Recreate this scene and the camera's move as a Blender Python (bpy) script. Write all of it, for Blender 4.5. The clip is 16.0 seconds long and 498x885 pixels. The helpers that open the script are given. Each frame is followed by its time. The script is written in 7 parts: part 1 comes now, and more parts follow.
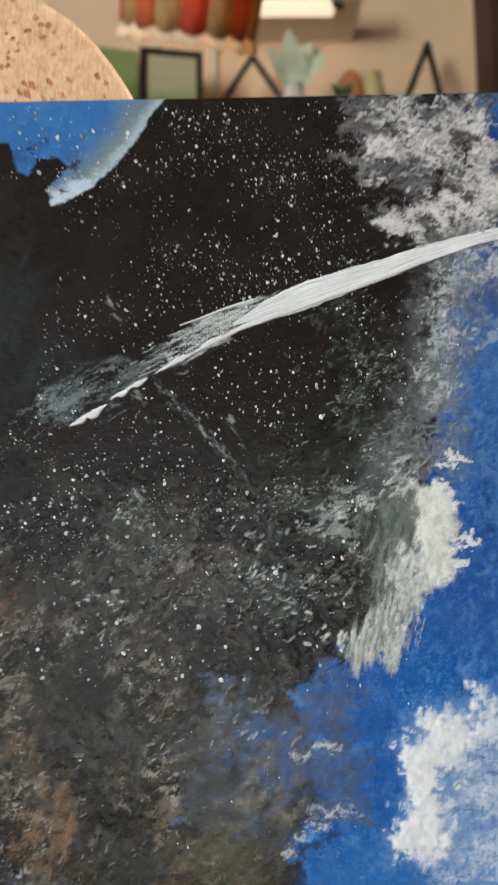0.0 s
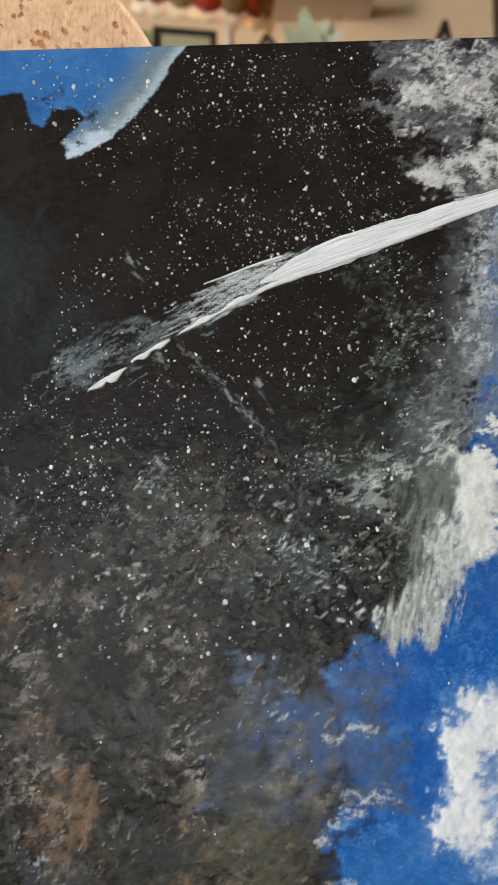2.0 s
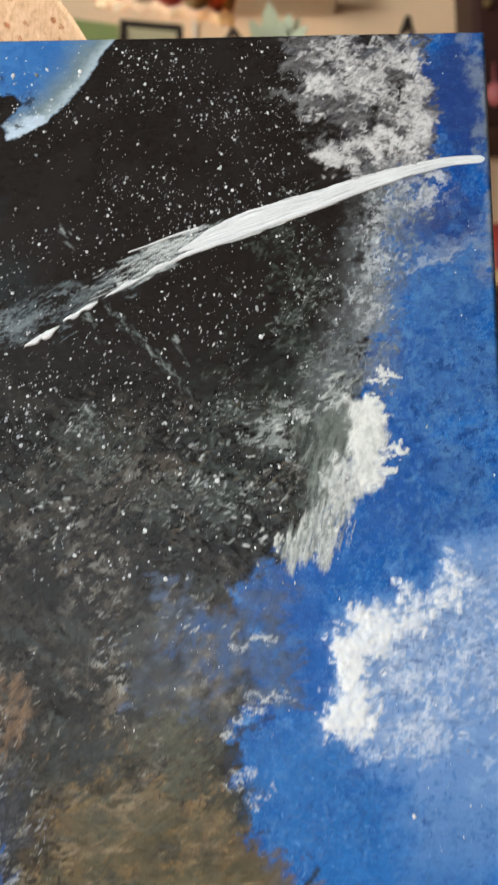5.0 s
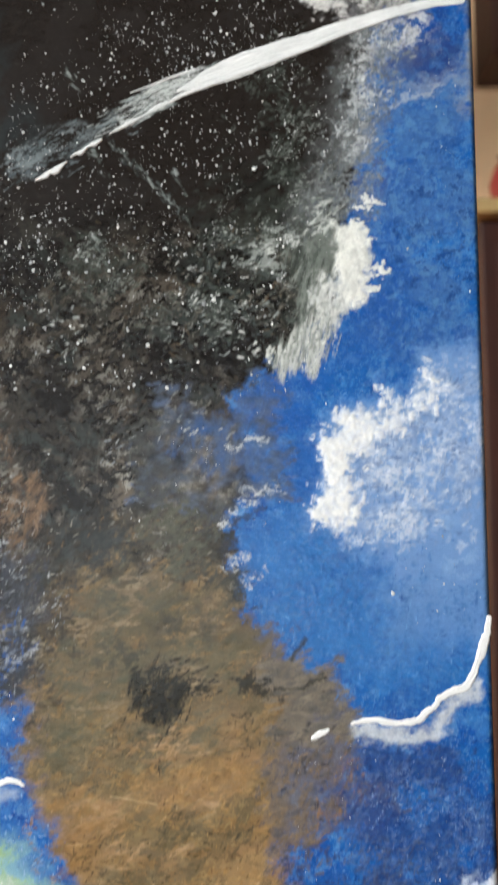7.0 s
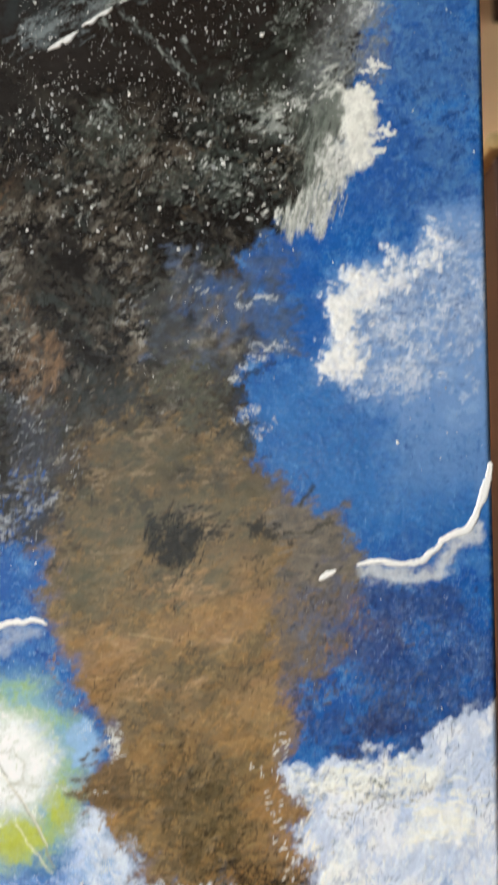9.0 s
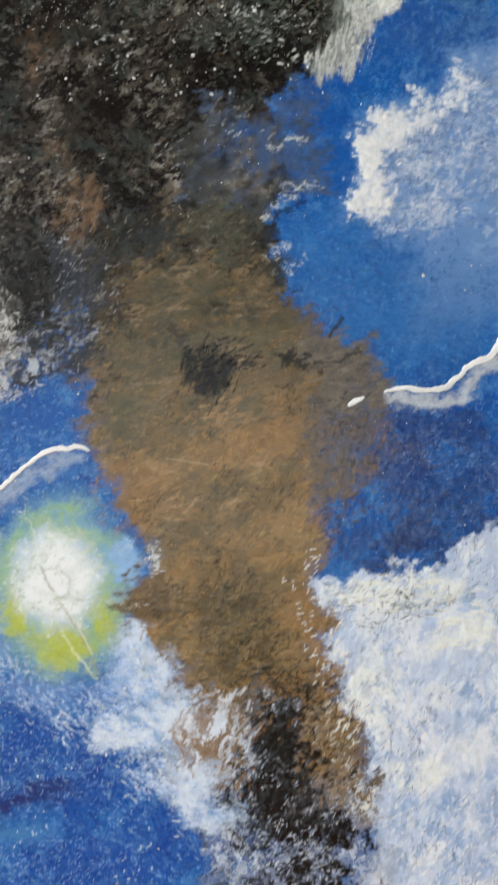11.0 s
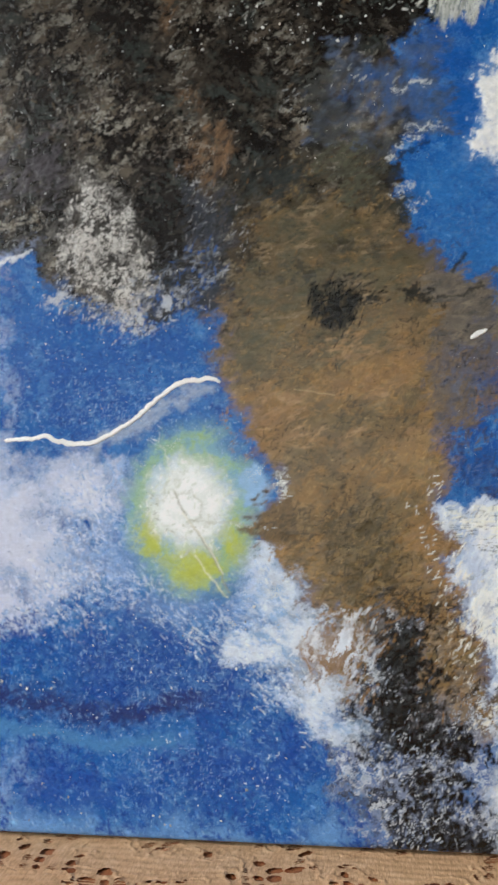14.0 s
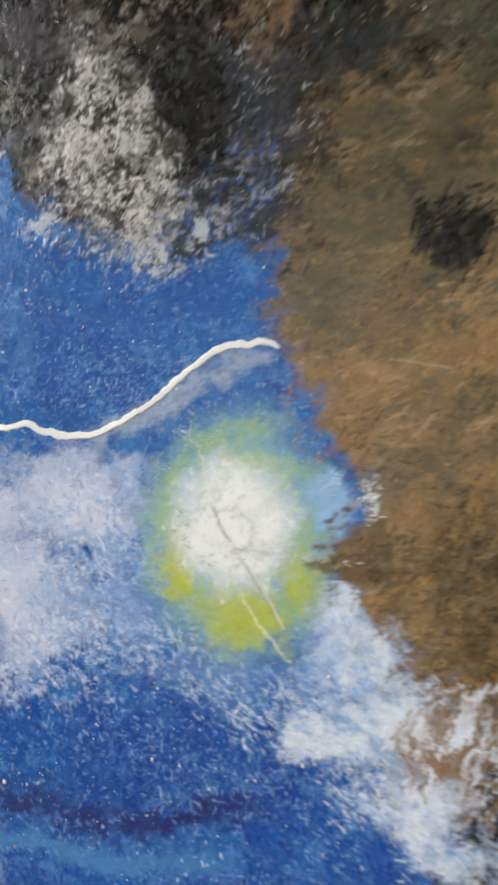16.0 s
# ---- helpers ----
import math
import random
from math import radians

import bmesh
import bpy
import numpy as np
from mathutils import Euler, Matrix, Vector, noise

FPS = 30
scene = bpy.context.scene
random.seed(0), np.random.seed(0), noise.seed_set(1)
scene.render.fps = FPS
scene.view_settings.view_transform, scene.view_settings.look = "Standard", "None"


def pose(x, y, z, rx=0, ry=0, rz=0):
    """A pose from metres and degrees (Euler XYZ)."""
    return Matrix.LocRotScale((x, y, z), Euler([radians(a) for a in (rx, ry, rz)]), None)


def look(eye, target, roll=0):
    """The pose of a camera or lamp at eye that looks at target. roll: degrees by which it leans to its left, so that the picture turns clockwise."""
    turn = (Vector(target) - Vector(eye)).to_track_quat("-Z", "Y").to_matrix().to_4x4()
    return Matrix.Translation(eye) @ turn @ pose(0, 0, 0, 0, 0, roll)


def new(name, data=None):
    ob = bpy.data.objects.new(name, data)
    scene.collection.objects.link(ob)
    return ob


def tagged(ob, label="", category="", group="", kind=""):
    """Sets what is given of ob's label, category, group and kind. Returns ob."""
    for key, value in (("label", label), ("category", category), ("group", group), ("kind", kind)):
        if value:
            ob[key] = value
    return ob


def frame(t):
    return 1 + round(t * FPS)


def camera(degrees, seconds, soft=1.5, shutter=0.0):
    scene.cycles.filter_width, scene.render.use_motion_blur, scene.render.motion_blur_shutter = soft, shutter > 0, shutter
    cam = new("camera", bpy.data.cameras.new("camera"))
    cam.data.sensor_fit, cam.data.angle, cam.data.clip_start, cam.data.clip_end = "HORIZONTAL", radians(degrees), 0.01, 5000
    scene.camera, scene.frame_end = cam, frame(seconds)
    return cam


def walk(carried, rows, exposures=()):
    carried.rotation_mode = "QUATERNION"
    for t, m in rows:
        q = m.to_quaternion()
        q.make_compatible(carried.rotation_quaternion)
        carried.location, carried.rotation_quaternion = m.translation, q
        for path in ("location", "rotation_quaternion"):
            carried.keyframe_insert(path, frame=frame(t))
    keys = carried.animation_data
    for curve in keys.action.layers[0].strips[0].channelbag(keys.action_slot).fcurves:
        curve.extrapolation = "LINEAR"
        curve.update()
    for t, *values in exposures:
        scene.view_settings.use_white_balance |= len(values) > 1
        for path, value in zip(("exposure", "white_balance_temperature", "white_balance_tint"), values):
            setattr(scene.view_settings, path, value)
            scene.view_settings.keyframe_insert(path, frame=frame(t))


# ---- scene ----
cam = camera(29.4, 16.0, 1.8, 0.9)
cam.data.dof.use_dof, cam.data.dof.focus_distance, cam.data.dof.aperture_fstop = True, 0.242, 32.0
METRES, EYE, TILT, LEAN, TURN = 0.3265, 0.725, 0.0, 0.0, 0.0
ROWS = [
    (0.0, 0.0, 0.0, 0.0, 0.04, 7.61, 0.33),
    (0.5, 0.0018, 0.0391, 0.0046, 0.06, 6.96, 0.33),
    (1.0, -0.0041, 0.0462, 0.0015, 0.19, 6.85, 0.29),
    (1.5, -0.0154, 0.0489, -0.0075, 0.84, 6.68, 0.25),
    (2.0, -0.0117, 0.0442, -0.0103, 0.83, 6.81, 0.27),
    (2.5, -0.0003, 0.0396, -0.0116, 0.51, 6.98, 0.36),
    (3.0, 0.0205, 0.0277, -0.01, -0.3, 7.3, 0.45),
    (3.5, 0.0428, 0.0181, -0.0138, -0.96, 7.37, 0.58),
    (6.0, 0.0326, -0.0838, -0.1165, -0.36, 5.5, 0.69),
    (6.5, 0.0409, -0.0949, -0.1516, -0.14, 4.86, 0.75),
    (7.0, 0.0554, -0.0998, -0.1825, 0.52, 3.68, 0.93),
    (7.5, 0.0608, -0.102, -0.2005, 1.13, 3.19, 1.02),
    (8.0, 0.0579, -0.1071, -0.2154, 1.57, 2.66, 1.11),
    (8.5, 0.0599, -0.1191, -0.2387, 1.66, 2.03, 1.18),
    (9.0, 0.0591, -0.1254, -0.2719, 1.47, 1.11, 1.26),
    (11.5, 0.0481, -0.1752, -0.4124, 3.29, -1.29, 1.41),
    (12.0, 0.048, -0.1844, -0.4339, 3.74, -1.61, 1.38),
    (12.5, 0.0523, -0.1937, -0.4528, 4.58, -1.69, 1.4),
    (13.0, 0.0364, -0.2073, -0.4527, 5.83, -1.34, 1.39),
    (13.5, 0.0089, -0.2083, -0.4511, 6.65, -1.27, 1.3),
    (14.0, -0.002, -0.2084, -0.4472, 6.96, -1.22, 1.14),
    (14.5, -0.012, -0.1749, -0.4396, 7.26, -1.62, 1.08),
    (15.0, -0.0289, -0.0927, -0.4291, 7.51, -2.6, 1.01),
    (15.5, -0.042, -0.0024, -0.4183, 7.71, -3.64, 1.01),
    (16.0, -0.0687, 0.0725, -0.4146, 8.31, -5.12, 1.03),
]
walk(cam, [(t, pose(0, 0, EYE, TILT, LEAN, TURN) @ pose(METRES * x, METRES * y, METRES * z, 90 + pitch, roll, yaw)) for t, x, y, z, yaw, pitch, roll in ROWS],
     [(0.0, 0.2, 6500, 10), (3.7, 0.32, 6450, 10), (6.5, 0.6, 6500, 10), (9.0, 0.42, 6900, 10), (12.0, 0.14, 6550, 10), (16.0, 0.1, 6850, 10)])

# ---------------------------------------------------------------- light
world = bpy.data.worlds.new("sky")
scene.world = world
world.use_nodes = True
wn = world.node_tree.nodes
sky = wn.new("ShaderNodeTexSky")
sky.sky_type, sky.sun_disc = "NISHITA", False
sky.sun_elevation, sky.sun_rotation = radians(42), radians(170)
world.node_tree.links.new(sky.outputs[0], wn["Background"].inputs[0])
wn["Background"].inputs[1].default_value = 0.1

sun = new("sun", bpy.data.lights.new("sun", "SUN"))
sun.data.energy, sun.data.angle, sun.data.color = 2.0, radians(0.5), (1.0, 0.95, 0.88)
sun.matrix_world = look((1.0, -8.0, 6.0), (0.0, -2.6, 1.2))

# daylight that enters through the large window in the side wall and the low one behind the viewer
def window_light(name, width, height, energy, eye, target):
    lamp_ = new(name, bpy.data.lights.new(name, "AREA"))
    lamp_.data.shape, lamp_.data.size, lamp_.data.size_y = "RECTANGLE", width, height
    lamp_.data.energy, lamp_.data.color = energy, (0.92, 0.98, 1.0)
    lamp_.matrix_world = look(eye, target)


window_light("side_daylight", 1.3, 1.2, 88.0, (-2.12, -1.35, 1.6), (-0.1, 0.2, 0.8))
window_light("rear_daylight", 1.2, 0.95, 3.5, (-0.55, -2.52, 1.06), (-0.55, 0.2, 1.06))

# warm bulb inside the fringed shade
bulb_light = new("bulb_light", bpy.data.lights.new("bulb_light", "POINT"))
bulb_light.data.energy, bulb_light.data.color, bulb_light.data.shadow_soft_size = 72.0, (1.0, 0.7, 0.42), 0.03
bulb_light.location = (-0.075, 1.16, 1.54)


# ---------------------------------------------------------------- materials
def lin(r, g, b):
    """Linear colour from 0..255 paint values."""
    return tuple(((c / 255 + 0.055) / 1.055) ** 2.4 if c > 10 else c / 255 / 12.92 for c in (r, g, b))


def node_mat(name):
    m = bpy.data.materials.new(name)
    m.use_nodes = True
    nt = m.node_tree
    return m, nt, nt.nodes["Principled BSDF"]


def link(nt, a, b):
    nt.links.new(a, b)


def noise_node(nt, scale, detail=4.0, rough=0.55, vector=None):
    n = nt.nodes.new("ShaderNodeTexNoise")
    n.inputs["Scale"].default_value, n.inputs["Detail"].default_value = scale, detail
    n.inputs["Roughness"].default_value = rough
    if vector is not None:
        link(nt, vector, n.inputs["Vector"])
    return n


def ramp(nt, fac, *stops):
    r = nt.nodes.new("ShaderNodeValToRGB")
    while len(r.color_ramp.elements) < len(stops):
        r.color_ramp.elements.new(0.5)
    for e, (p, c) in zip(r.color_ramp.elements, stops):
        e.position, e.color = p, (*c, 1)
    link(nt, fac, r.inputs[0])
    return r


def math_node(nt, op, a, b=None, clamp=False):
    n = nt.nodes.new("ShaderNodeMath")
    n.operation, n.use_clamp = op, clamp
    for i, v in enumerate((a, b)):
        if v is None:
            continue
        if isinstance(v, (int, float)):
            n.inputs[i].default_value = v
        else:
            link(nt, v, n.inputs[i])
    return n.outputs[0]


def mix_col(nt, kind, fac, a, b):
    n = nt.nodes.new("ShaderNodeMix")
    n.data_type, n.blend_type = "RGBA", kind
    for sock, v in ((n.inputs[0], fac), (n.inputs[6], a), (n.inputs[7], b)):
        if isinstance(v, (int, float)):
            sock.default_value = v
        elif isinstance(v, tuple):
            sock.default_value = (*v, 1)
        else:
            link(nt, v, sock)
    return n.outputs[2]


def bump(nt, bsdf, height, strength, distance):
    b = nt.nodes.new("ShaderNodeBump")
    b.inputs["Strength"].default_value, b.inputs["Distance"].default_value = strength, distance
    link(nt, height, b.inputs["Height"])
    link(nt, b.outputs[0], bsdf.inputs["Normal"])


def coords(nt):
    return nt.nodes.new("ShaderNodeTexCoord").outputs["Object"]


def simple(name, colour, rough=0.6, metal=0.0, var=0.25, scale=40.0, relief=0.15, stretch=None):
    """A plain surface with grain at two scales and a fine relief."""
    m, nt, p = node_mat(name)
    vec = coords(nt)
    if stretch:
        mp = nt.nodes.new("ShaderNodeMapping")
        mp.inputs["Scale"].default_value = stretch
        link(nt, vec, mp.inputs["Vector"])
        vec = mp.outputs[0]
    big, fine = noise_node(nt, scale * 0.2, 3, 0.5, vec), noise_node(nt, scale, 6, 0.65, vec)
    both = math_node(nt, "ADD", math_node(nt, "MULTIPLY", big.outputs[0], 0.6), math_node(nt, "MULTIPLY", fine.outputs[0], 0.4))
    low = tuple(c * (1 - var) for c in colour)
    high = tuple(min(1, c * (1 + var)) for c in colour)
    link(nt, ramp(nt, both, (0.3, low), (0.7, high)).outputs[0], p.inputs["Base Color"])
    p.inputs["Metallic"].default_value = metal
    link(nt, math_node(nt, "ADD", math_node(nt, "MULTIPLY", fine.outputs[0], 0.2), rough - 0.1), p.inputs["Roughness"])
    bump(nt, p, fine.outputs[0], relief, 0.002)
    return m


def shade_fabric(name, colour, through_=0.18):
    """Thin striped cloth that lets the bulb shine through."""
    m = simple(name, colour, 0.85, 0, 0.3, 220, 0.4, (6, 6, 1))
    nt = m.node_tree
    p, out = nt.nodes["Principled BSDF"], nt.nodes["Material Output"]
    tr = nt.nodes.new("ShaderNodeBsdfTranslucent")
    tr.inputs[0].default_value = (*colour, 1)
    mx = nt.nodes.new("ShaderNodeMixShader")
    mx.inputs[0].default_value = through_
    link(nt, p.outputs[0], mx.inputs[1])
    link(nt, tr.outputs[0], mx.inputs[2])
    link(nt, mx.outputs[0], out.inputs[0])
    return m


def glow(name, colour, strength):
    m, nt, p = node_mat(name)
    p.inputs["Base Color"].default_value = (*colour, 1)
    p.inputs["Emission Color"].default_value = (*colour, 1)
    p.inputs["Emission Strength"].default_value = strength
    return m


def weave_height(nt, vec, pitch):
    """Height of a plain weave: over and under threads of the given pitch."""
    sep = nt.nodes.new("ShaderNodeSeparateXYZ")
    link(nt, vec, sep.inputs[0])
    k = math.pi / pitch
    sx = math_node(nt, "SINE", math_node(nt, "MULTIPLY", sep.outputs[0], k))
    sy = math_node(nt, "SINE", math_node(nt, "MULTIPLY", sep.outputs[1], k))
    prod = math_node(nt, "MULTIPLY", sx, sy)
    ax, ay = math_node(nt, "ABSOLUTE", sx), math_node(nt, "ABSOLUTE", sy)
    return math_node(nt, "ADD", math_node(nt, "MULTIPLY", math_node(nt, "MULTIPLY", ax, ay), 0.8), math_node(nt, "MULTIPLY", prod, 0.2))


def paint_material():
    """Acrylic on canvas: pigment with bristle grain, dry-brushed white on the thread tops, gloss and weave."""
    m, nt, p = node_mat("acrylic_on_canvas")
    vec = coords(nt)
    pig = nt.nodes.new("ShaderNodeAttribute")
    pig.attribute_name = "pigment"
    cover = nt.nodes.new("ShaderNodeAttribute")
    cover.attribute_name = "cover"
    sep = nt.nodes.new("ShaderNodeSeparateColor")
    link(nt, cover.outputs["Color"], sep.inputs[0])
    dry, thick, coarse = sep.outputs[0], sep.outputs[1], sep.outputs[2]
    mp = nt.nodes.new("ShaderNodeMapping")
    mp.inputs["Rotation"].default_value, mp.inputs["Scale"].default_value = (0, 0, radians(-38)), (0.55, 1.0, 1.0)
    link(nt, vec, mp.inputs["Vector"])
    mid = noise_node(nt, 620, 6, 0.68, mp.outputs[0])
    mid.inputs["Distortion"].default_value = 0.9
    fine = noise_node(nt, 1900, 4, 0.65, vec)
    warp = nt.nodes.new("ShaderNodeVectorMath")
    warp.operation = "MULTIPLY_ADD"
    warp.inputs[1].default_value = (0.0012, 0.0012, 0)
    link(nt, noise_node(nt, 260, 3, 0.6, vec).outputs["Color"], warp.inputs[0])
    link(nt, vec, warp.inputs[2])
    weave = weave_height(nt, warp.outputs[0], 0.00062)
    # bristle grain: darker and lighter pigment dragged together
    grain = math_node(nt, "ADD", math_node(nt, "MULTIPLY", fine.outputs[0], 0.4), math_node(nt, "MULTIPLY", mid.outputs[0], 0.6))
    tone = ramp(nt, grain, (0.36, (0.68, 0.68, 0.68)), (0.5, (0.98, 0.98, 0.98)), (0.62, (1.4, 1.4, 1.4)))
    col = mix_col(nt, "MULTIPLY", coarse, pig.outputs["Color"], tone.outputs[0])
    # light scumble that caught on the ridges
    fleck = noise_node(nt, 820, 4, 0.7, mp.outputs[0])
    fleck.inputs["Distortion"].default_value = 1.4
    fl = math_node(nt, "MULTIPLY", math_node(nt, "SUBTRACT", fleck.outputs[0], 0.6), 12.0, True)
    pale = mix_col(nt, "MIX", 0.3, mix_col(nt, "MULTIPLY", 1.0, pig.outputs["Color"], (2.2, 2.0, 1.7)), lin(206, 210, 210))
    col = mix_col(nt, "MIX", math_node(nt, "MULTIPLY", fl, math_node(nt, "MULTIPLY", coarse, 0.16)), col, pale)
    # dry brush on the tops of the threads
    drag = noise_node(nt, 300, 5, 0.7, mp.outputs[0])
    dn = math_node(nt, "ADD", math_node(nt, "ADD", math_node(nt, "MULTIPLY", weave, 0.24), math_node(nt, "MULTIPLY", fine.outputs[0], 0.6)), math_node(nt, "MULTIPLY", drag.outputs[0], 0.78))
    on = math_node(nt, "MULTIPLY", math_node(nt, "SUBTRACT", dn, math_node(nt, "SUBTRACT", 1.25, dry)), 5.0, True)
    col = mix_col(nt, "MIX", math_node(nt, "MULTIPLY", on, 0.85), col, lin(212, 216, 210))
    cap = nt.nodes.new("ShaderNodeVectorMath")
    cap.operation = "MINIMUM"
    cap.inputs[1].default_value = (0.86, 0.86, 0.86)
    link(nt, col, cap.inputs[0])
    link(nt, cap.outputs[0], p.inputs["Base Color"])
    link(nt, math_node(nt, "ADD", math_node(nt, "MULTIPLY", mid.outputs[0], 0.2), 0.1), p.inputs["Roughness"])
    p.inputs["Specular IOR Level"].default_value = 0.4
    flat = math_node(nt, "SUBTRACT", 1.0, thick)
    h = math_node(nt, "ADD", math_node(nt, "MULTIPLY", weave, math_node(nt, "MULTIPLY", flat, 0.13)),
                  math_node(nt, "ADD", math_node(nt, "MULTIPLY", mid.outputs[0], 1.0), math_node(nt, "MULTIPLY", fine.outputs[0], 0.4)))
    bump(nt, p, h, 0.24, 0.0003)
    return m


def impasto_material(name="white_impasto", low=176, middle=222):
    """Thick off-white paint dragged by a brush; bristle lines follow the stroke."""
    m, nt, p = node_mat(name)
    uvn = nt.nodes.new("ShaderNodeUVMap")
    mp = nt.nodes.new("ShaderNodeMapping")
    mp.inputs["Scale"].default_value = (1.6, 24.0, 1.0)
    link(nt, uvn.outputs[0], mp.inputs["Vector"])
    br = noise_node(nt, 1.0, 4, 0.6, mp.outputs[0])
    fine = noise_node(nt, 900, 4, 0.6, coords(nt))
    t = math_node(nt, "ADD", math_node(nt, "MULTIPLY", br.outputs[0], 0.9), math_node(nt, "MULTIPLY", fine.outputs[0], 0.1))
    link(nt, ramp(nt, t, (0.37, lin(low, low + 2, low)), (0.5, lin(middle, middle, middle - 3)), (0.68, lin(246, 246, 244))).outputs[0], p.inputs["Base Color"])
    p.inputs["Roughness"].default_value = 0.42
    bump(nt, p, t, 0.3, 0.0003)
    return m


def spatter_material():
    m, nt, p = node_mat("white_spatter")
    geo = nt.nodes.new("ShaderNodeNewGeometry")
    link(nt, ramp(nt, geo.outputs["Random Per Island"], (0.0, lin(96, 98, 98)), (0.4, lin(164, 166, 166)), (0.9, lin(226, 226, 222))).outputs[0], p.inputs["Base Color"])
    p.inputs["Roughness"].default_value, p.inputs["Specular IOR Level"].default_value = 0.6, 0.2
    return m


def lace_material():
    m, nt, p = node_mat("beige_lace")
    vec = coords(nt)
    mp = nt.nodes.new("ShaderNodeMapping")
    mp.inputs["Scale"].default_value = (1.0, 0.25, 0.25)
    link(nt, vec, mp.inputs["Vector"])
    rib, fine = noise_node(nt, 1400, 3, 0.6, mp.outputs[0]), noise_node(nt, 260, 5, 0.6, vec)
    t = math_node(nt, "ADD", math_node(nt, "MULTIPLY", rib.outputs[0], 0.5), math_node(nt, "MULTIPLY", fine.outputs[0], 0.5))
    link(nt, ramp(nt, t, (0.3, lin(184, 138, 100)), (0.5, lin(222, 176, 134)), (0.7, lin(238, 200, 160))).outputs[0], p.inputs["Base Color"])
    p.inputs["Roughness"].default_value = 0.85
    bump(nt, p, t, 0.6, 0.0006)
    return m


def landscape_material(name, low, middle, high):
    """A small loosely painted landscape: bands from the bottom up, broken by noise."""
    m, nt, p = node_mat(name)
    vec = nt.nodes.new("ShaderNodeTexCoord").outputs["Generated"]
    sep = nt.nodes.new("ShaderNodeSeparateXYZ")
    link(nt, vec, sep.inputs[0])
    n = noise_node(nt, 5.0, 5, 0.6, vec)
    t = math_node(nt, "ADD", sep.outputs[2], math_node(nt, "MULTIPLY", math_node(nt, "SUBTRACT", n.outputs[0], 0.5), 0.7))
    link(nt, ramp(nt, t, (0.25, low), (0.5, middle), (0.75, high)).outputs[0], p.inputs["Base Color"])
    p.inputs["Roughness"].default_value = 0.6
    return m


BOLT = impasto_material("white_bolt", 206, 240)
PAINT, IMPASTO, SPATTER, LACE = paint_material(), impasto_material(), spatter_material(), lace_material()
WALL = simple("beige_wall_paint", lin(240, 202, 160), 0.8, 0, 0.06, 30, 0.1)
# unseen side walls and ceiling: colours darkened to weaken reflections on the canvas
DIMMED_WALL = simple("darkened_unseen_wall", lin(88, 77, 66), 0.8, 0, 0.06, 30, 0.1)
DIMMED_CEILING = simple("darkened_unseen_ceiling", lin(72, 67, 62), 0.85, 0, 0.04, 25, 0.1)
FLOORM = simple("brown_floor_boards", lin(120, 84, 56), 0.5, 0, 0.25, 20, 0.2, (1, 8, 1))
DARKWOOD = simple("dark_red_brown_wood", lin(58, 24, 15), 0.6, 0, 0.35, 30, 0.2, (8, 8, 1))
BLACKWOOD = simple("black_stained_wood", lin(40, 28, 24), 0.5, 0, 0.3, 60, 0.2)
LIGHTWOOD = simple("light_wood", lin(196, 164, 112), 0.5, 0, 0.2, 40, 0.2, (1, 8, 8))
RAWCLOTH = simple("raw_canvas", lin(214, 206, 190), 0.9, 0, 0.08, 400, 0.3)
UPHOLSTERY = simple("orange_brown_upholstery", lin(186, 116, 72), 0.8, 0, 0.25, 160, 0.5)
WHITEPAINT = simple("cream_white_paint", lin(228, 212, 190), 0.5, 0, 0.06, 30, 0.1)
PORCELAIN = simple("white_porcelain", lin(226, 216, 200), 0.3, 0, 0.05, 30, 0.05)
LEAF = simple("pale_green_leaf", lin(200, 204, 168), 0.55, 0, 0.3, 60, 0.2)
DARKLEAF = simple("dark_green_leaf", lin(52, 84, 44), 0.55, 0, 0.3, 60, 0.2)
BRASS = simple("aged_brass", lin(190, 160, 110), 0.35, 0.9, 0.2, 80, 0.1)
PINK = simple("pink_glaze", lin(200, 110, 110), 0.4, 0, 0.2, 60, 0.1)
RED = simple("red_glaze", lin(160, 58, 50), 0.4, 0, 0.25, 60, 0.1)
ORANGE = simple("orange_glaze", lin(222, 140, 84), 0.5, 0, 0.15, 60, 0.1)
YELLOW = simple("pale_yellow_glaze", lin(206, 190, 128), 0.5, 0, 0.15, 60, 0.1)
STRIPE_RED = shade_fabric("red_stripe_fabric", lin(162, 70, 42))
STRIPE_OLIVE = shade_fabric("olive_stripe_fabric", lin(150, 126, 84))
STRIPE_BROWN = shade_fabric("brown_stripe_fabric", lin(160, 88, 52))
FRINGE = shade_fabric("cream_fringe_yarn", lin(250, 232, 208), 0.3)
STRIP = glow("strip_diffuser", (1.0, 0.8, 0.6), 0.85)
BULB = glow("warm_bulb_glass", (1.0, 0.78, 0.5), 12.0)
GLASS, gnt, gp = node_mat("window_glass")
gp.inputs["Transmission Weight"].default_value, gp.inputs["Roughness"].default_value = 1.0, 0.0
GREENPIC = landscape_material("green_landscape_paint", lin(120, 112, 52), lin(86, 96, 40), lin(150, 160, 96))
PALEPIC = landscape_material("pale_green_landscape_paint", lin(120, 136, 84), lin(178, 172, 128), lin(196, 182, 142))


# ---------------------------------------------------------------- builders
def obj(name, bm, material, parent=None, label=""):
    me = bpy.data.meshes.new(name)
    bm.to_mesh(me)
    bm.free()
    me.materials.append(material)
    ob = new(name, me)
    if parent is not None:
        ob.parent = parent
    if label:
        ob["label"] = label
    return ob


def part(name, bm, material, parent, label=""):
    return obj(name, bm, material, parent, label)


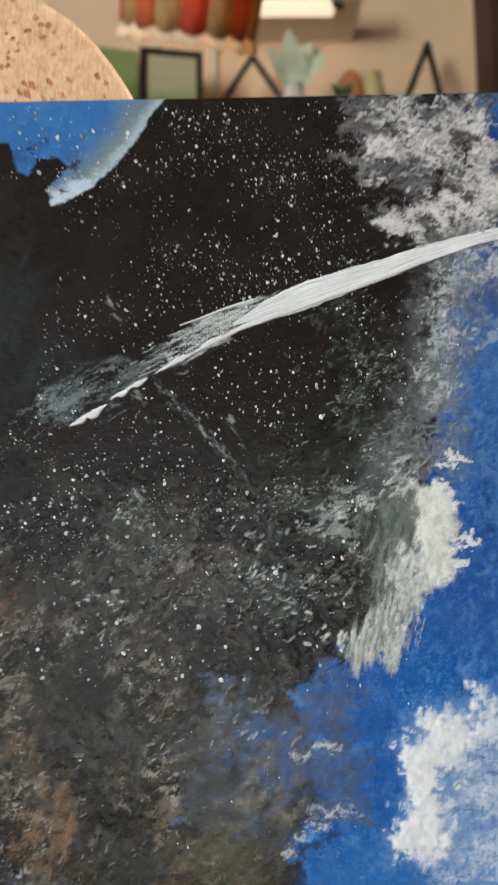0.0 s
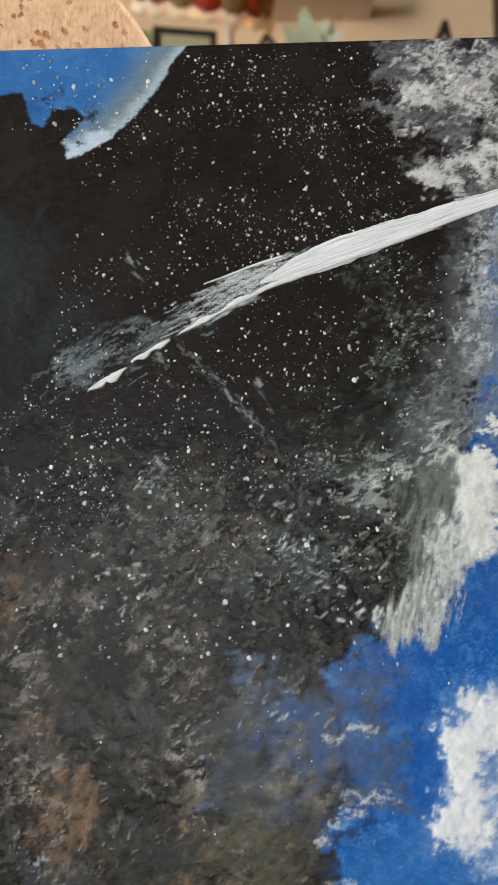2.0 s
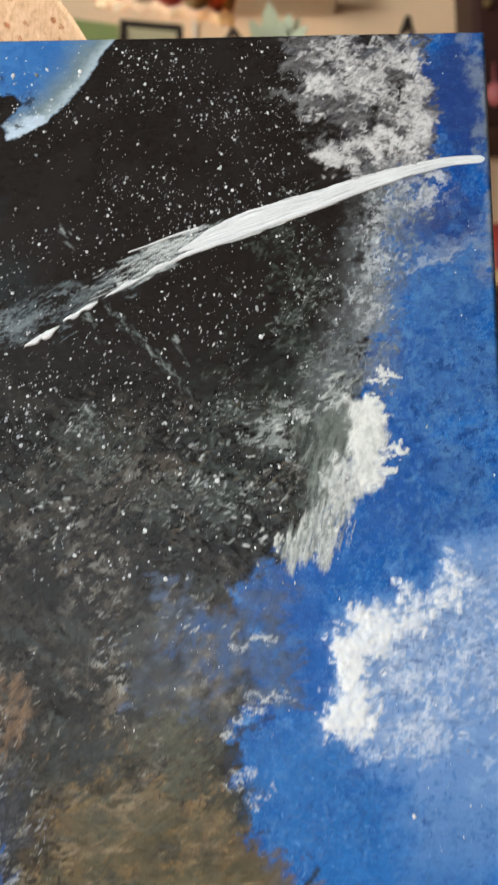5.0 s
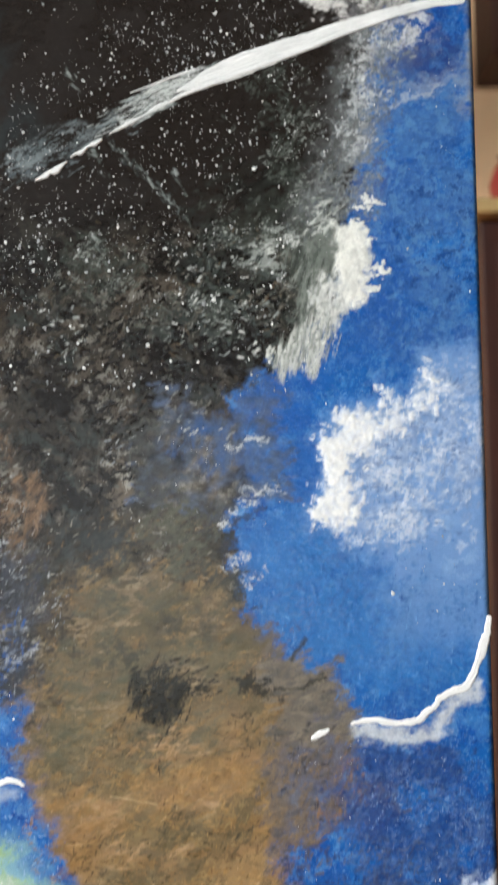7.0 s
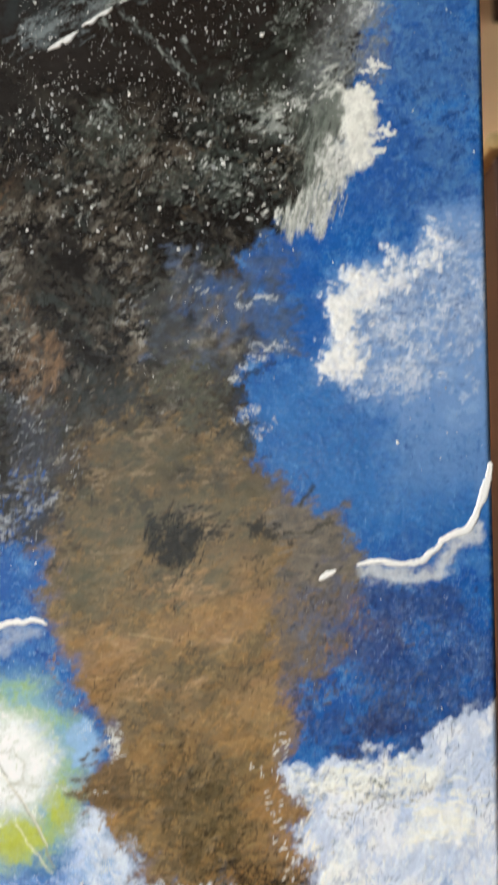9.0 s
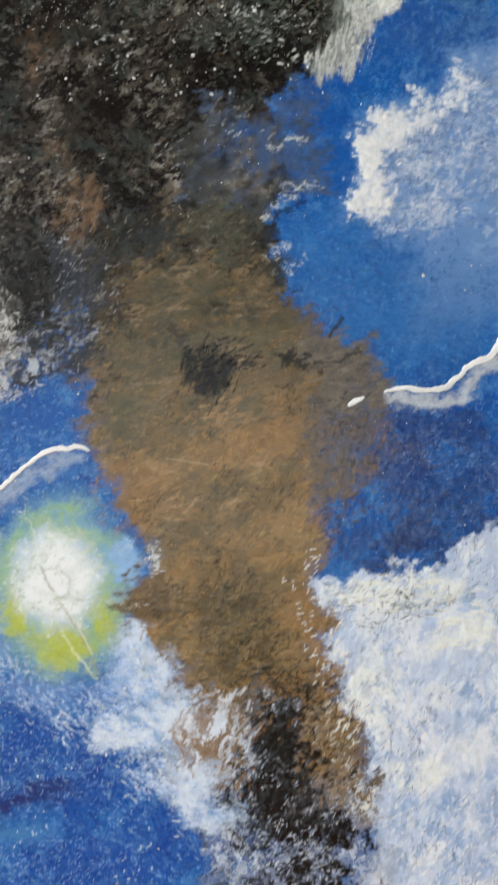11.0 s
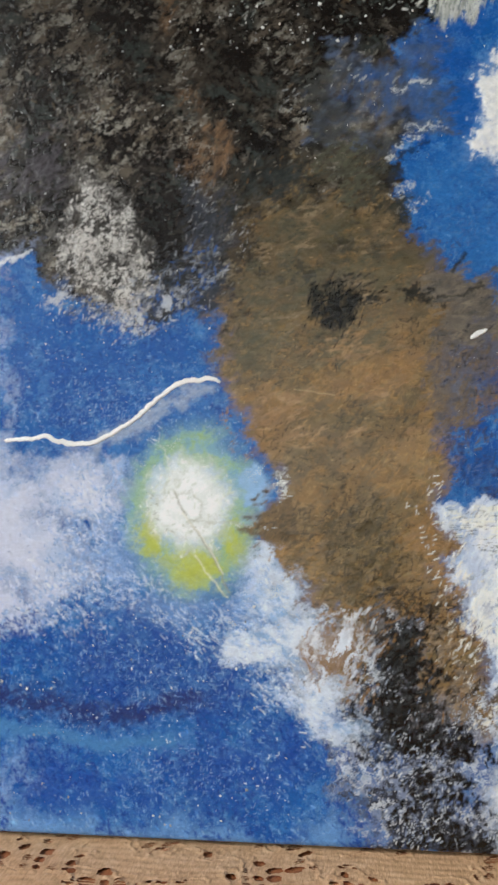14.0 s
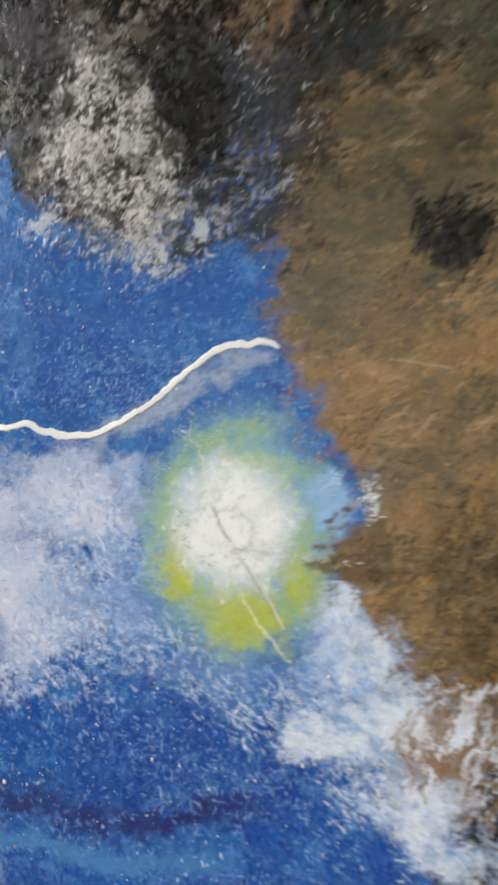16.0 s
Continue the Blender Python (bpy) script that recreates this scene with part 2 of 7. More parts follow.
def thing(name, label, category, at=(0, 0, 0, 0, 0, 0), group=""):
    e = new(name)
    e.empty_display_size = 0.05
    e.matrix_world = pose(*at)
    return tagged(e, label, category, group)


def box(x0, x1, y0, y1, z0, z1, bevel=0.0, segs=2):
    bm = bmesh.new()
    bmesh.ops.create_cube(bm, size=1.0)
    bmesh.ops.scale(bm, vec=(x1 - x0, y1 - y0, z1 - z0), verts=bm.verts)
    bmesh.ops.translate(bm, vec=((x0 + x1) / 2, (y0 + y1) / 2, (z0 + z1) / 2), verts=bm.verts)
    if bevel:
        bmesh.ops.bevel(bm, geom=bm.edges[:], offset=bevel, segments=segs, affect="EDGES", profile=0.5)
    return bm


def joined(*bms):
    out = bmesh.new()
    for b in bms:
        me = bpy.data.meshes.new("tmp")
        b.to_mesh(me)
        b.free()
        out.from_mesh(me)
        bpy.data.meshes.remove(me)
    return out


def lathe(profile, steps=28, centre=(0, 0, 0)):
    """A turned shape from (radius, height) pairs."""
    bm = bmesh.new()
    rings = []
    for r, z in profile:
        rings.append([bm.verts.new((centre[0] + r * math.cos(2 * math.pi * i / steps), centre[1] + r * math.sin(2 * math.pi * i / steps), centre[2] + z)) for i in range(steps)])
    for a, b in zip(rings, rings[1:]):
        for i in range(steps):
            f = bm.faces.new((a[i], a[(i + 1) % steps], b[(i + 1) % steps], b[i]))
            f.smooth = True
    bm.faces.new(rings[0][::-1])
    bm.faces.new(rings[-1])
    return bm


def rod(a, b, r0, r1=None, steps=10):
    """A tapered round bar from a to b."""
    a, b = Vector(a), Vector(b)
    r1 = r0 if r1 is None else r1
    bm = bmesh.new()
    q = (b - a).to_track_quat("Z", "Y")
    ring = lambda c, r: [bm.verts.new(c + q @ Vector((r * math.cos(2 * math.pi * i / steps), r * math.sin(2 * math.pi * i / steps), 0))) for i in range(steps)]
    u, v = ring(a, r0), ring(b, r1)
    for i in range(steps):
        bm.faces.new((u[i], u[(i + 1) % steps], v[(i + 1) % steps], v[i])).smooth = True
    bm.faces.new(u[::-1])
    bm.faces.new(v)
    return bm


def grid_mesh(name, X, Y, Z, keep=None):
    """A quad sheet from 2D arrays; keep masks the faces."""
    r, c = X.shape
    co = np.stack([X, Y, Z], -1).reshape(-1, 3)
    idx = np.arange(r * c).reshape(r, c)
    q = np.stack([idx[:-1, :-1], idx[:-1, 1:], idx[1:, 1:], idx[1:, :-1]], -1).reshape(-1, 4)
    if keep is not None:
        q = q[keep.reshape(-1)]
        used = np.unique(q)
        remap = np.zeros(r * c, dtype=np.int64)
        remap[used] = np.arange(len(used))
        co, q = co[used], remap[q]
    me = bpy.data.meshes.new(name)
    me.vertices.add(len(co))
    me.vertices.foreach_set("co", co.astype(np.float32).ravel())
    me.loops.add(q.size)
    me.loops.foreach_set("vertex_index", q.astype(np.int32).ravel())
    me.polygons.add(len(q))
    me.polygons.foreach_set("loop_start", np.arange(0, q.size, 4, dtype=np.int32))
    me.polygons.foreach_set("use_smooth", np.ones(len(q), dtype=bool))
    me.update(calc_edges=True)
    return me


# ---------------------------------------------------------------- noise fields
TABLE = np.random.RandomState(5).rand(256, 256)
TILE, CELLS = 2048, 64


def fractal_tile(seed, slope):
    """A seamless field of fractal noise, about 0.5 in the middle, with CELLS coarse cells across."""
    f = np.fft.fftfreq(TILE, 1 / TILE)
    r = np.hypot(*np.meshgrid(f[:TILE // 2 + 1], f)) + 1e-6
    amp = np.where(r < CELLS * 0.12, 0, np.maximum(r, CELLS * 0.4) ** -slope)
    ph = np.random.RandomState(seed).rand(*r.shape) * 2 * np.pi
    n = np.fft.irfft2(amp * np.exp(1j * ph), (TILE, TILE))
    return (0.5 + 0.125 * n / n.std()).astype(np.float32)


SMOOTH, ROUGH = fractal_tile(3, 1.95), fractal_tile(4, 1.42)


def fbm(x, y, size, octaves=4, seed=0, angle=0.0, stretch=1.0, gain=0.55):
    """Fractal noise; size in the units of x and y; stretched along angle (degrees)."""
    tile = ROUGH if gain > 0.6 else SMOOTH
    c, s, k = math.cos(radians(angle)), math.sin(radians(angle)), TILE / CELLS / size
    u = (x * (c * k / stretch) + y * (s * k / stretch)) + seed * 211.7
    v = (x * (-s * k) + y * (c * k)) + seed * 97.3
    u, v = np.asarray(u, np.float32), np.asarray(v, np.float32)
    iu, iv = np.floor(u).astype(np.int32), np.floor(v).astype(np.int32)
    fu, fv = u - iu, v - iv
    u0, v0, u1, v1 = iu & (TILE - 1), iv & (TILE - 1), (iu + 1) & (TILE - 1), (iv + 1) & (TILE - 1)
    return (tile[u0, v0] * (1 - fu) + tile[u1, v0] * fu) * (1 - fv) + (tile[u0, v1] * (1 - fu) + tile[u1, v1] * fu) * fv


def sstep(lo, hi, x):
    t = np.clip((x - lo) / (hi - lo), 0, 1)
    return t * t * (3 - 2 * t)


# ---------------------------------------------------------------- the painting
# canvas coordinates in millimetres: a to the right, b up from the bottom edge
STEP = 0.3
LEFT, HIGH = -131.0, 406.4
right_edge = lambda b: 69.6 + 0.0245 * b
side = np.array([3.0, 7.0, 12.0, 17.0])
sa = np.linspace(0, 1, int(209 / STEP) + 1)
sb = np.linspace(0, HIGH, int(HIGH / STEP) + 1)
sa = np.concatenate([np.zeros(4), sa, np.ones(4)])
sb = np.concatenate([np.zeros(4), sb, np.full(4, HIGH)])
fold_a = np.concatenate([side[::-1], np.zeros(len(sa) - 8), side])
fold_b = np.concatenate([side[::-1], np.zeros(len(sb) - 8), side])
S, B = np.meshgrid(sa, sb)
A = LEFT + S * (right_edge(B) - LEFT)
FOLD = np.maximum(fold_a[None, :], fold_b[:, None])

COL = np.zeros(A.shape + (3,), np.float32)
A, B = A.astype(np.float32), B.astype(np.float32)
DRY, THICK, GRAIN, REL = (np.zeros(A.shape, np.float32) for _ in range(4))
# drag of the brush: every edge is pulled about by these offsets
DA = 8.0 * (fbm(A, B, 14, 5, 405) - 0.5) + 6.0 * (fbm(A, B, 4, 5, 401, 0, 1, 0.65) - 0.5) + 3.2 * (fbm(A, B, 1.5, 5, 402, 35, 1.8, 0.65) - 0.5)
DB = 8.0 * (fbm(A, B, 14, 5, 406) - 0.5) + 6.0 * (fbm(A, B, 4, 5, 403, 0, 1, 0.65) - 0.5) + 3.2 * (fbm(A, B, 1.5, 5, 404, 35, 1.8, 0.65) - 0.5)
W = np.s_[:, :]


def area(a0, a1, b0, b1):
    """Work on one stretch of the canvas."""
    global W
    i0, i1 = np.searchsorted(sb, [b0, b1])
    wide = 69.6 - LEFT
    j0, j1 = np.searchsorted(sa, [(a0 - LEFT) / (wide + 10), (a1 - LEFT) / wide])
    W = np.s_[(0 if b0 <= 0 else i0):(len(sb) if b1 >= HIGH else i1), (0 if a0 <= LEFT else j0):(len(sa) if a1 >= 69 else j1)]


def pulled(drag):
    return A[W] + drag * DA[W], B[W] + drag * DB[W]


def lay(mask, paint, amount=1.0, thick=0.0):
    """Brush one paint over the current stretch through a mask."""
    m = np.clip(mask * amount, 0, 1)
    COL[W] += (np.array(lin(*paint), np.float32) - COL[W]) * m[..., None]
    if thick:
        REL[W] = np.maximum(REL[W], thick * m)
        THICK[W] = np.maximum(THICK[W], m * min(1, thick * 3))


def polygon(pts, soft, drag=1.0):
    """A closed shape with soft edges, ragged by the drag of the brush."""
    a, b = pulled(drag)
    inside, d2 = np.zeros(a.shape, bool), np.full(a.shape, 1e9, np.float32)
    for (x0, y0), (x1, y1) in zip(pts, pts[1:] + pts[:1]):
        dx, dy = x1 - x0, y1 - y0
        t = np.clip(((a - x0) * dx + (b - y0) * dy) / (dx * dx + dy * dy + 1e-9), 0, 1)
        d2 = np.minimum(d2, (a - x0 - t * dx) ** 2 + (b - y0 - t * dy) ** 2)
        if dy:
            inside ^= ((y0 > b) != (y1 > b)) & (a < dx * (b - y0) / dy + x0)
    return sstep(-soft, soft, np.sqrt(d2) * np.where(inside, 1, -1))


def line(pts, width, soft, drag=0.3):
    """A brushed line of the given half width."""
    a, b = pulled(drag)
    d2 = np.full(a.shape, 1e9, np.float32)
    for (x0, y0), (x1, y1) in zip(pts, pts[1:]):
        dx, dy = x1 - x0, y1 - y0
        t = np.clip(((a - x0) * dx + (b - y0) * dy) / (dx * dx + dy * dy), 0, 1)
        d2 = np.minimum(d2, (a - x0 - t * dx) ** 2 + (b - y0 - t * dy) ** 2)
    return sstep(-soft, soft, width - np.sqrt(d2))


def dabs(*spots, drag=1.0, hard=0.35):
    """Soft dabs (a, b, radius a, radius b) with broken outlines."""
    a, b = pulled(drag)
    m = np.zeros(a.shape, np.float32)
    w = 1.1 * (fbm(a, b, 9, 5, int(spots[0][0] + spots[0][1]), 0, 1, 0.65) - 0.5)
    for x, y, rx, ry in spots:
        r = np.sqrt(((a - x) / rx) ** 2 + ((b - y) / ry) ** 2)
        m = np.maximum(m, sstep(1.15, hard, r + w))
    return m


def broken(lo, hi, size, seed, angle=0, stretch=1.0, drag=0.5):
    """A scumble: patches where the paint took."""
    a, b = pulled(drag)
    return sstep(lo, hi, fbm(a, b, size, 5, seed, angle, stretch, 0.65))


def hairs(size, seed, width=0.03, angle=30, stretch=2.0, drag=1.0):
    """Fine broken bristle lines."""
    a, b = pulled(drag)
    f = fbm(a, b, size, 5, seed, angle, stretch, 0.65)
    g = fbm(a, b, size * 1.7, 5, seed + 50)
    return sstep(width, 0.0, np.abs(f - 0.5)) * sstep(0.46, 0.58, g)



def strokes(n, where, long, wide, angle, spread, paints=None, alpha=0.8, lift=0.03, jitter=0.18, dry=0.5, seed=0):
    """Single dabs of the brush, laid where the mask allows, in given paints or in the paint already there."""
    rs = np.random.RandomState(900 + seed)
    i0, j0 = W[0].start or 0, W[1].start or 0
    p = where.ravel() / where.sum()
    at = np.searchsorted(np.cumsum(p), rs.rand(n)).clip(0, p.size - 1)
    ci, cj = at // where.shape[1] + i0, at % where.shape[1] + j0
    pots = None if paints is None else [np.array(lin(*c), np.float32) for c in paints]
    ang = np.radians(angle + spread * rs.uniform(-1, 1, n))
    hl, hw = rs.uniform(*long, n) / 2, rs.uniform(*wide, n) / 2
    tint = np.exp(jitter * rs.randn(n))
    bend, row = rs.uniform(-0.5, 0.5, n) / hl, rs.randint(0, 256, n)
    pick = rs.randint(0, 99, n)
    for k in range(n):
        i, j, r = ci[k], cj[k], int((hl[k] + hw[k]) / STEP) + 1
        w = np.s_[max(0, i - r):i + r + 1, max(0, j - r):j + r + 1]
        da, db = A[w] - A[i, j], B[w] - B[i, j]
        c, s = math.cos(ang[k]), math.sin(ang[k])
        u = da * c + db * s
        v = db * c - da * s + bend[k] * hw[k] * u * u / hl[k]
        m = np.clip(2.2 * (1 - np.abs(u) / hl[k]), 0, 1) * np.clip(1.8 * (1 - np.abs(v) / hw[k]), 0, 1)
        br = TABLE[row[k], (np.floor(v / 0.4).astype(int) * 37 + np.floor(u / 1.1 + row[k]).astype(int) * 5) & 255]
        m = m * np.clip(1 + dry * (br * 2.4 - 1.7), 0, 1) * alpha
        col = (COL[i, j].copy() if pots is None else pots[pick[k] % len(pots)]) * tint[k]
        COL[w] += (np.minimum(col, 0.84) - COL[w]) * m[..., None]
        REL[w] = REL[w] * (1 - 0.5 * m) + lift * m * (0.4 + br)


def blurred(x, r):
    """Box blur of a 2D or 3D array over 2r + 1 cells each way."""
    for axis in (0, 1):
        pad = [(r + 1, r) if k == axis else (0, 0) for k in range(x.ndim)]
        c = np.cumsum(np.pad(x, pad, mode="edge"), axis=axis, dtype=np.float64)
        hi, lo = [slice(None)] * x.ndim, [slice(None)] * x.ndim
        hi[axis], lo[axis] = slice(2 * r + 1, None), slice(None, -2 * r - 1)
        x = ((c[tuple(hi)] - c[tuple(lo)]) / (2 * r + 1)).astype(np.float32)
    return x


def rub(mask, size, amount=1.0):
    """Wet paint rubbed together: colours blend over the given distance."""
    r = max(1, int(size / STEP / 2))
    soft = blurred(blurred(COL[W], r), r)
    COL[W] += (soft - COL[W]) * np.clip(mask * amount, 0, 1)[..., None]


# ground of blues
lay(np.ones(A.shape), (18, 88, 166))
lay(broken(0.4, 0.65, 16, 3), (14, 62, 142), 0.7)
lay(broken(0.5, 0.68, 5, 4), (62, 122, 190), 0.55)
lay(broken(0.58, 0.7, 2.5, 5), (100, 150, 205), 0.35)
lay(hairs(5, 501, 0.02), (96, 150, 212), 0.5)
lay(hairs(4, 502, 0.02, -40), (14, 50, 120), 0.6)
lay(hairs(2.5, 503, 0.02, 60), (120, 166, 216), 0.45)
strokes(7000, np.ones(A.shape), (1.5, 4), (0.5, 1.4), 20, 90, ((18, 88, 166), (26, 98, 176), (14, 66, 146), (56, 118, 188), (20, 80, 158)), 0.6, 0.02, 0.1, 0.6, 1)
GRAIN[:] = 0.5
area(30, 80, 150, 407)
lay(dabs((72, 385, 14, 34), (64, 345, 14, 14), (58, 362, 10, 10)), (40, 58, 116), 0.85)
lay(dabs((60, 325, 22, 18), (62, 300, 20, 24), (64, 268, 16, 16)) * broken(0.25, 0.6, 8, 6), (62, 102, 158), 0.85)
lay(dabs((50, 262, 16, 14), (52, 282, 8, 14)), (34, 80, 154), 0.75)
strokes(900, dabs((60, 300, 22, 54), (56, 262, 20, 14), hard=0.1) + 1e-6, (1.5, 4.5), (0.8, 2.2), 60, 60, ((50, 94, 156), (62, 108, 168), (42, 82, 146), (74, 116, 170)), 0.55, 0.04, 0.06, 0.6, 4)
lay(broken(0.56, 0.66, 3, 7) * dabs((60, 300, 24, 60)), (92, 132, 178), 0.45)
lay(broken(0.6, 0.68, 2.5, 8) * dabs((66, 290, 18, 40)), (22, 58, 120), 0.7)
area(0, 80, 150, 262)
lay(dabs((22, 238, 9, 12), (28, 250, 12, 6), (22, 220, 8, 16)), (24, 84, 164), 0.7)
lay(dabs((40, 182, 34, 16), (24, 198, 20, 14), (55, 172, 24, 14)), (40, 106, 178), 0.8)

# night sky and smoke
area(LEFT, 62, 150, 407)
night = polygon([(-140, 415), (56, 415), (57, 391), (58, 378), (55, 366), (50, 356), (46, 344), (44, 330), (42, 316), (40, 300), (36, 286),
                 (29, 268), (17, 252), (2, 246), (8, 232), (10, 216), (2, 206), (6, 195), (8, 178), (-48, 166), (-56, 164), (-79, 158),
                 (-101, 167), (-112, 184), (-140, 188)], 1.8, 1.3)
lay(night, (33, 28, 25))
FULL = np.zeros(A.shape, np.float32)
FULL[W] = night
GRAIN[W] += (0.36 - GRAIN[W]) * night
lay(night * broken(0.46, 0.66, 16, 12), (42, 38, 36), 0.5)
smoke = night * sstep(316, 266, B[W] + 56 * (fbm(A[W], B[W], 24, 5, 611) - 0.5))
lay(smoke, (30, 28, 26), 0.9)
# broad passages, each rubbed in with its own few paints: (a, b, radius a, radius b), strokes, brush angle, paints
for spot, count, slant, pots in (
        ((-100, 232, 34, 30), 420, 30, ((24, 20, 18), (38, 34, 32), (52, 46, 42))),
        ((-64, 262, 14, 16), 170, 55, ((62, 54, 45), (46, 40, 34), (74, 64, 52), (36, 32, 28))),
        ((-38, 274, 20, 16), 220, -40, ((44, 47, 44), (34, 35, 33), (54, 57, 53))),
        ((-8, 274, 26, 18), 330, -35, ((34, 37, 34), (46, 50, 46), (25, 24, 22), (30, 30, 28))),
        ((16, 296, 18, 26), 260, 30, ((38, 40, 36), (50, 53, 48), (28, 27, 25))),
        ((-66, 236, 16, 14), 180, 20, ((60, 54, 47), (44, 39, 34), (74, 67, 58))),
        ((-40, 246, 22, 12), 220, 25, ((28, 25, 22), (40, 37, 33), (52, 48, 42))),
        ((-10, 250, 24, 8), 150, 10, ((20, 17, 15), (28, 25, 23))),
        ((-44, 226, 26, 10), 220, 30, ((40, 38, 34), (54, 51, 46), (30, 27, 24), (62, 56, 48))),
        ((-74, 206, 18, 18), 260, 30, ((26, 22, 20), (38, 34, 32), (48, 43, 40))),
        ((-54, 212, 6, 14), 70, 70, ((96, 74, 54), (80, 62, 47), (66, 57, 49))),
        ((-36, 203, 13, 11), 130, 20, ((38, 40, 40), (48, 50, 49), (32, 33, 33))),
        ((-14, 202, 16, 14), 190, 25, ((62, 58, 47), (72, 66, 54), (52, 50, 43))),
        ((-54, 180, 9, 20), 160, 60, ((46, 48, 54), (60, 62, 68), (34, 36, 40))),
        ((-30, 188, 16, 9), 120, 15, ((64, 58, 46), (54, 49, 40), (74, 66, 50)))):
    strokes(count, night * dabs(spot, hard=0.1, drag=1.8) + 1e-6, (4, 10), (1.4, 3.6), slant, 35, pots, 0.75, 0.02, 0.1, 0.6, int(count + spot[1]))
lay(night * broken(0.54, 0.66, 6, 10, -30, 2.0) * smoke, (18, 15, 14), 0.7)
lay(night * smoke * broken(0.56, 0.68, 5, 14, -25, 2.0), (80, 76, 68), 0.4)
strokes(4200, smoke + 1e-6, (1.2, 5), (0.4, 1.4), 25, 65, None, 0.8, 0.06, 0.5, 0.7, 2)
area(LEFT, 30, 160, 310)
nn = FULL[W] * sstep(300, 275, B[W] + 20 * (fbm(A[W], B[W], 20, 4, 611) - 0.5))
patchy = nn * sstep(0.44, 0.58, fbm(A[W], B[W], 22, 4, 704))
lay(patchy * broken(0.5, 0.64, 7, 705, 35, 1.6), (76, 68, 59), 0.75)
lay(nn * broken(0.55, 0.64, 5, 706, -35, 1.8), (15, 12, 11), 0.85)
lay(patchy * broken(0.56, 0.64, 3.2, 707, 30, 1.8), (106, 97, 85), 0.75, 0.06)
lay(nn * sstep(0.56, 0.44, fbm(A[W], B[W], 22, 4, 704)) * broken(0.56, 0.64, 3.6, 708, -30, 2.0), (66, 74, 71), 0.6, 0.05)
lay(patchy * broken(0.6, 0.66, 2.4, 709, 20, 1.8), (148, 144, 134), 0.8, 0.08)
# crumbs of light and dark paint that gather in drifts
drift = nn * sstep(0.5, 0.62, fbm(A[W], B[W], 10, 4, 701, 30, 1.5)) * sstep(204, 222, B[W]) + 1e-6
strokes(1500, drift + 0.1 * nn, (0.6, 3.6), (0.3, 1.2), 30, 90, ((92, 90, 82), (110, 106, 96), (72, 68, 60), (94, 80, 62), (84, 88, 84)), 0.75, 0.09, 0.12, 0.6, 75)
strokes(560, drift * sstep(0.48, 0.6, fbm(A[W], B[W], 5, 4, 702)), (0.8, 2.4), (0.4, 0.9), 30, 60, ((150, 148, 140), (172, 170, 164), (128, 124, 114)), 0.8, 0.12, 0.08, 0.6, 76)
strokes(2600, nn * sstep(0.56, 0.42, fbm(A[W], B[W], 10, 4, 701, 30, 1.5)) + 1e-6, (1, 4.5), (0.4, 1.8), 30, 90, ((14, 11, 9), (18, 15, 13), (24, 20, 17)), 0.75, 0.05, 0.1, 0.5, 77)
strokes(520, nn * dabs((-72, 210, 22, 26), (-104, 230, 30, 30), hard=0.1) * sstep(0.48, 0.62, fbm(A[W], B[W], 8, 4, 703)) + 1e-6, (0.8, 2.6), (0.35, 0.9), 45, 60, ((104, 98, 92), (84, 72, 62), (130, 124, 118)), 0.7, 0.08, 0.1, 0.6, 78)
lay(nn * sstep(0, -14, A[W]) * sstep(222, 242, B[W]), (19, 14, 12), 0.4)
lay(nn * dabs((-55, 214, 4, 12), (-60, 230, 7, 5), (-69, 262, 5, 10)) * broken(0.42, 0.6, 4, 615, 60, 2), (112, 86, 62), 0.6)
strokes(260, nn * dabs((-60, 200, 8, 12), (-57, 180, 10, 14), (-70, 176, 10, 10), hard=0.1) + 1e-6, (0.8, 3.0), (0.3, 0.9), 40, 60, ((112, 114, 122), (86, 90, 100), (142, 142, 146), (60, 64, 74)), 0.75, 0.09, 0.1, 0.6, 79)
lay(dabs((-66, 163, 18, 4), (-90, 160, 12, 4), (-104, 172, 7, 6)) * broken(0.42, 0.56, 3, 144), (52, 80, 130), 0.7)
# flecks near the veil and small bright clots
area(-90, 45, 250, 380)
nn = FULL[W]
fleck = nn * dabs((22, 316, 16, 34), (10, 290, 18, 16), (34, 340, 10, 14), (-4, 268, 18, 12), (-34, 284, 16, 10), hard=0.1)
strokes(1500, fleck * sstep(0.4, 0.58, fbm(A[W], B[W], 9, 4, 621)) + 1e-6, (1.2, 4.2), (0.5, 1.4), 25, 70, ((52, 56, 51), (66, 72, 66), (38, 40, 36), (80, 85, 79)), 0.65, 0.04, 0.15, 0.8, 7)
strokes(1000, fleck * sstep(0.48, 0.62, fbm(A[W], B[W], 6, 4, 622)) + 1e-6, (0.7, 2.2), (0.3, 0.8), 20, 60, ((104, 108, 102), (84, 90, 84), (134, 138, 132), (160, 164, 158)), 0.7, 0.08, 0.1, 0.9, 8)
lay(nn * dabs((-62, 325, 16, 12), (-72, 345, 14, 26), (-50, 318, 12, 6)) * broken(0.3, 0.66, 9, 17, 70, 2), (46, 52, 54), 0.6)
strokes(90, nn * dabs((3, 268, 16, 8), (8, 258, 12, 6), (12, 284, 10, 7), (-6, 280, 8, 6), (-40, 262, 14, 8), hard=0.1) + 1e-6, (1.0, 3.2), (0.5, 1.3), 25, 50, ((190, 192, 186), (208, 208, 202), (160, 164, 160), (128, 134, 130)), 0.85, 0.12, 0.06, 0.7, 71)
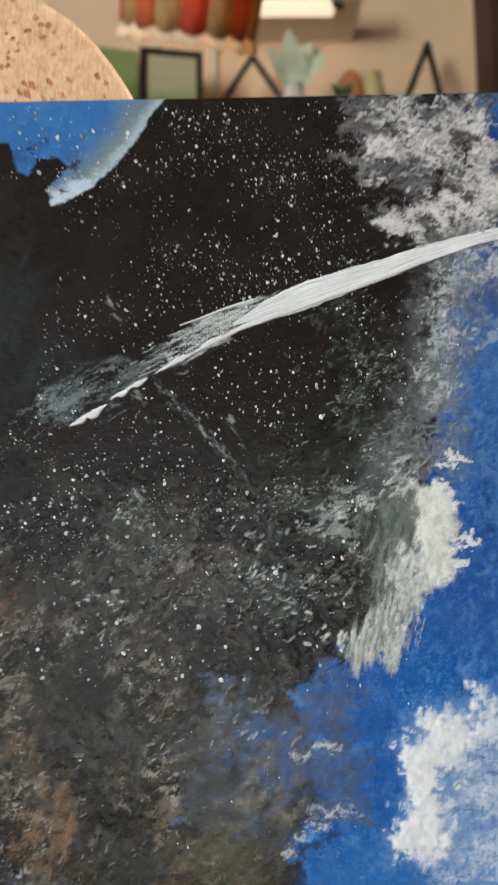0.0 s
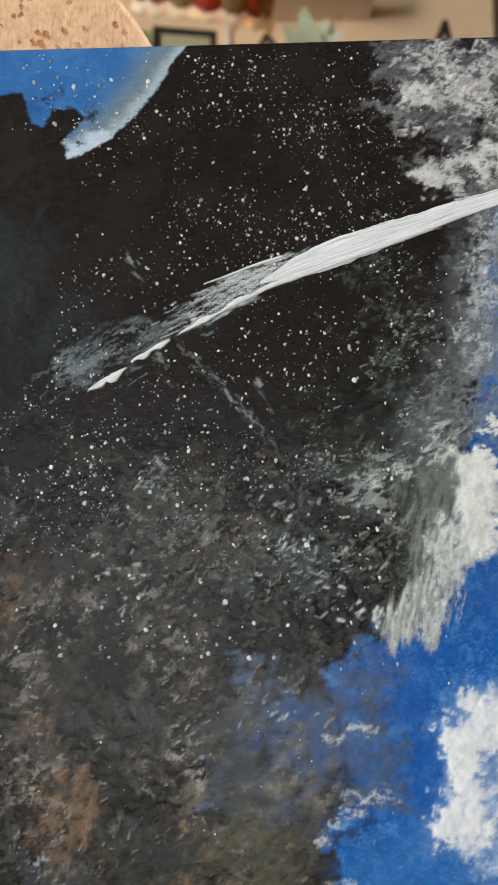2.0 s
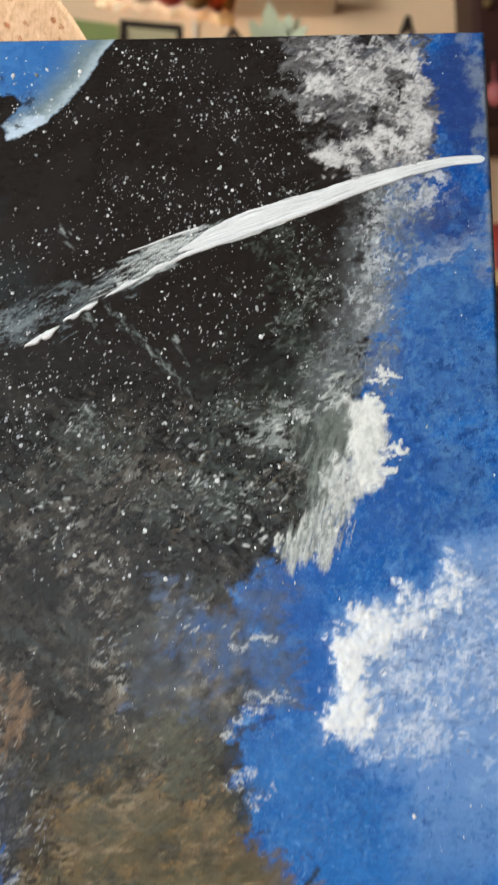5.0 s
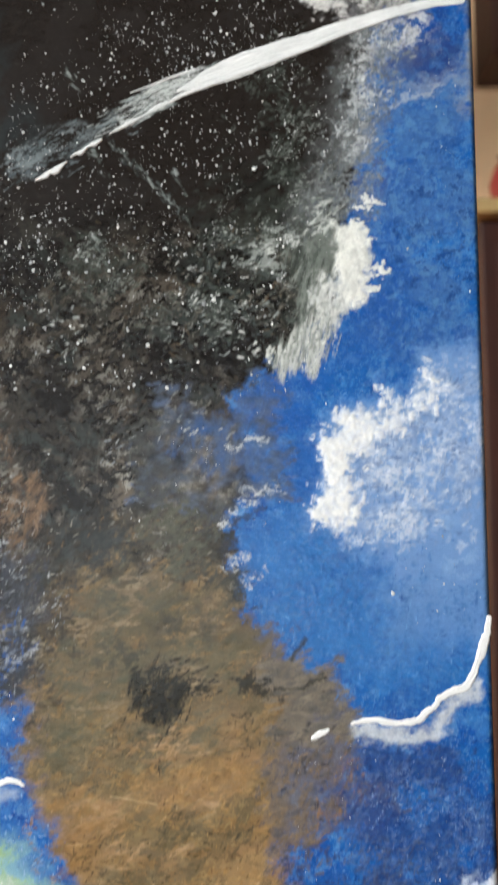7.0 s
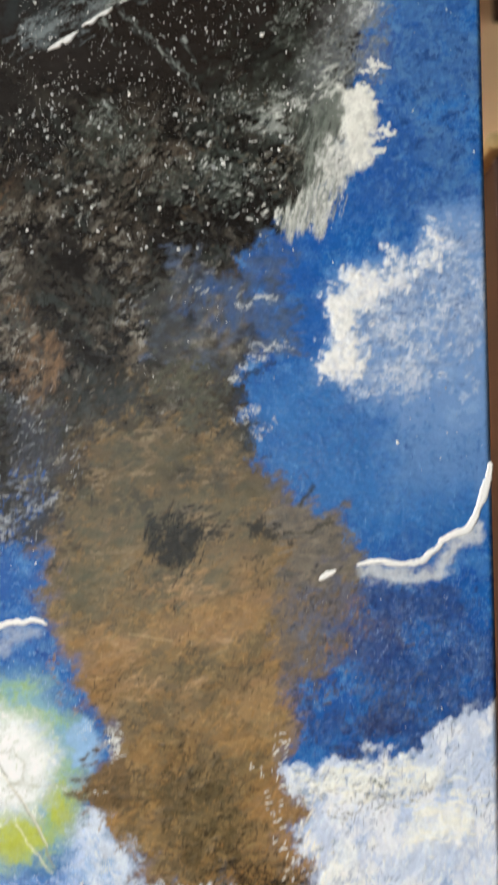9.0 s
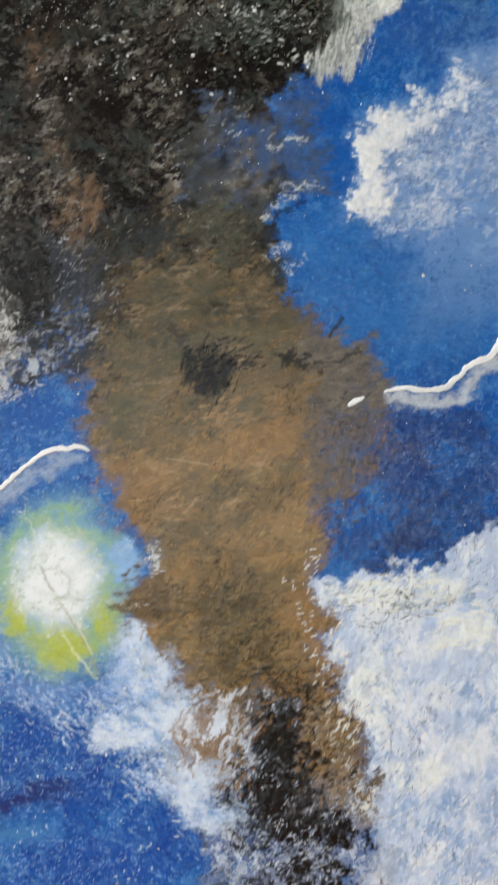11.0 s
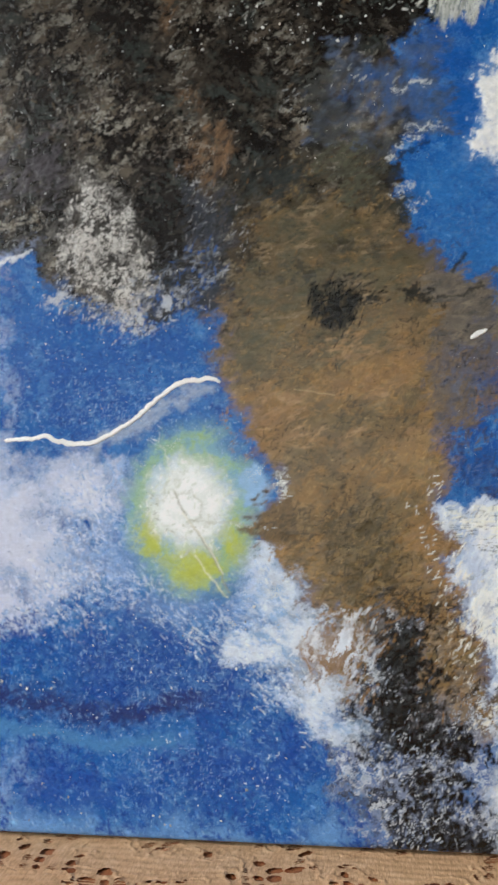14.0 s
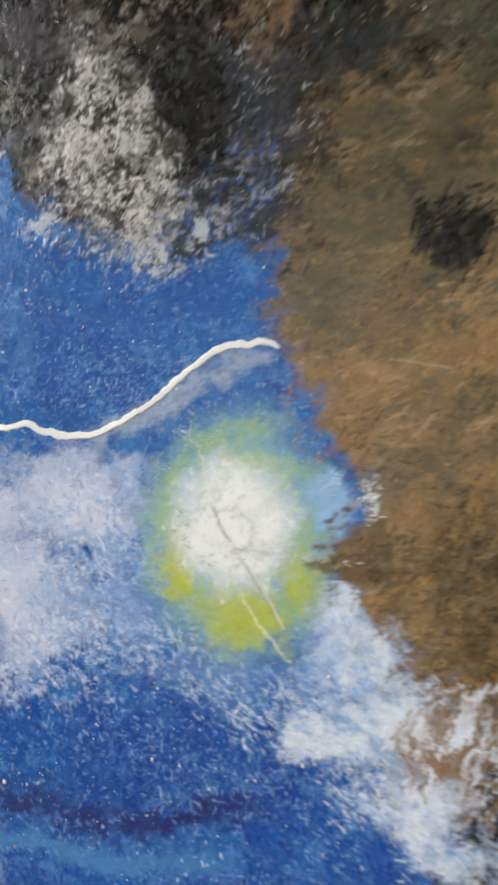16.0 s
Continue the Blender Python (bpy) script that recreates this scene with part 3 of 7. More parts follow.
lay(nn * dabs((14, 284, 10, 6), (22, 278, 6, 6), (20, 292, 8, 4)) * broken(0.52, 0.62, 2.6, 95, 30, 2.2), (150, 155, 150), 0.7, 0.08)

# grey-blue passage between the smoke and the blue
area(-45, 30, 188, 264)
passage = polygon([(-17, 243), (-7, 241), (9, 247), (21, 250), (17, 234), (18, 217), (3, 208), (-7, 210), (-21, 218), (-20, 234)], 4.0, 1.6)
strokes(300, passage + 1e-6, (3, 7), (1.2, 3), 20, 50, ((72, 84, 106), (62, 72, 88), (80, 94, 122), (68, 72, 76)), 0.7, 0.02, 0.1, 0.6, 33)
strokes(190, dabs((0, 232, 12, 9), (10, 226, 9, 10), (14, 244, 8, 5), hard=0.1) + 1e-6, (2.5, 6), (1.0, 2.6), 70, 40, ((62, 88, 130), (48, 84, 142), (76, 96, 128)), 0.65, 0.02, 0.08, 0.7, 34)
strokes(150, dabs((-14, 218, 11, 9), (-2, 211, 9, 5), (-20, 232, 6, 10), hard=0.1) + 1e-6, (2.5, 6), (1.0, 2.6), 15, 50, ((60, 62, 60), (70, 72, 68), (52, 54, 56)), 0.65, 0.02, 0.1, 0.6, 25)
rub(passage, 1.4, 0.6)
strokes(240, passage + 1e-6, (1.5, 4.5), (0.5, 1.4), 15, 60, None, 0.7, 0.05, 0.2, 0.7, 9)
strokes(26, dabs((-8, 236, 12, 7), (-26, 228, 8, 8), hard=0.1) + 1e-6, (1.2, 3.2), (0.4, 0.9), 40, 40, ((170, 172, 170), (140, 146, 150)), 0.8, 0.1, 0.06, 0.6, 35)

# rays of light dragged through the dark
area(-75, 10, 240, 350)
for ray in ([(-28, 319), (-22, 312), (-15, 304), (-8, 295.5)], [(-36, 292), (-34, 289), (-31, 285.5)], [(-44, 344), (-41, 340)], [(-12.5, 312), (-8, 306)], [(-36, 318), (-31, 311)]):
    strokes(int(5 + 0.9 * abs(ray[0][1] - ray[-1][1])), line(ray, 1.0, 1.2, 0.6) + 1e-6, (1.0, 5), (0.35, 1.2), -50, 18, ((132, 140, 136), (96, 104, 100), (164, 170, 166)), 0.6, 0.05, 0.1, 0.9, 31)

# brown column
area(-64, 60, 20, 245)
brown = polygon([(-22, 214), (-34, 206), (-38, 196), (-46, 180), (-49, 168), (-51, 156), (-49, 140), (-44, 128), (-38, 114), (-29, 105), (-39, 97), (-43, 92), (-36, 85), (-30, 78),
                 (-19, 71), (-28, 65), (-31, 58), (-28, 50), (-16, 46), (0, 40), (18, 30), (30, 32), (31, 44), (28, 56), (21, 69), (16, 78), (21, 89), (13, 99), (15, 105),
                 (15, 114), (17, 124), (18, 136), (17, 145), (22, 154), (26, 162), (16, 172), (5, 187), (2, 204), (-8, 212)], 3.4, 2.1)
fade = sstep(205, 160, B[W] + 50 * (fbm(A[W], B[W], 12, 5, 41, 10, 1.6) - 0.5))
lay(brown * fade, (114, 92, 60))
GRAIN[W] += (0.3 - GRAIN[W]) * brown
lay(brown * fade * broken(0.42, 0.62, 12, 42, 20, 1.8), (88, 78, 46), 0.65)
lay(dabs((-26, 187, 15, 4), (2, 184, 8, 5), (-12, 190, 10, 3)) * broken(0.35, 0.58, 6, 52, 15, 2.5), (132, 108, 76), 0.5)
lay(brown * dabs((6, 148, 20, 12), (-38, 124, 12, 14), (-4, 128, 34, 7), (0, 112, 24, 14), (12, 86, 12, 18), (20, 60, 10, 12), (-20, 80, 16, 10)) * broken(0.25, 0.58, 8, 53, 20, 2), (130, 104, 68), 0.7)
lay(brown * broken(0.5, 0.68, 4, 43, 25, 2.6), (150, 122, 80), 0.5)
lay(brown * broken(0.54, 0.68, 3.2, 44, -30, 2.2), (70, 62, 46), 0.6)
lay(brown * dabs((-36, 158, 10, 9), (-42, 142, 9, 6), (-20, 146, 8, 5), (-18, 128, 16, 5), (2, 176, 14, 8)) * broken(0.25, 0.5, 6, 57, 20, 2), (78, 74, 48), 0.75)
lay(brown * dabs((-40, 126, 8, 10), (-8, 137, 16, 5), (10, 146, 13, 8), (6, 120, 12, 6), (16, 92, 6, 10)) * broken(0.25, 0.5, 6, 58, 20, 2), (142, 106, 66), 0.7)
upper = sstep(152, 184, B[W] + 40 * (fbm(A[W], B[W], 16, 4, 631) - 0.5))
lay(brown * fade * upper, (58, 52, 41), 0.9)
lay(brown * dabs((-26, 168, 24, 14), (4, 176, 20, 10), (-40, 150, 14, 10), (-16, 188, 24, 8)) * broken(0.3, 0.6, 9, 632, 20, 1.6), (84, 78, 56), 0.8)
strokes(2600, brown * fade + 1e-6, (2.5, 7), (0.8, 2.2), 25, 40, None, 0.75, 0.02, 0.2, 0.7, 10)
big = fbm(A[W], B[W], 20, 4, 635, 25, 1.6)
strokes(420, brown * fade * sstep(0.5, 0.36, big) + 1e-6, (3.5, 9), (1.2, 3), 25, 35, ((92, 85, 62), (102, 94, 70), (80, 73, 54)), 0.6, 0.02, 0.12, 0.8, 65)
strokes(420, brown * fade * (1 - 0.92 * upper) * sstep(0.5, 0.64, big) + 1e-6, (3.5, 9), (1.2, 3), 25, 35, ((148, 116, 70), (140, 106, 60), (130, 112, 76)), 0.6, 0.02, 0.1, 0.8, 66)
lay(brown * fade, (118, 103, 84), 0.3)
rub(brown * fade, 1.2, 0.55)
strokes(520, brown * fade + 1e-6, (4, 11), (1.0, 3.0), 22, 30, None, 0.6, 0.03, 0.22, 0.8, 60)
lay(brown * fade * broken(0.53, 0.64, 6, 637, 25, 1.8), (78, 68, 43), 0.4)
lay(brown * fade * (1 - 0.8 * upper) * broken(0.54, 0.64, 5, 638, 25, 1.8), (142, 106, 60), 0.4)
lay(brown * fade * broken(0.57, 0.65, 2.6, 639, 30, 1.8), (62, 53, 36), 0.32, 0.05)
lay(brown * fade * (1 - 0.8 * upper) * broken(0.6, 0.66, 2.2, 640, 20, 1.8), (156, 126, 84), 0.32, 0.06)
lay(brown * dabs((-36, 124, 9, 14), (0, 140, 20, 6), (10, 92, 8, 12), hard=0.05), (140, 104, 60), 0.4)
lay(brown * dabs((-14, 128, 22, 7), (-8, 88, 14, 16), (-28, 160, 14, 10), hard=0.05), (88, 78, 50), 0.4)
crisp = brown * fade * sstep(0.4, 0.6, fbm(A[W], B[W], 9, 4, 731)) + 1e-6
strokes(620, crisp, (0.8, 2.6), (0.3, 0.7), 30, 60, ((58, 48, 30), (44, 37, 25), (76, 62, 38)), 0.75, 0.06, 0.1, 0.5, 88)
strokes(380, crisp, (0.8, 2.6), (0.3, 0.7), 30, 60, ((166, 134, 86), (150, 116, 68), (178, 150, 108)), 0.6, 0.08, 0.08, 0.6, 89)
rim = np.clip(4.4 * brown * (1 - brown), 0, 1) + 1e-6
strokes(1300, rim, (1.5, 4.5), (0.8, 1.8), 20, 90, None, 0.75, 0.02, 0.12, 0.7, 61)
seam = dabs((-46, 188, 10, 30), (-32, 206, 18, 8), (-8, 196, 12, 9), hard=0.05)
strokes(800, seam + 1e-6, (2, 7), (0.8, 2.4), 35, 60, None, 0.75, 0.03, 0.2, 0.7, 62)
strokes(650, seam + 1e-6, (1.5, 4.5), (0.6, 1.6), 35, 60, ((38, 33, 27), (52, 46, 38), (28, 26, 23), (62, 54, 42), (50, 52, 50)), 0.75, 0.04, 0.15, 0.6, 63)
strokes(120, seam + 1e-6, (0.8, 2.4), (0.4, 0.8), 45, 50, ((126, 122, 112), (146, 140, 128), (112, 84, 54)), 0.75, 0.08, 0.1, 0.8, 64)
for spot, count, slant, pots in (
        ((-12, 202, 13, 12), 130, 25, ((74, 74, 61), (86, 86, 72), (64, 65, 55))),
        ((-26, 185, 18, 6), 90, 15, ((80, 77, 62), (92, 86, 68), (68, 67, 55))),
        ((-33, 201, 10, 9), 100, 30, ((46, 50, 49), (56, 60, 58), (38, 41, 41))),
        ((2, 192, 7, 6), 50, 30, ((48, 50, 44), (60, 61, 52))),
        ((-26, 190, 13, 2.5), 36, 12, ((122, 106, 82), (106, 92, 70), (132, 116, 92))),
        ((1, 186, 6, 3), 24, 20, ((120, 102, 76), (106, 90, 68))),
        ((-53, 214, 5, 11), 50, 65, ((112, 88, 66), (94, 76, 58), (124, 100, 78))),
        ((-57, 190, 8, 16), 130, 60, ((54, 58, 68), (68, 72, 82), (42, 45, 52))),
        ((-53, 168, 6, 10), 80, 60, ((44, 48, 60), (60, 66, 82), (34, 37, 46)))):
    strokes(count, dabs(spot, hard=0.1, drag=1.6) + 1e-6, (2.5, 7), (0.9, 2.6), slant, 35, pots, 0.7, 0.04, 0.1, 0.7, int(count + spot[1] + 7))
strokes(70, dabs((-56, 196, 7, 12), (-52, 172, 6, 10), (-46, 186, 6, 10), hard=0.1) + 1e-6, (0.8, 2.6), (0.35, 0.9), 40, 50, ((150, 152, 156), (118, 122, 130), (176, 176, 176)), 0.75, 0.1, 0.06, 0.6, 99)
strokes(900, brown * fade * (1 - 0.92 * upper) * sstep(0.45, 0.6, fbm(A[W], B[W], 12, 4, 633)) + 1e-6, (1.5, 4), (0.5, 1.2), 25, 50, ((146, 116, 74), (158, 124, 80), (134, 102, 60), (124, 108, 74)), 0.6, 0.03, 0.1, 0.9, 11)
strokes(700, brown * fade * sstep(0.5, 0.4, fbm(A[W], B[W], 12, 4, 633)) + 1e-6, (1.2, 3.5), (0.4, 1.1), 30, 60, ((60, 52, 32), (48, 42, 28), (70, 62, 36), (40, 36, 28)), 0.65, 0.03, 0.1, 0.9, 12)
lay(brown * dabs((-44, 146, 10, 8), (-30, 140, 10, 5), (-14, 116, 14, 4)) * broken(0.36, 0.6, 4, 54, 20, 2), (80, 74, 56), 0.6)
lay(brown * dabs((-12, 98, 12, 12), (-6, 80, 14, 10)) * broken(0.38, 0.6, 6, 45), (70, 60, 40), 0.7)
strokes(700, brown * dabs((-10, 96, 14, 14), (-4, 78, 16, 14), (8, 68, 10, 10), hard=0.1) + 1e-6, (1.2, 3), (0.4, 1.0), 40, 60, ((44, 38, 26), (58, 50, 34), (88, 72, 46)), 0.75, 0.06, 0.1, 0.8, 13)
olive = brown * dabs((-30, 170, 18, 13), (-2, 172, 14, 14), (-38, 152, 10, 12), (-10, 150, 16, 7), hard=0.1)
lay(olive * broken(0.25, 0.6, 9, 641, 20, 2.0), (86, 82, 64), 0.55)
strokes(260, olive + 1e-6, (3, 9), (1.0, 2.8), 18, 30, ((84, 81, 64), (100, 92, 72), (72, 71, 56), (96, 88, 66)), 0.6, 0.04, 0.1, 0.7, 101)
strokes(90, brown * dabs((-32, 180, 14, 4), (-34, 158, 9, 4), (-4, 182, 9, 4), (-6, 164, 6, 5), hard=0.1) + 1e-6, (2.5, 8), (0.6, 1.8), 15, 25, ((128, 110, 84), (114, 99, 76), (138, 120, 94)), 0.7, 0.05, 0.08, 0.7, 102)
strokes(120, brown * dabs((-14, 148, 20, 3.5), (2, 138, 12, 5), (-34, 132, 10, 8), (-22, 122, 16, 5), hard=0.1) + 1e-6, (3, 9), (0.8, 2.2), 20, 25, ((150, 118, 82), (134, 106, 74), (160, 130, 96), (120, 98, 72)), 0.65, 0.06, 0.08, 0.7, 103)
strokes(60, brown * dabs((-40, 142, 5, 3), (-12, 128, 6, 4), (4, 126, 5, 3), (-28, 112, 6, 4), hard=0.1) + 1e-6, (1.5, 5), (0.5, 1.4), 30, 50, ((62, 56, 42), (78, 68, 50), (54, 50, 40)), 0.65, 0.05, 0.08, 0.6, 104)
lobe = polygon([(14, 174), (28, 168), (34, 160), (36, 151), (43, 144), (46, 132), (42, 124), (32, 127), (22, 126), (16, 122), (14, 146)], 3.0, 2.0)
lay(lobe, (92, 85, 80), 0.85)
strokes(300, lobe * sstep(146, 156, B[W]) + 1e-6, (3, 8), (1.0, 2.6), 15, 25, ((106, 98, 86), (92, 86, 78), (116, 106, 92), (80, 77, 74)), 0.8, 0.03, 0.08, 0.6, 46)
strokes(330, lobe * sstep(152, 142, B[W]) + 1e-6, (2, 5), (0.8, 2.2), 45, 50, ((104, 90, 74), (88, 79, 71), (72, 70, 76), (110, 92, 70), (94, 83, 72)), 0.75, 0.04, 0.1, 0.7, 47)
strokes(34, dabs((39, 141, 5, 8), (28, 131, 7, 5), (43, 128, 3, 4), hard=0.1) + 1e-6, (1.5, 4), (0.6, 1.6), 60, 50, ((128, 96, 62), (114, 84, 54), (140, 108, 74)), 0.8, 0.06, 0.08, 0.6, 55)
strokes(70, lobe * sstep(0.5, 0.6, fbm(A[W], B[W], 6, 4, 636)) + 1e-6, (1, 3), (0.4, 1.0), 45, 60, ((38, 36, 40), (48, 50, 66), (30, 34, 50)), 0.75, 0.04, 0.1, 0.5, 56)
strokes(90, dabs((20, 116, 6, 9), (24, 121, 7, 5), hard=0.1) + 1e-6, (1.5, 4), (0.6, 1.6), 55, 50, ((44, 56, 94), (36, 50, 92), (66, 64, 72), (84, 76, 66)), 0.75, 0.04, 0.1, 0.6, 57)
blob = polygon([(-20, 169), (-15, 168), (-10, 171), (-6, 167), (-8, 158), (-13, 152), (-18, 150), (-21, 154), (-22, 163)], 2.6, 1.8)
lay(blob * broken(0.16, 0.42, 4, 56, 60, 2.0), (22, 23, 19), 0.95)
strokes(150, blob + 0.12 * dabs((-14, 160, 13, 15), hard=0.1) + 1e-6, (2, 6), (0.4, 1.1), 50, 45, ((16, 16, 13), (26, 27, 22), (13, 12, 10)), 0.95, 0.03, 0.1, 0.6, 14)
strokes(26, dabs((-4, 171, 5, 2.5), (-3, 163, 5, 3), (9, 165, 6, 2.5)) + 1e-6, (2.5, 5), (0.7, 1.4), 18, 20, ((26, 26, 22), (34, 33, 28)), 0.9, 0.04, 0.1, 0.6, 15)
lay(polygon([(4, 166), (12, 168), (18, 167), (17, 161), (6, 161)], 1.0, 1.3) * broken(0.3, 0.5, 3, 50), (30, 30, 26), 0.9)
lay(line([(20, 171), (24, 176)], 0.5, 0.5) + line([(16, 162.5), (22, 162.5), (28, 166)], 0.5, 0.5, 0.5), (36, 38, 34), 0.85)
lay(dabs((-8, 180, 12, 6), (4, 194, 8, 8), (-26, 172, 10, 7)) * broken(0.4, 0.58, 5, 51), (48, 50, 44), 0.7)
lay(line([(-28, 136), (-16, 134)], 0.15, 0.3, 0.1), (196, 172, 130), 0.5)
GRAIN[W] = np.maximum(GRAIN[W], 0.75 * dabs((16, 88, 8, 16), (18, 66, 10, 14)))

# planet in the upper corner
area(LEFT, -20, 355, 407)
disc = polygon([(-140, 415), (-26, 415), (-31, 405), (-35, 399), (-39, 391), (-43, 385), (-49, 379), (-55, 375), (-61, 373), (-63, 377), (-57, 385),
                (-60, 388), (-65, 388), (-68, 382), (-71, 384), (-74, 393), (-90, 391), (-140, 394)], 0.5, 0.3)
edge = [(-26, 415), (-31, 405), (-35, 399), (-39, 391), (-43, 385), (-49, 379), (-55, 375), (-61, 373)]
lay(disc, (52, 104, 168))
GRAIN[W] += (0.3 - GRAIN[W]) * disc
lay(disc * broken(0.46, 0.64, 8, 62), (70, 122, 184), 0.5)
lay(disc * line(edge, 8.0, 6.5, 0.6), (118, 132, 128), 0.95)
lay(disc * line(edge, 2.2, 2.4, 0.5), (176, 190, 198), 0.85)
lay(disc * dabs((-55, 377, 8, 4), (-60, 375, 5, 3)), (190, 204, 218), 0.9)
lay(disc * dabs((-66, 389, 8, 4), (-59, 386, 6, 3), (-60, 377, 4, 2)) * broken(0.46, 0.56, 3, 64, 0, 2), (36, 36, 40), 0.95)

# clouds, upper right
area(8, 80, 325, 407)
cloud = polygon([(24, 404), (37, 410), (66, 410), (63, 390), (61, 364), (49, 357), (33, 359), (30, 366), (39, 374), (34, 379), (20, 383), (28, 391)], 3.0, 2.0)
lay(cloud * broken(0.36, 0.6, 9, 71, 30, 1.6), (74, 72, 74), 0.8)
dense = cloud * dabs((48, 366, 15, 11), (56, 378, 9, 16), (34, 366, 7, 6), (50, 390, 16, 10), (60, 398, 8, 12), (32, 390, 10, 5), (40, 400, 12, 5), (28, 380, 8, 3), hard=0.05)
strokes(1700, cloud * sstep(0.32, 0.5, fbm(A[W], B[W], 8, 4, 641)) + 1e-6, (2, 5), (0.8, 1.8), 25, 40, ((96, 93, 91), (124, 121, 118), (74, 71, 70), (100, 100, 102)), 0.75, 0.05, 0.12, 0.8, 16)
strokes(1700, dense * sstep(0.34, 0.52, fbm(A[W], B[W], 6, 4, 642)) + 1e-6, (1.2, 3.6), (0.6, 1.6), 25, 60, ((176, 172, 168), (196, 192, 188), (150, 148, 146), (210, 207, 202)), 0.8, 0.09, 0.08, 0.7, 17)
strokes(200, cloud * sstep(0.5, 0.4, fbm(A[W], B[W], 6, 4, 642)) + 1e-6, (1.2, 3), (0.5, 1.3), 20, 60, ((44, 40, 40), (60, 56, 56)), 0.75, 0.03, 0.08, 0.6, 18)
GRAIN[W] += (0.3 - GRAIN[W]) * cloud
lay(dabs((34, 365, 6, 5), (48, 368, 9, 8), (56, 376, 6, 7), (30, 391, 5, 4), (56, 398, 6, 5)) * broken(0.44, 0.58, 3.0, 73), (214, 211, 206), 0.75, 0.18)
lay(dabs((48, 401, 8, 4)) * broken(0.4, 0.6, 5, 74), (96, 102, 116), 0.4)
lay(dabs((24, 386, 10, 5), (28, 372, 8, 4)) * broken(0.48, 0.62, 3, 79, 20, 2), (130, 130, 128), 0.6)
lay(dabs((54, 353, 12, 6), (46, 347, 8, 6), (60, 357, 6, 5)) * broken(0.42, 0.57, 3.5, 75), (200, 200, 200), 0.85, 0.1)
lay(dabs((62, 339, 11, 5), (72, 338, 6, 7)) * broken(0.42, 0.62, 4, 76, 15, 2.5), (134, 144, 164), 0.45)
lay(line([(54, 331), (62, 334), (68, 337)], 0.6, 1.0, 0.8) * broken(0.36, 0.5, 2.5, 77), (178, 184, 190), 0.7, 0.1)
lay(dabs((76, 395, 4, 18), (75, 338, 4, 16), (77, 370, 3, 14)) * broken(0.3, 0.6, 5, 78), (132, 142, 154), 0.6)

lay(sstep(2.6, 0.4, right_edge(B[W]) - A[W] + 1.5 * DA[W] * 0.3) * broken(0.3, 0.55, 5, 80, 90, 2.0), (138, 144, 152), 0.75)

# grey veil along the dark edge, and the white cloud that hangs from it
area(0, 62, 240, 365)
lay(line([(50, 350), (45, 338), (44, 328), (41, 317), (38, 305), (34, 296)], 7.0, 9.0, 1.2) * broken(0.2, 0.6, 8, 81), (118, 122, 122), 0.8)
edge_ = line([(52, 352), (46, 338), (45, 326), (41, 314), (38, 302), (34, 296)], 5.0, 8.0, 1.0)
strokes(900, edge_ + 1e-6, (1.5, 4), (0.6, 1.6), 60, 60, ((120, 124, 124), (96, 102, 104), (142, 146, 146), (84, 92, 100)), 0.6, 0.04, 0.1, 0.8, 19)
strokes(150, line([(50, 350), (46, 338), (43, 326)], 3.0, 6.0, 1.0) * sstep(0.46, 0.6, fbm(A[W], B[W], 6, 4, 651)) + 1e-6, (1, 3), (0.5, 1.4), 50, 60, ((190, 192, 192), (170, 174, 174)), 0.75, 0.08, 0.1, 0.8, 20)
lay(line([(43, 338), (42, 330), (39, 317)], 2.0, 3.0, 1.2) * broken(0.44, 0.62, 3, 83), (188, 192, 192), 0.75)
mass = polygon([(33, 294), (39, 291), (42.5, 285), (42.5, 271), (37, 268), (34, 265), (34.5, 258), (32, 254), (21, 252.5), (18.5, 255), (21, 262), (24, 270), (25.5, 279), (27, 287)], 1.6, 1.0)
lay(dabs((29, 280, 9, 15), (25, 263, 8, 12), (31, 292, 8, 7), hard=0.05, drag=1.8), (80, 86, 80), 0.5)
lay(mass * broken(0.25, 0.6, 6, 91, 76, 4.0), (116, 122, 115), 0.75)
GRAIN[W] += (0.2 - GRAIN[W]) * mass
strokes(150, mass * dabs((26, 276, 6, 14), (22, 262, 5, 10), hard=0.1) + 1e-6, (5, 13), (0.8, 2.2), 74, 9, ((80, 87, 80), (52, 57, 52), (112, 118, 111), (136, 141, 134)), 0.7, 0.05, 0.08, 0.8, 21)
strokes(110, mass * dabs((29, 261, 5, 11), (32, 262, 4, 9), (24, 257, 5, 6)) + 1e-6, (5, 12), (0.6, 1.6), 76, 7, ((198, 199, 192), (216, 217, 210), (170, 172, 165), (140, 144, 137)), 0.8, 0.1, 0.05, 0.9, 22)
strokes(60, mass * dabs((31, 274, 3, 10), hard=0.1) + 1e-6, (3, 7), (0.8, 2.0), 70, 20, ((146, 150, 143), (124, 128, 121), (176, 178, 171)), 0.7, 0.06, 0.05, 0.8, 24)
white = polygon([(34, 293), (39, 290), (42.5, 285), (42.5, 271), (37, 268), (33.5, 271), (34, 280), (35.5, 286)], 1.6, 1.1)
white = white * sstep(31, 38.5, A[W] + 8 * (fbm(A[W], B[W], 5, 4, 93, 75, 2.5) - 0.5))
lay(white * broken(0.16, 0.4, 5, 92, 60, 1.6), (214, 214, 206), 0.92, 0.15)
strokes(120, white + 1e-6, (2.5, 6), (1.2, 2.8), 60, 45, ((222, 222, 214), (228, 228, 220), (202, 203, 196)), 0.85, 0.14, 0.03, 0.6, 23)
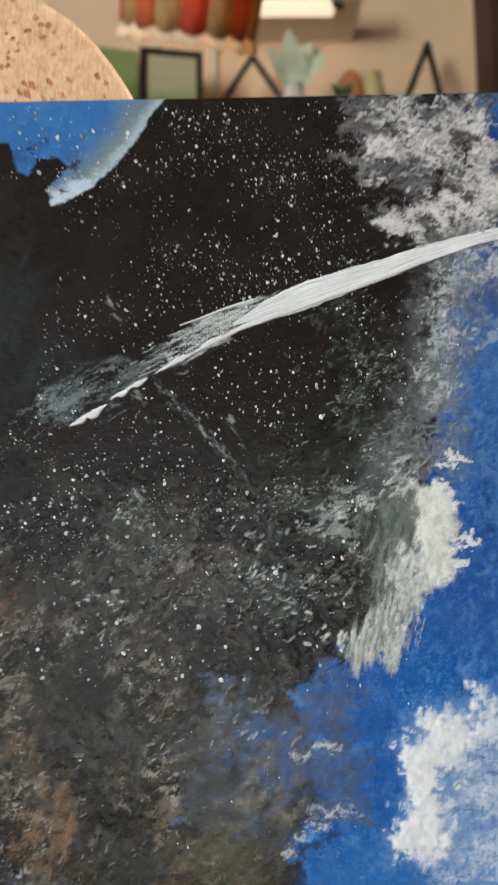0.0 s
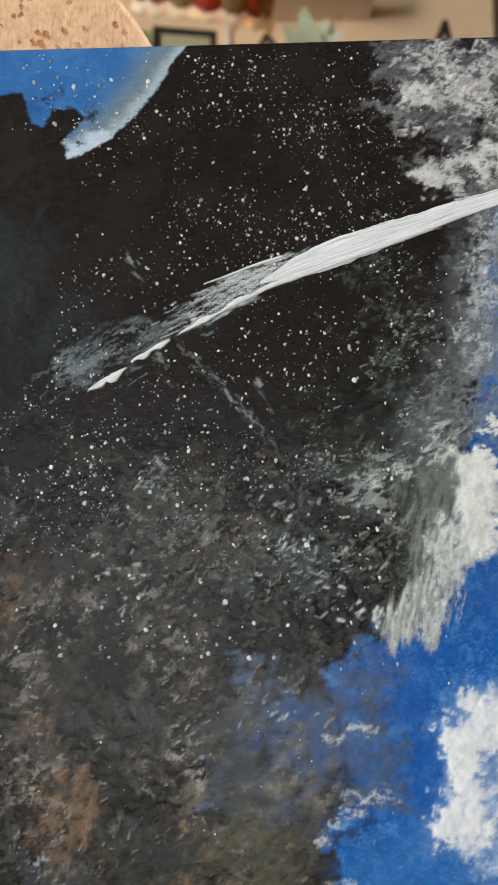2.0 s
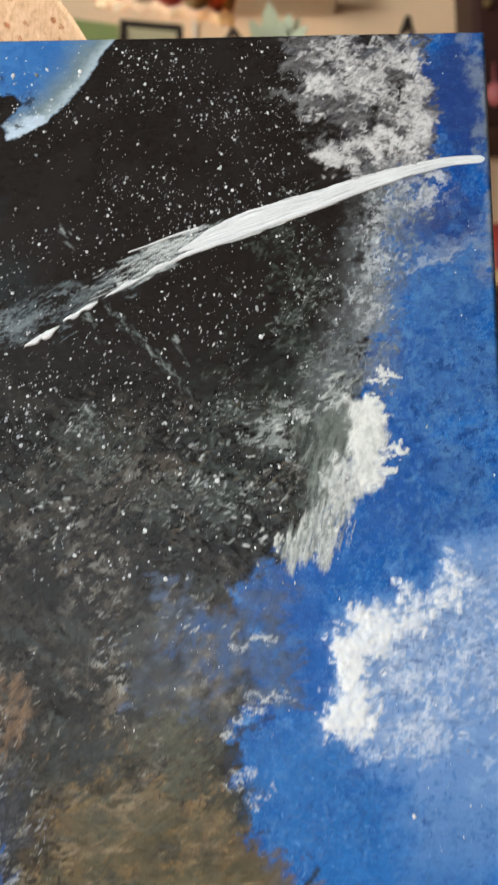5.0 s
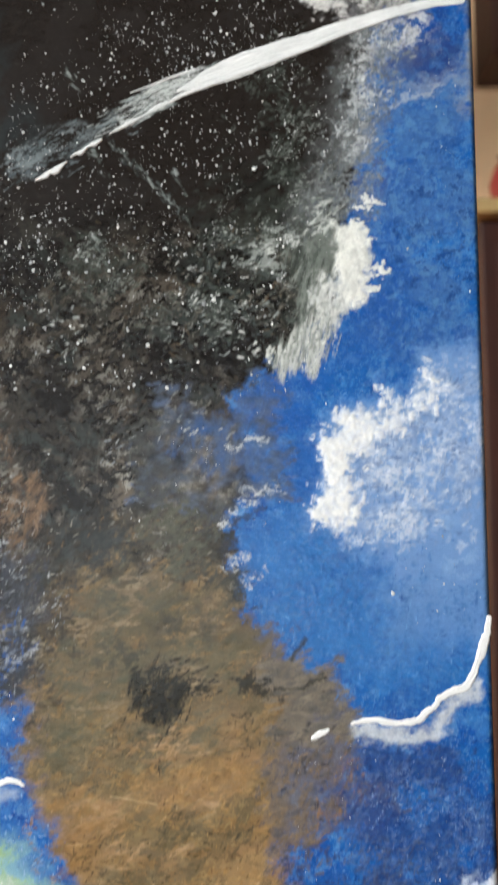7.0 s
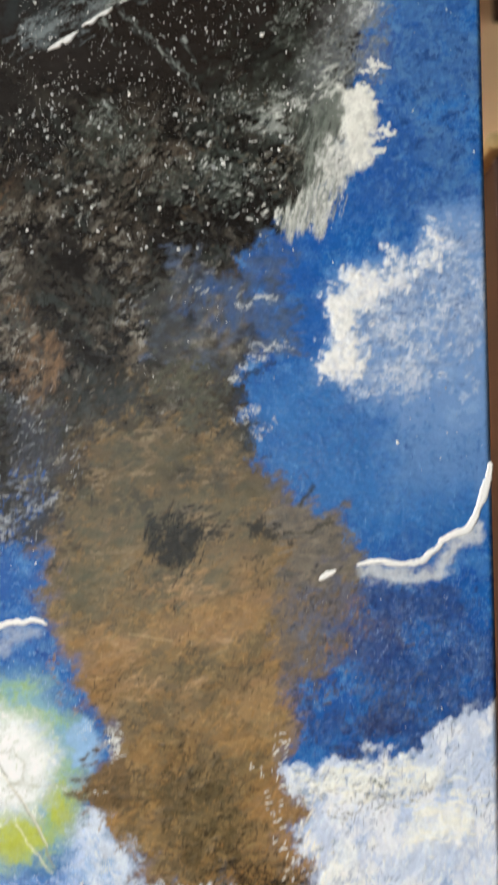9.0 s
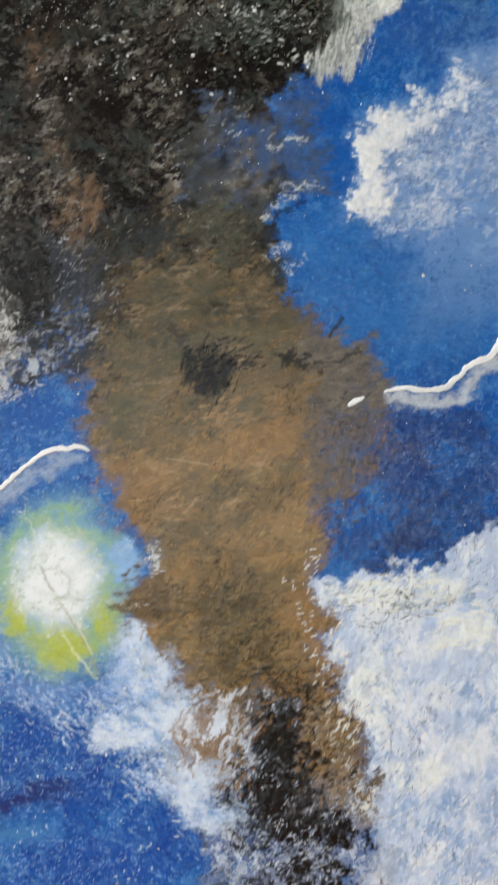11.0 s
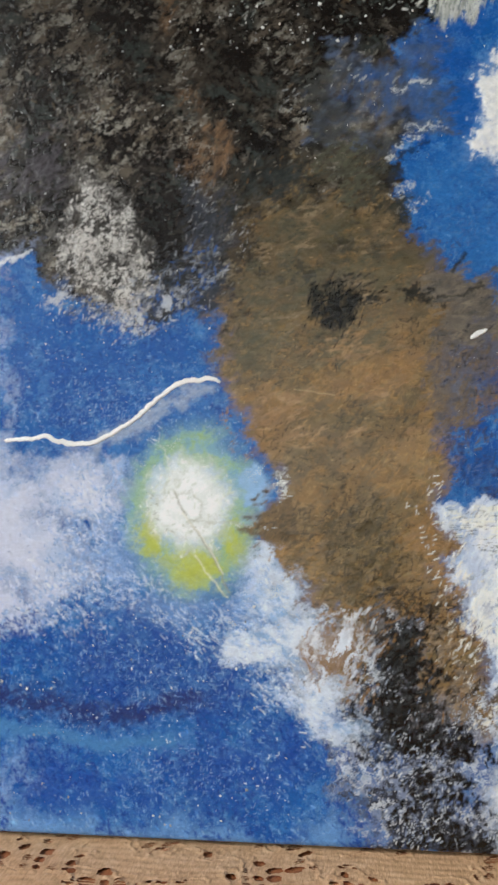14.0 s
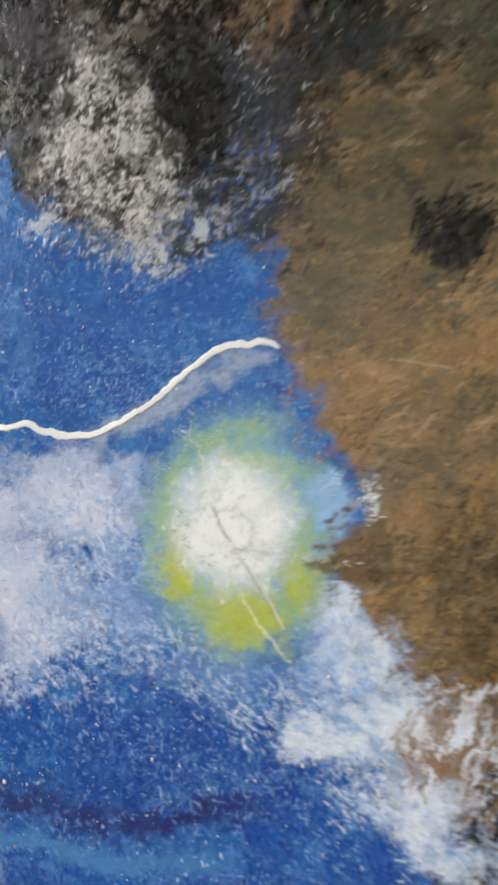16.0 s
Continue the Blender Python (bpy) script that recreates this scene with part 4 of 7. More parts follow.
lay(dabs((46.8, 279.8, 2.6, 1.3), (45.8, 274.6, 2.6, 1.1), (43, 287.5, 2.0, 1.4), (40.5, 290, 2.5, 1.8), hard=0.7), (222, 222, 214), 0.95, 0.22)
lay(line([(44, 280), (47, 280)], 0.6, 0.5, 0.4) + line([(43, 275), (46, 274.6)], 0.6, 0.5, 0.4), (214, 214, 208), 0.9, 0.18)
strokes(46, dabs((23, 253.5, 5, 2), (30, 253.5, 4, 2), (19, 257, 2.5, 4), hard=0.2) + 1e-6, (1.2, 3.2), (0.5, 1.2), 70, 30, ((206, 207, 200), (188, 190, 183)), 0.85, 0.12, 0.04, 0.6, 94)
strokes(110, dabs((30, 293, 7, 4), (24, 290, 6, 3), (34, 298, 5, 4), (16, 287, 6, 3), hard=0.1) + 1e-6, (1.5, 4.5), (0.5, 1.4), 30, 40, ((196, 198, 192), (160, 164, 159), (128, 134, 128)), 0.75, 0.09, 0.06, 0.8, 96)
lay(dabs((33, 272, 2.6, 1.0)), (54, 54, 48), 0.85)
lay(dabs((46, 300, 3.0, 1.3), (42.5, 297.5, 2, 0.9), hard=0.7), (214, 214, 208), 0.95, 0.2)

# bright cloud at the right edge
area(18, 80, 165, 265)
veil = polygon([(62, 254), (56, 246), (48, 245), (41, 238), (35, 238), (29, 228), (29, 218), (26, 209), (34, 205), (42, 198), (52, 178), (90, 166), (90, 262)], 5.0, 1.6)
haze = veil * sstep(160, 216, B[W] + 0.25 * (A[W] - 50) + 30 * (fbm(A[W], B[W], 18, 4, 665) - 0.5))
lay(veil, (74, 124, 192), 0.6)
lay(haze, (114, 148, 198), 0.85)
clump = haze * dabs((44, 224, 18, 16), (56, 236, 14, 12), (66, 226, 14, 18), (50, 208, 20, 8), (68, 246, 8, 8), hard=0.05)
strokes(1200, clump + 1e-6, (1.8, 5.0), (1.0, 2.8), 40, 60, ((156, 175, 207), (130, 154, 194), (178, 191, 213), (112, 138, 182)), 0.65, 0.06, 0.05, 0.7, 24)
strokes(620, clump * (0.25 + sstep(70, 34, A[W])) * sstep(0.4, 0.56, fbm(A[W], B[W], 7, 4, 661)) + 1e-6, (1.2, 3.4), (0.6, 1.6), 40, 60, ((190, 200, 216), (174, 188, 210), (206, 212, 222)), 0.7, 0.09, 0.04, 0.8, 25)
strokes(260, clump * sstep(0.54, 0.42, fbm(A[W], B[W], 7, 4, 661)) + 1e-6, (1, 3), (0.4, 1.1), 40, 60, ((84, 110, 156), (96, 122, 168), (72, 98, 146)), 0.7, 0.03, 0.05, 0.6, 106)
strokes(500, veil * (1 - 0.7 * clump) + 1e-6, (1.2, 3.6), (0.6, 1.6), 40, 70, None, 0.65, 0.05, 0.09, 0.7, 107)
GRAIN[W] += (0.22 - GRAIN[W]) * veil
crest = polygon([(34, 237), (38.6, 238), (41, 235), (44, 228), (38, 225), (36, 221), (38.6, 216), (38, 211), (32, 206.5), (28, 208.5), (26.7, 211), (31, 216), (32, 220), (29.4, 223), (30, 228.7), (35, 231), (37, 234)], 1.2, 1.2)
ridge_ = dabs((46.5, 243, 3, 2.5), (50, 240, 5, 3.5), (57, 241, 4, 3), (61, 249, 2.5, 4), (64, 244, 4, 3), (47, 233, 5, 4), hard=0.1)
lay(crest * broken(0.2, 0.42, 4.5, 104), (226, 227, 224), 0.96, 0.2)
strokes(280, crest + 0.5 * ridge_ + 0.25 * dabs((41, 230, 6, 8), (38, 214, 6, 6), hard=0.1) + 1e-6, (1.6, 4.2), (1.0, 2.4), 30, 60, ((232, 232, 229), (222, 223, 222), (208, 213, 221)), 0.85, 0.16, 0.03, 0.5, 26)
strokes(90, ridge_ + 1e-6, (1.2, 3.2), (0.5, 1.4), 50, 50, ((222, 225, 228), (204, 211, 222)), 0.8, 0.13, 0.04, 0.6, 27)
strokes(26, dabs((31, 233, 2, 2), (29, 226, 2, 6), (26, 214, 2, 3), hard=0.2) + 1e-6, (0.9, 2.2), (0.5, 1.0), 20, 60, ((226, 227, 224), (204, 212, 224)), 0.85, 0.12, 0.03, 0.5, 28)
lay(dabs((58, 205, 8, 6), (66, 196, 6, 6)) * broken(0.5, 0.64, 3, 105), (140, 172, 214), 0.5)
lay(line([(32, 204), (37, 196), (38, 186), (34, 180)], 0.3, 0.5, 0.6) + line([(28, 196), (33, 190), (31, 184)], 0.3, 0.5, 0.6) + line([(33, 192), (35, 186), (33, 182)], 0.3, 0.5, 0.6), (30, 74, 136), 0.6)

area(12, 80, 148, 212)
calm = dabs((48, 182, 30, 20), (30, 200, 18, 14), (60, 168, 20, 12), (24, 186, 12, 14), hard=0.1) * sstep(212, 200, B[W]) + 1e-6
strokes(900, calm, (1.2, 3.4), (0.5, 1.5), 35, 80, ((48, 100, 168), (58, 110, 176), (38, 86, 154), (72, 120, 180)), 0.65, 0.05, 0.08, 0.7, 83)
lay(dabs((58, 184, 24, 20), hard=0.05), (84, 124, 178), 0.45)
strokes(110, calm, (0.8, 2.2), (0.3, 0.7), 35, 70, ((106, 154, 208), (20, 66, 132)), 0.6, 0.07, 0.08, 0.6, 84)

# small wisps on the blue
area(-8, 26, 184, 240)
for a, b, ra, rb, tilt in ((8, 230, 4.5, 1.2, 18), (5.5, 209.6, 5, 1.1, 28), (12.5, 216, 4, 1.0, 20), (6.5, 197.5, 3, 1.4, 40), (12.5, 193.5, 3.4, 0.8, 20)):
    dx, dy = ra * math.cos(radians(tilt)), ra * math.sin(radians(tilt))
    lay(line([(a - dx, b - dy), (a + dx, b + dy)], rb * 0.8, 1.0, 1.0) * broken(0.4, 0.6, 2.0, int(b)), (200, 204, 204), 0.85, 0.1)
lay(line([(2, 204), (8, 207), (14, 211)], 0.7, 0.9, 0.9) * broken(0.36, 0.5, 2, 110), (28, 34, 42), 0.75)
lay(dabs((3, 202, 3, 2), (7, 190, 2, 5), (12, 184, 3, 2)) * broken(0.4, 0.5, 2, 111), (40, 46, 50), 0.7)

# right side, below the bolt
area(8, 80, 0, 165)
lay(dabs((54, 142, 24, 10), (44, 112, 24, 10), (64, 122, 20, 18), (42, 128, 12, 10)) * broken(0.2, 0.5, 8, 120), (26, 60, 122), 0.9)
strokes(800, dabs((56, 140, 26, 12), (46, 112, 24, 12), (66, 122, 20, 20), (42, 128, 12, 10), hard=0.1) + 1e-6, (1.2, 3.6), (0.5, 1.4), 40, 70, ((22, 54, 116), (36, 72, 134), (56, 90, 148), (16, 42, 98), (30, 62, 128)), 0.65, 0.05, 0.1, 0.7, 81)
strokes(160, dabs((58, 130, 24, 20), hard=0.1) + 1e-6, (0.8, 2.0), (0.3, 0.7), 40, 60, ((110, 138, 184), (136, 160, 198)), 0.65, 0.08, 0.08, 0.7, 82)
strokes(800, dabs((56, 140, 26, 12), (44, 112, 24, 12), (66, 122, 20, 20), (36, 122, 10, 12), hard=0.1) + 1e-6, (1.2, 4.2), (0.5, 1.6), 50, 60, ((44, 66, 116), (58, 82, 130), (36, 54, 102), (74, 100, 146)), 0.6, 0.06, 0.08, 0.7, 93)
lay(dabs((56, 132, 20, 16)) * hairs(3, 121, 0.03, 50), (110, 134, 176), 0.6)
snow = polygon([(14, 100), (31, 102), (44, 100), (58, 112), (90, 124), (90, -10), (20, -10), (30, 24), (31, 42), (29, 58), (22, 70), (17, 78), (22, 89)], 1.6, 1.4)
lay(snow, (194, 207, 230), 0.95)
GRAIN[W] += (0.25 - GRAIN[W]) * snow
lay(snow * broken(0.4, 0.62, 8, 123, 70, 1.4), (226, 230, 238), 0.9)
lay(snow * dabs((50, 30, 26, 24), (36, 12, 16, 14), (62, 66, 10, 18)) * broken(0.46, 0.64, 5, 124), (128, 158, 206), 0.75)
lay(snow * dabs((30, 96, 18, 5), (58, 84, 14, 7), (46, 96, 12, 5), (30, 66, 8, 12), (40, 46, 14, 6)) * broken(0.25, 0.5, 5, 127), (234, 237, 232), 0.92, 0.2)
lay(snow * dabs((34, 94, 14, 5), (48, 92, 8, 4)) * broken(0.58, 0.64, 3, 125, 0, 4), (78, 82, 70), 0.75)
lay(snow * broken(0.6, 0.7, 4, 126, 75, 2.4), (122, 158, 210), 0.5)
lay(snow * dabs((30, 78, 6, 14), (44, 60, 8, 8)) * broken(0.58, 0.66, 3, 128, 60, 3), (70, 104, 160), 0.6)

strokes(2600, snow + 1e-6, (1.5, 4.5), (0.6, 1.8), 65, 40, None, 0.75, 0.07, 0.08, 0.6, 27)
strokes(1300, snow * sstep(112, 60, B[W]) + 1e-6, (1.2, 3.5), (0.4, 1.2), 65, 40, ((236, 238, 236), (226, 232, 240), (206, 220, 238)), 0.7, 0.1, 0.03, 0.8, 28)
strokes(240, snow * dabs((36, 96, 22, 6), (58, 86, 14, 8)) + 1e-6, (2, 6), (0.5, 1.4), 4, 12, ((236, 236, 224), (228, 230, 222)), 0.85, 0.14, 0.03, 0.7, 29)
strokes(26, snow * dabs((36, 95, 14, 5), (50, 93, 8, 4)) + 1e-6, (1.2, 3.5), (0.3, 0.6), 10, 25, ((74, 76, 62), (98, 96, 80)), 0.8, 0.02, 0.1, 0.5, 30)
strokes(620, snow * sstep(0.46, 0.62, fbm(A[W], B[W], 12, 4, 721)) + 1e-6, (0.8, 3.2), (0.25, 0.7), 62, 40, ((92, 114, 152), (118, 140, 178), (84, 92, 104)), 0.65, 0.02, 0.08, 0.5, 85)
# specular glints along the column's edge, put into the colour as pale dashes
strokes(90, dabs((20, 84, 3, 14), (24, 62, 5, 10), hard=0.1) + 1e-6, (0.9, 3), (0.3, 0.7), 60, 25, ((240, 238, 228), (226, 220, 204)), 0.85, 0.12, 0.03, 0.4, 86)
# black and white scumble at the foot of the column
area(-34, 46, 0, 80)
foot = dabs((0, 58, 10, 16), (-2, 40, 12, 14), (10, 28, 18, 16), (0, 14, 16, 12), (16, 8, 22, 8), (-10, 30, 8, 10), drag=1.6)
lay(np.maximum(foot, dabs((14, 22, 22, 24), (10, 6, 26, 8), drag=1.6, hard=0.2)), (124, 132, 152), 0.85)
lay(foot * broken(0.38, 0.54, 4.5, 131), (22, 22, 24), 0.92)
lay(dabs((0, 55, 7, 10), (-1, 40, 8, 8), (6, 30, 8, 6), (18, 28, 6, 4), drag=1.6) * broken(0.24, 0.46, 4, 137), (20, 21, 22), 0.92)
lay(foot * broken(0.58, 0.7, 1.8, 133), (204, 210, 220), 0.8, 0.1)
lay(dabs((-10, 24, 7, 9), (-14, 36, 6, 8), (26, 40, 7, 8), (22, 22, 8, 6), (-8, 50, 6, 10)) * broken(0.48, 0.6, 2.0, 134), (200, 210, 224), 0.85, 0.1)
lay(dabs((2, 55, 6, 9), (1, 41, 8, 8), (5, 30, 8, 5), drag=2.2, hard=0.3) * broken(0.3, 0.45, 5, 139), (20, 21, 22), 0.95)
lay(line([(-14, 1), (28, 1)], 1.6, 1.6, 1.0), (36, 36, 40), 0.8)
lay(dabs((2, 1, 34, 2.2), (20, 4, 14, 5)) * broken(0.3, 0.5, 6, 135), (34, 34, 38), 0.85)
dark = dabs((3, 57, 11, 17), (2, 43, 14, 12), (8, 31, 16, 9), (20, 27, 10, 5), (14, 15, 17, 11), (2, 10, 8, 7), (12, 4, 24, 4), drag=1.6, hard=0.2)
strokes(950, dark ** 2 + 1e-6, (1.2, 3.8), (0.7, 2.0), 50, 60, ((15, 15, 13), (20, 20, 18), (12, 12, 12)), 0.95, 0.05, 0.1, 0.35, 31)
strokes(520, foot * sstep(0.44, 0.58, fbm(A[W], B[W], 6, 4, 671)) * (1 - 0.6 * dabs((0, 50, 7, 20), (4, 32, 9, 6))) + 1e-6, (0.8, 2.4), (0.3, 0.8), 55, 40, ((200, 208, 220), (170, 182, 204), (222, 226, 230), (130, 144, 176)), 0.8, 0.1, 0.05, 0.8, 32)
# more glints of the glossy ridges, painted as cream dashes
strokes(150, dabs((20, 60, 8, 26), (26, 38, 6, 8), hard=0.1) + 1e-6, (0.8, 3), (0.3, 0.8), 55, 30, ((230, 226, 214), (214, 210, 196)), 0.85, 0.14, 0.04, 0.6, 33)
strokes(420, dabs((12, 62, 12, 18), (6, 72, 12, 8), (20, 44, 10, 10), (-4, 66, 8, 8), hard=0.1) + 1e-6, (1.5, 4.5), (0.5, 1.4), 45, 40, ((26, 22, 16), (40, 33, 23), (60, 47, 30), (126, 94, 56)), 0.85, 0.06, 0.08, 0.6, 34)
strokes(190, dabs((-13, 58, 9, 13), (-9, 46, 6, 6), hard=0.1) + 1e-6, (2, 5), (0.5, 1.2), 68, 22, ((222, 228, 236), (128, 98, 64), (206, 214, 226), (116, 88, 58)), 0.85, 0.12, 0.05, 0.5, 35)
strokes(330, dabs((-6, 44, 8, 13), (-3, 30, 9, 10), (2, 58, 8, 13), (8, 40, 8, 10), hard=0.1) + 1e-6, (1.2, 4.2), (0.5, 1.5), 60, 45, ((17, 17, 16), (24, 25, 25), (44, 46, 48)), 0.88, 0.07, 0.08, 0.5, 98)
strokes(330, dabs((16, 18, 20, 18), (8, 6, 26, 7), (24, 34, 10, 10), (-8, 32, 8, 12), hard=0.1) + 1e-6, (0.8, 2.6), (0.3, 0.9), 60, 50, ((152, 157, 166), (112, 116, 124), (190, 195, 202), (70, 72, 78)), 0.75, 0.1, 0.06, 0.6, 95)
GRAIN[W] += (0.3 - GRAIN[W]) * foot

# left: grey cloud, blue, white mist
area(LEFT, -40, 110, 225)
nn = FULL[W]
lay(nn * dabs((-76, 192, 24, 26), (-104, 206, 22, 20), (-64, 176, 12, 14), hard=0.1), (17, 13, 12), 0.6)
lay(dabs((-58, 168, 12, 11), (-72, 164, 12, 7), hard=0.1) * broken(0.2, 0.5, 5, 147), (44, 48, 56), 0.8)
strokes(150, nn * dabs((-112, 210, 14, 14), hard=0.1) + 1e-6, (3, 7), (1.0, 2.6), 30, 40, ((70, 66, 72), (54, 51, 56), (84, 80, 86)), 0.6, 0.05, 0.08, 0.7, 97)
gray = polygon([(-94, 212), (-84, 201), (-80, 188), (-70, 174), (-75, 165), (-83, 159), (-95, 167), (-108, 178), (-106, 189), (-104, 201), (-100, 209)], 2.5, 1.8)
lay(gray * broken(0.3, 0.6, 5, 141), (92, 90, 86), 0.8)
lay(gray * dabs((-90, 190, 14, 24), (-84, 172, 12, 14)) * broken(0.42, 0.56, 2.2, 142, 60, 1.6), (200, 198, 194), 0.9, 0.14)
lay(gray * broken(0.56, 0.66, 2.6, 138), (24, 21, 20), 0.8)
strokes(420, gray + 1e-6, (1, 2.6), (0.5, 1.3), 40, 80, ((24, 22, 20), (34, 32, 30), (60, 58, 56)), 0.8, 0.05, 0.1, 0.6, 36)
strokes(760, gray * sstep(0.36, 0.55, fbm(A[W], B[W], 8, 4, 681)) * dabs((-90, 190, 14, 26), (-82, 170, 16, 14), (-74, 166, 12, 8), hard=0.1) + 1e-6, (0.8, 2.6), (0.4, 1.0), 55, 70, ((186, 182, 176), (206, 202, 196), (150, 148, 144)), 0.85, 0.12, 0.06, 0.6, 37)
strokes(460, dabs((-58, 172, 10, 12), (-70, 168, 14, 6), (-90, 162, 14, 5), hard=0.1) + 1e-6, (1.5, 4), (0.6, 1.6), 40, 60, ((60, 70, 92), (40, 46, 58), (34, 78, 146), (110, 118, 134), (150, 154, 162)), 0.75, 0.06, 0.1, 0.7, 38)
strokes(150, dabs((-82, 160, 20, 5), (-104, 168, 8, 8), hard=0.1) + 1e-6, (1, 2.6), (0.4, 0.9), 45, 60, ((196, 198, 202), (170, 178, 194)), 0.8, 0.1, 0.05, 0.6, 39)
lay(dabs((-80, 160, 8, 5), (-104, 166, 6, 4), (-66, 166, 6, 4), (-72, 158, 4, 3)) * broken(0.46, 0.58, 2.4, 143), (184, 190, 200), 0.8, 0.1)
lay(dabs((-124, 180, 10, 10), (-114, 187, 6, 3)) * broken(0.36, 0.56, 5, 144), (132, 144, 176), 0.75)
lay(line([(-124, 181), (-114, 183)], 1.0, 0.8, 0.8), (210, 214, 216), 0.85, 0.12)
lay(dabs((-88, 145, 26, 12), (-66, 152, 16, 8), (-114, 154, 12, 12)) * broken(0.3, 0.6, 7, 145), (26, 82, 160), 0.7)
lay(dabs((-124, 132, 8, 16), (-126, 150, 5, 10)) * broken(0.34, 0.6, 5, 146), (150, 170, 210), 0.65)
free = sstep(116, 124, B[W]) * sstep(166, 156, B[W]) * sstep(-50, -54, A[W])
strokes(1200, free + 1e-6, (1.0, 3.2), (0.4, 1.2), -35, 80, ((20, 74, 150), (34, 94, 170), (16, 58, 134), (58, 114, 186), (14, 50, 120)), 0.75, 0.05, 0.1, 0.7, 40)
strokes(520, free + 1e-6, (0.7, 2.0), (0.3, 0.7), -35, 60, ((104, 152, 212), (136, 174, 222), (84, 140, 206)), 0.7, 0.08, 0.08, 0.7, 41)
area(LEFT, -60, 55, 125)
mist = dabs((-122, 100, 24, 24), (-112, 86, 26, 18), (-98, 104, 20, 15), (-126, 72, 16, 12), hard=0.15)
lay(mist, (176, 194, 226), 0.92)
lay(mist * broken(0.15, 0.5, 7, 148), (198, 204, 224), 0.9, 0.06)
GRAIN[W] += (0.25 - GRAIN[W]) * mist
strokes(1100, mist + 1e-6, (1.2, 3.4), (0.6, 1.6), -45, 50, None, 0.75, 0.06, 0.05, 0.6, 42)
strokes(240, mist * sstep(0.85, 0.3, mist) + 1e-6, (0.8, 2.2), (0.4, 0.9), -45, 50, ((96, 140, 204), (130, 166, 216)), 0.6, 0.04, 0.08, 0.7, 43)
lay(dabs((-88, 90, 16, 14), (-92, 76, 20, 10), (-84, 108, 10, 8)) * broken(0.48, 0.62, 2.2, 150), (142, 176, 224), 0.75)

area(LEFT, -58, 55, 125)
strokes(1300, dabs((-92, 96, 18, 18), (-98, 78, 24, 12), (-80, 76, 14, 10), (-104, 66, 20, 8), hard=0.05) + 1e-6, (1.0, 3.0), (0.5, 1.3), -45, 50, ((160, 182, 222), (196, 208, 230), (120, 156, 212), (214, 220, 232)), 0.7, 0.06, 0.06, 0.7, 73)

strokes(70, dabs((-108, 92, 20, 18), (-84, 100, 10, 14), hard=0.1) + 1e-6, (0.8, 2.2), (0.25, 0.55), -45, 50, ((70, 98, 150), (96, 122, 170)), 0.6, 0.02, 0.08, 0.5, 87)

# lower blue with violet arc and turquoise stroke
area(LEFT, -4, 0, 75)
lay(dabs((-84, 56, 30, 12), (-56, 44, 22, 14), (-40, 24, 26, 14), (-90, 14, 26, 10)) * broken(0.2, 0.55, 7, 151), (22, 70, 156), 0.75)
lay(dabs((-84, 50, 34, 18), (-50, 50, 18, 12), hard=0.1), (16, 58, 136), 0.6)
lay(dabs((-60, 40, 60, 34)) * broken(0.54, 0.66, 2.2, 15), (74, 124, 194), 0.5)
lay(line([(-132, 46), (-111, 40), (-96, 37), (-78, 38), (-58, 41)], 3.2, 3.6, 1.2) * broken(0.2, 0.5, 3, 30), (30, 38, 94), 0.85)
lay(line([(-132, 35), (-104, 30), (-87, 27), (-70, 29)], 1.8, 1.6, 0.8), (66, 122, 182), 0.8)
lay(line([(-80, 28), (-64, 31)], 1.4, 2.2, 0.9), (50, 104, 172), 0.6)
lay(dabs((-118, 14, 12, 14)) * broken(0.3, 0.6, 3.5, 154, 85, 3), (128, 160, 210), 0.75)
lay(sstep(9, 0, B[W] + 30 * (fbm(A[W], B[W], 12, 4, 155) - 0.5)) * sstep(-6, -20, A[W]), (104, 150, 208), 0.75)
free = sstep(74, 62, B[W]) * sstep(-6, -22, A[W] + 0.4 * (B[W] - 20)) + 1e-6
strokes(2600, free, (1.2, 3.2), (0.5, 1.4), -40, 70, None, 0.7, 0.06, 0.22, 0.7, 44)
strokes(1900, free * (0.2 + sstep(0.38, 0.56, fbm(A[W], B[W], 14, 4, 691))), (0.8, 2.2), (0.35, 0.8), -50, 45, ((82, 130, 196), (104, 150, 208), (136, 172, 216), (66, 116, 186)), 0.7, 0.1, 0.08, 0.45, 45)
lay(line([(-132, 46), (-111, 40), (-96, 37), (-78, 38), (-58, 41)], 3.0, 3.4, 1.4) * broken(0.2, 0.5, 4, 30), (32, 38, 96), 0.45)
lay(line([(-132, 35), (-104, 30), (-87, 27), (-66, 30)], 1.7, 1.5, 0.6), (64, 122, 182), 0.7)
strokes(1900, free * sstep(0.56, 0.36, fbm(A[W], B[W], 14, 4, 691)) * (1 - line([(-132, 42), (-87, 32), (-66, 34)], 8, 3)), (1.2, 3.2), (0.5, 1.3), -50, 60, ((14, 52, 130), (18, 60, 142), (24, 72, 154)), 0.75, 0.05, 0.08, 0.5, 74)

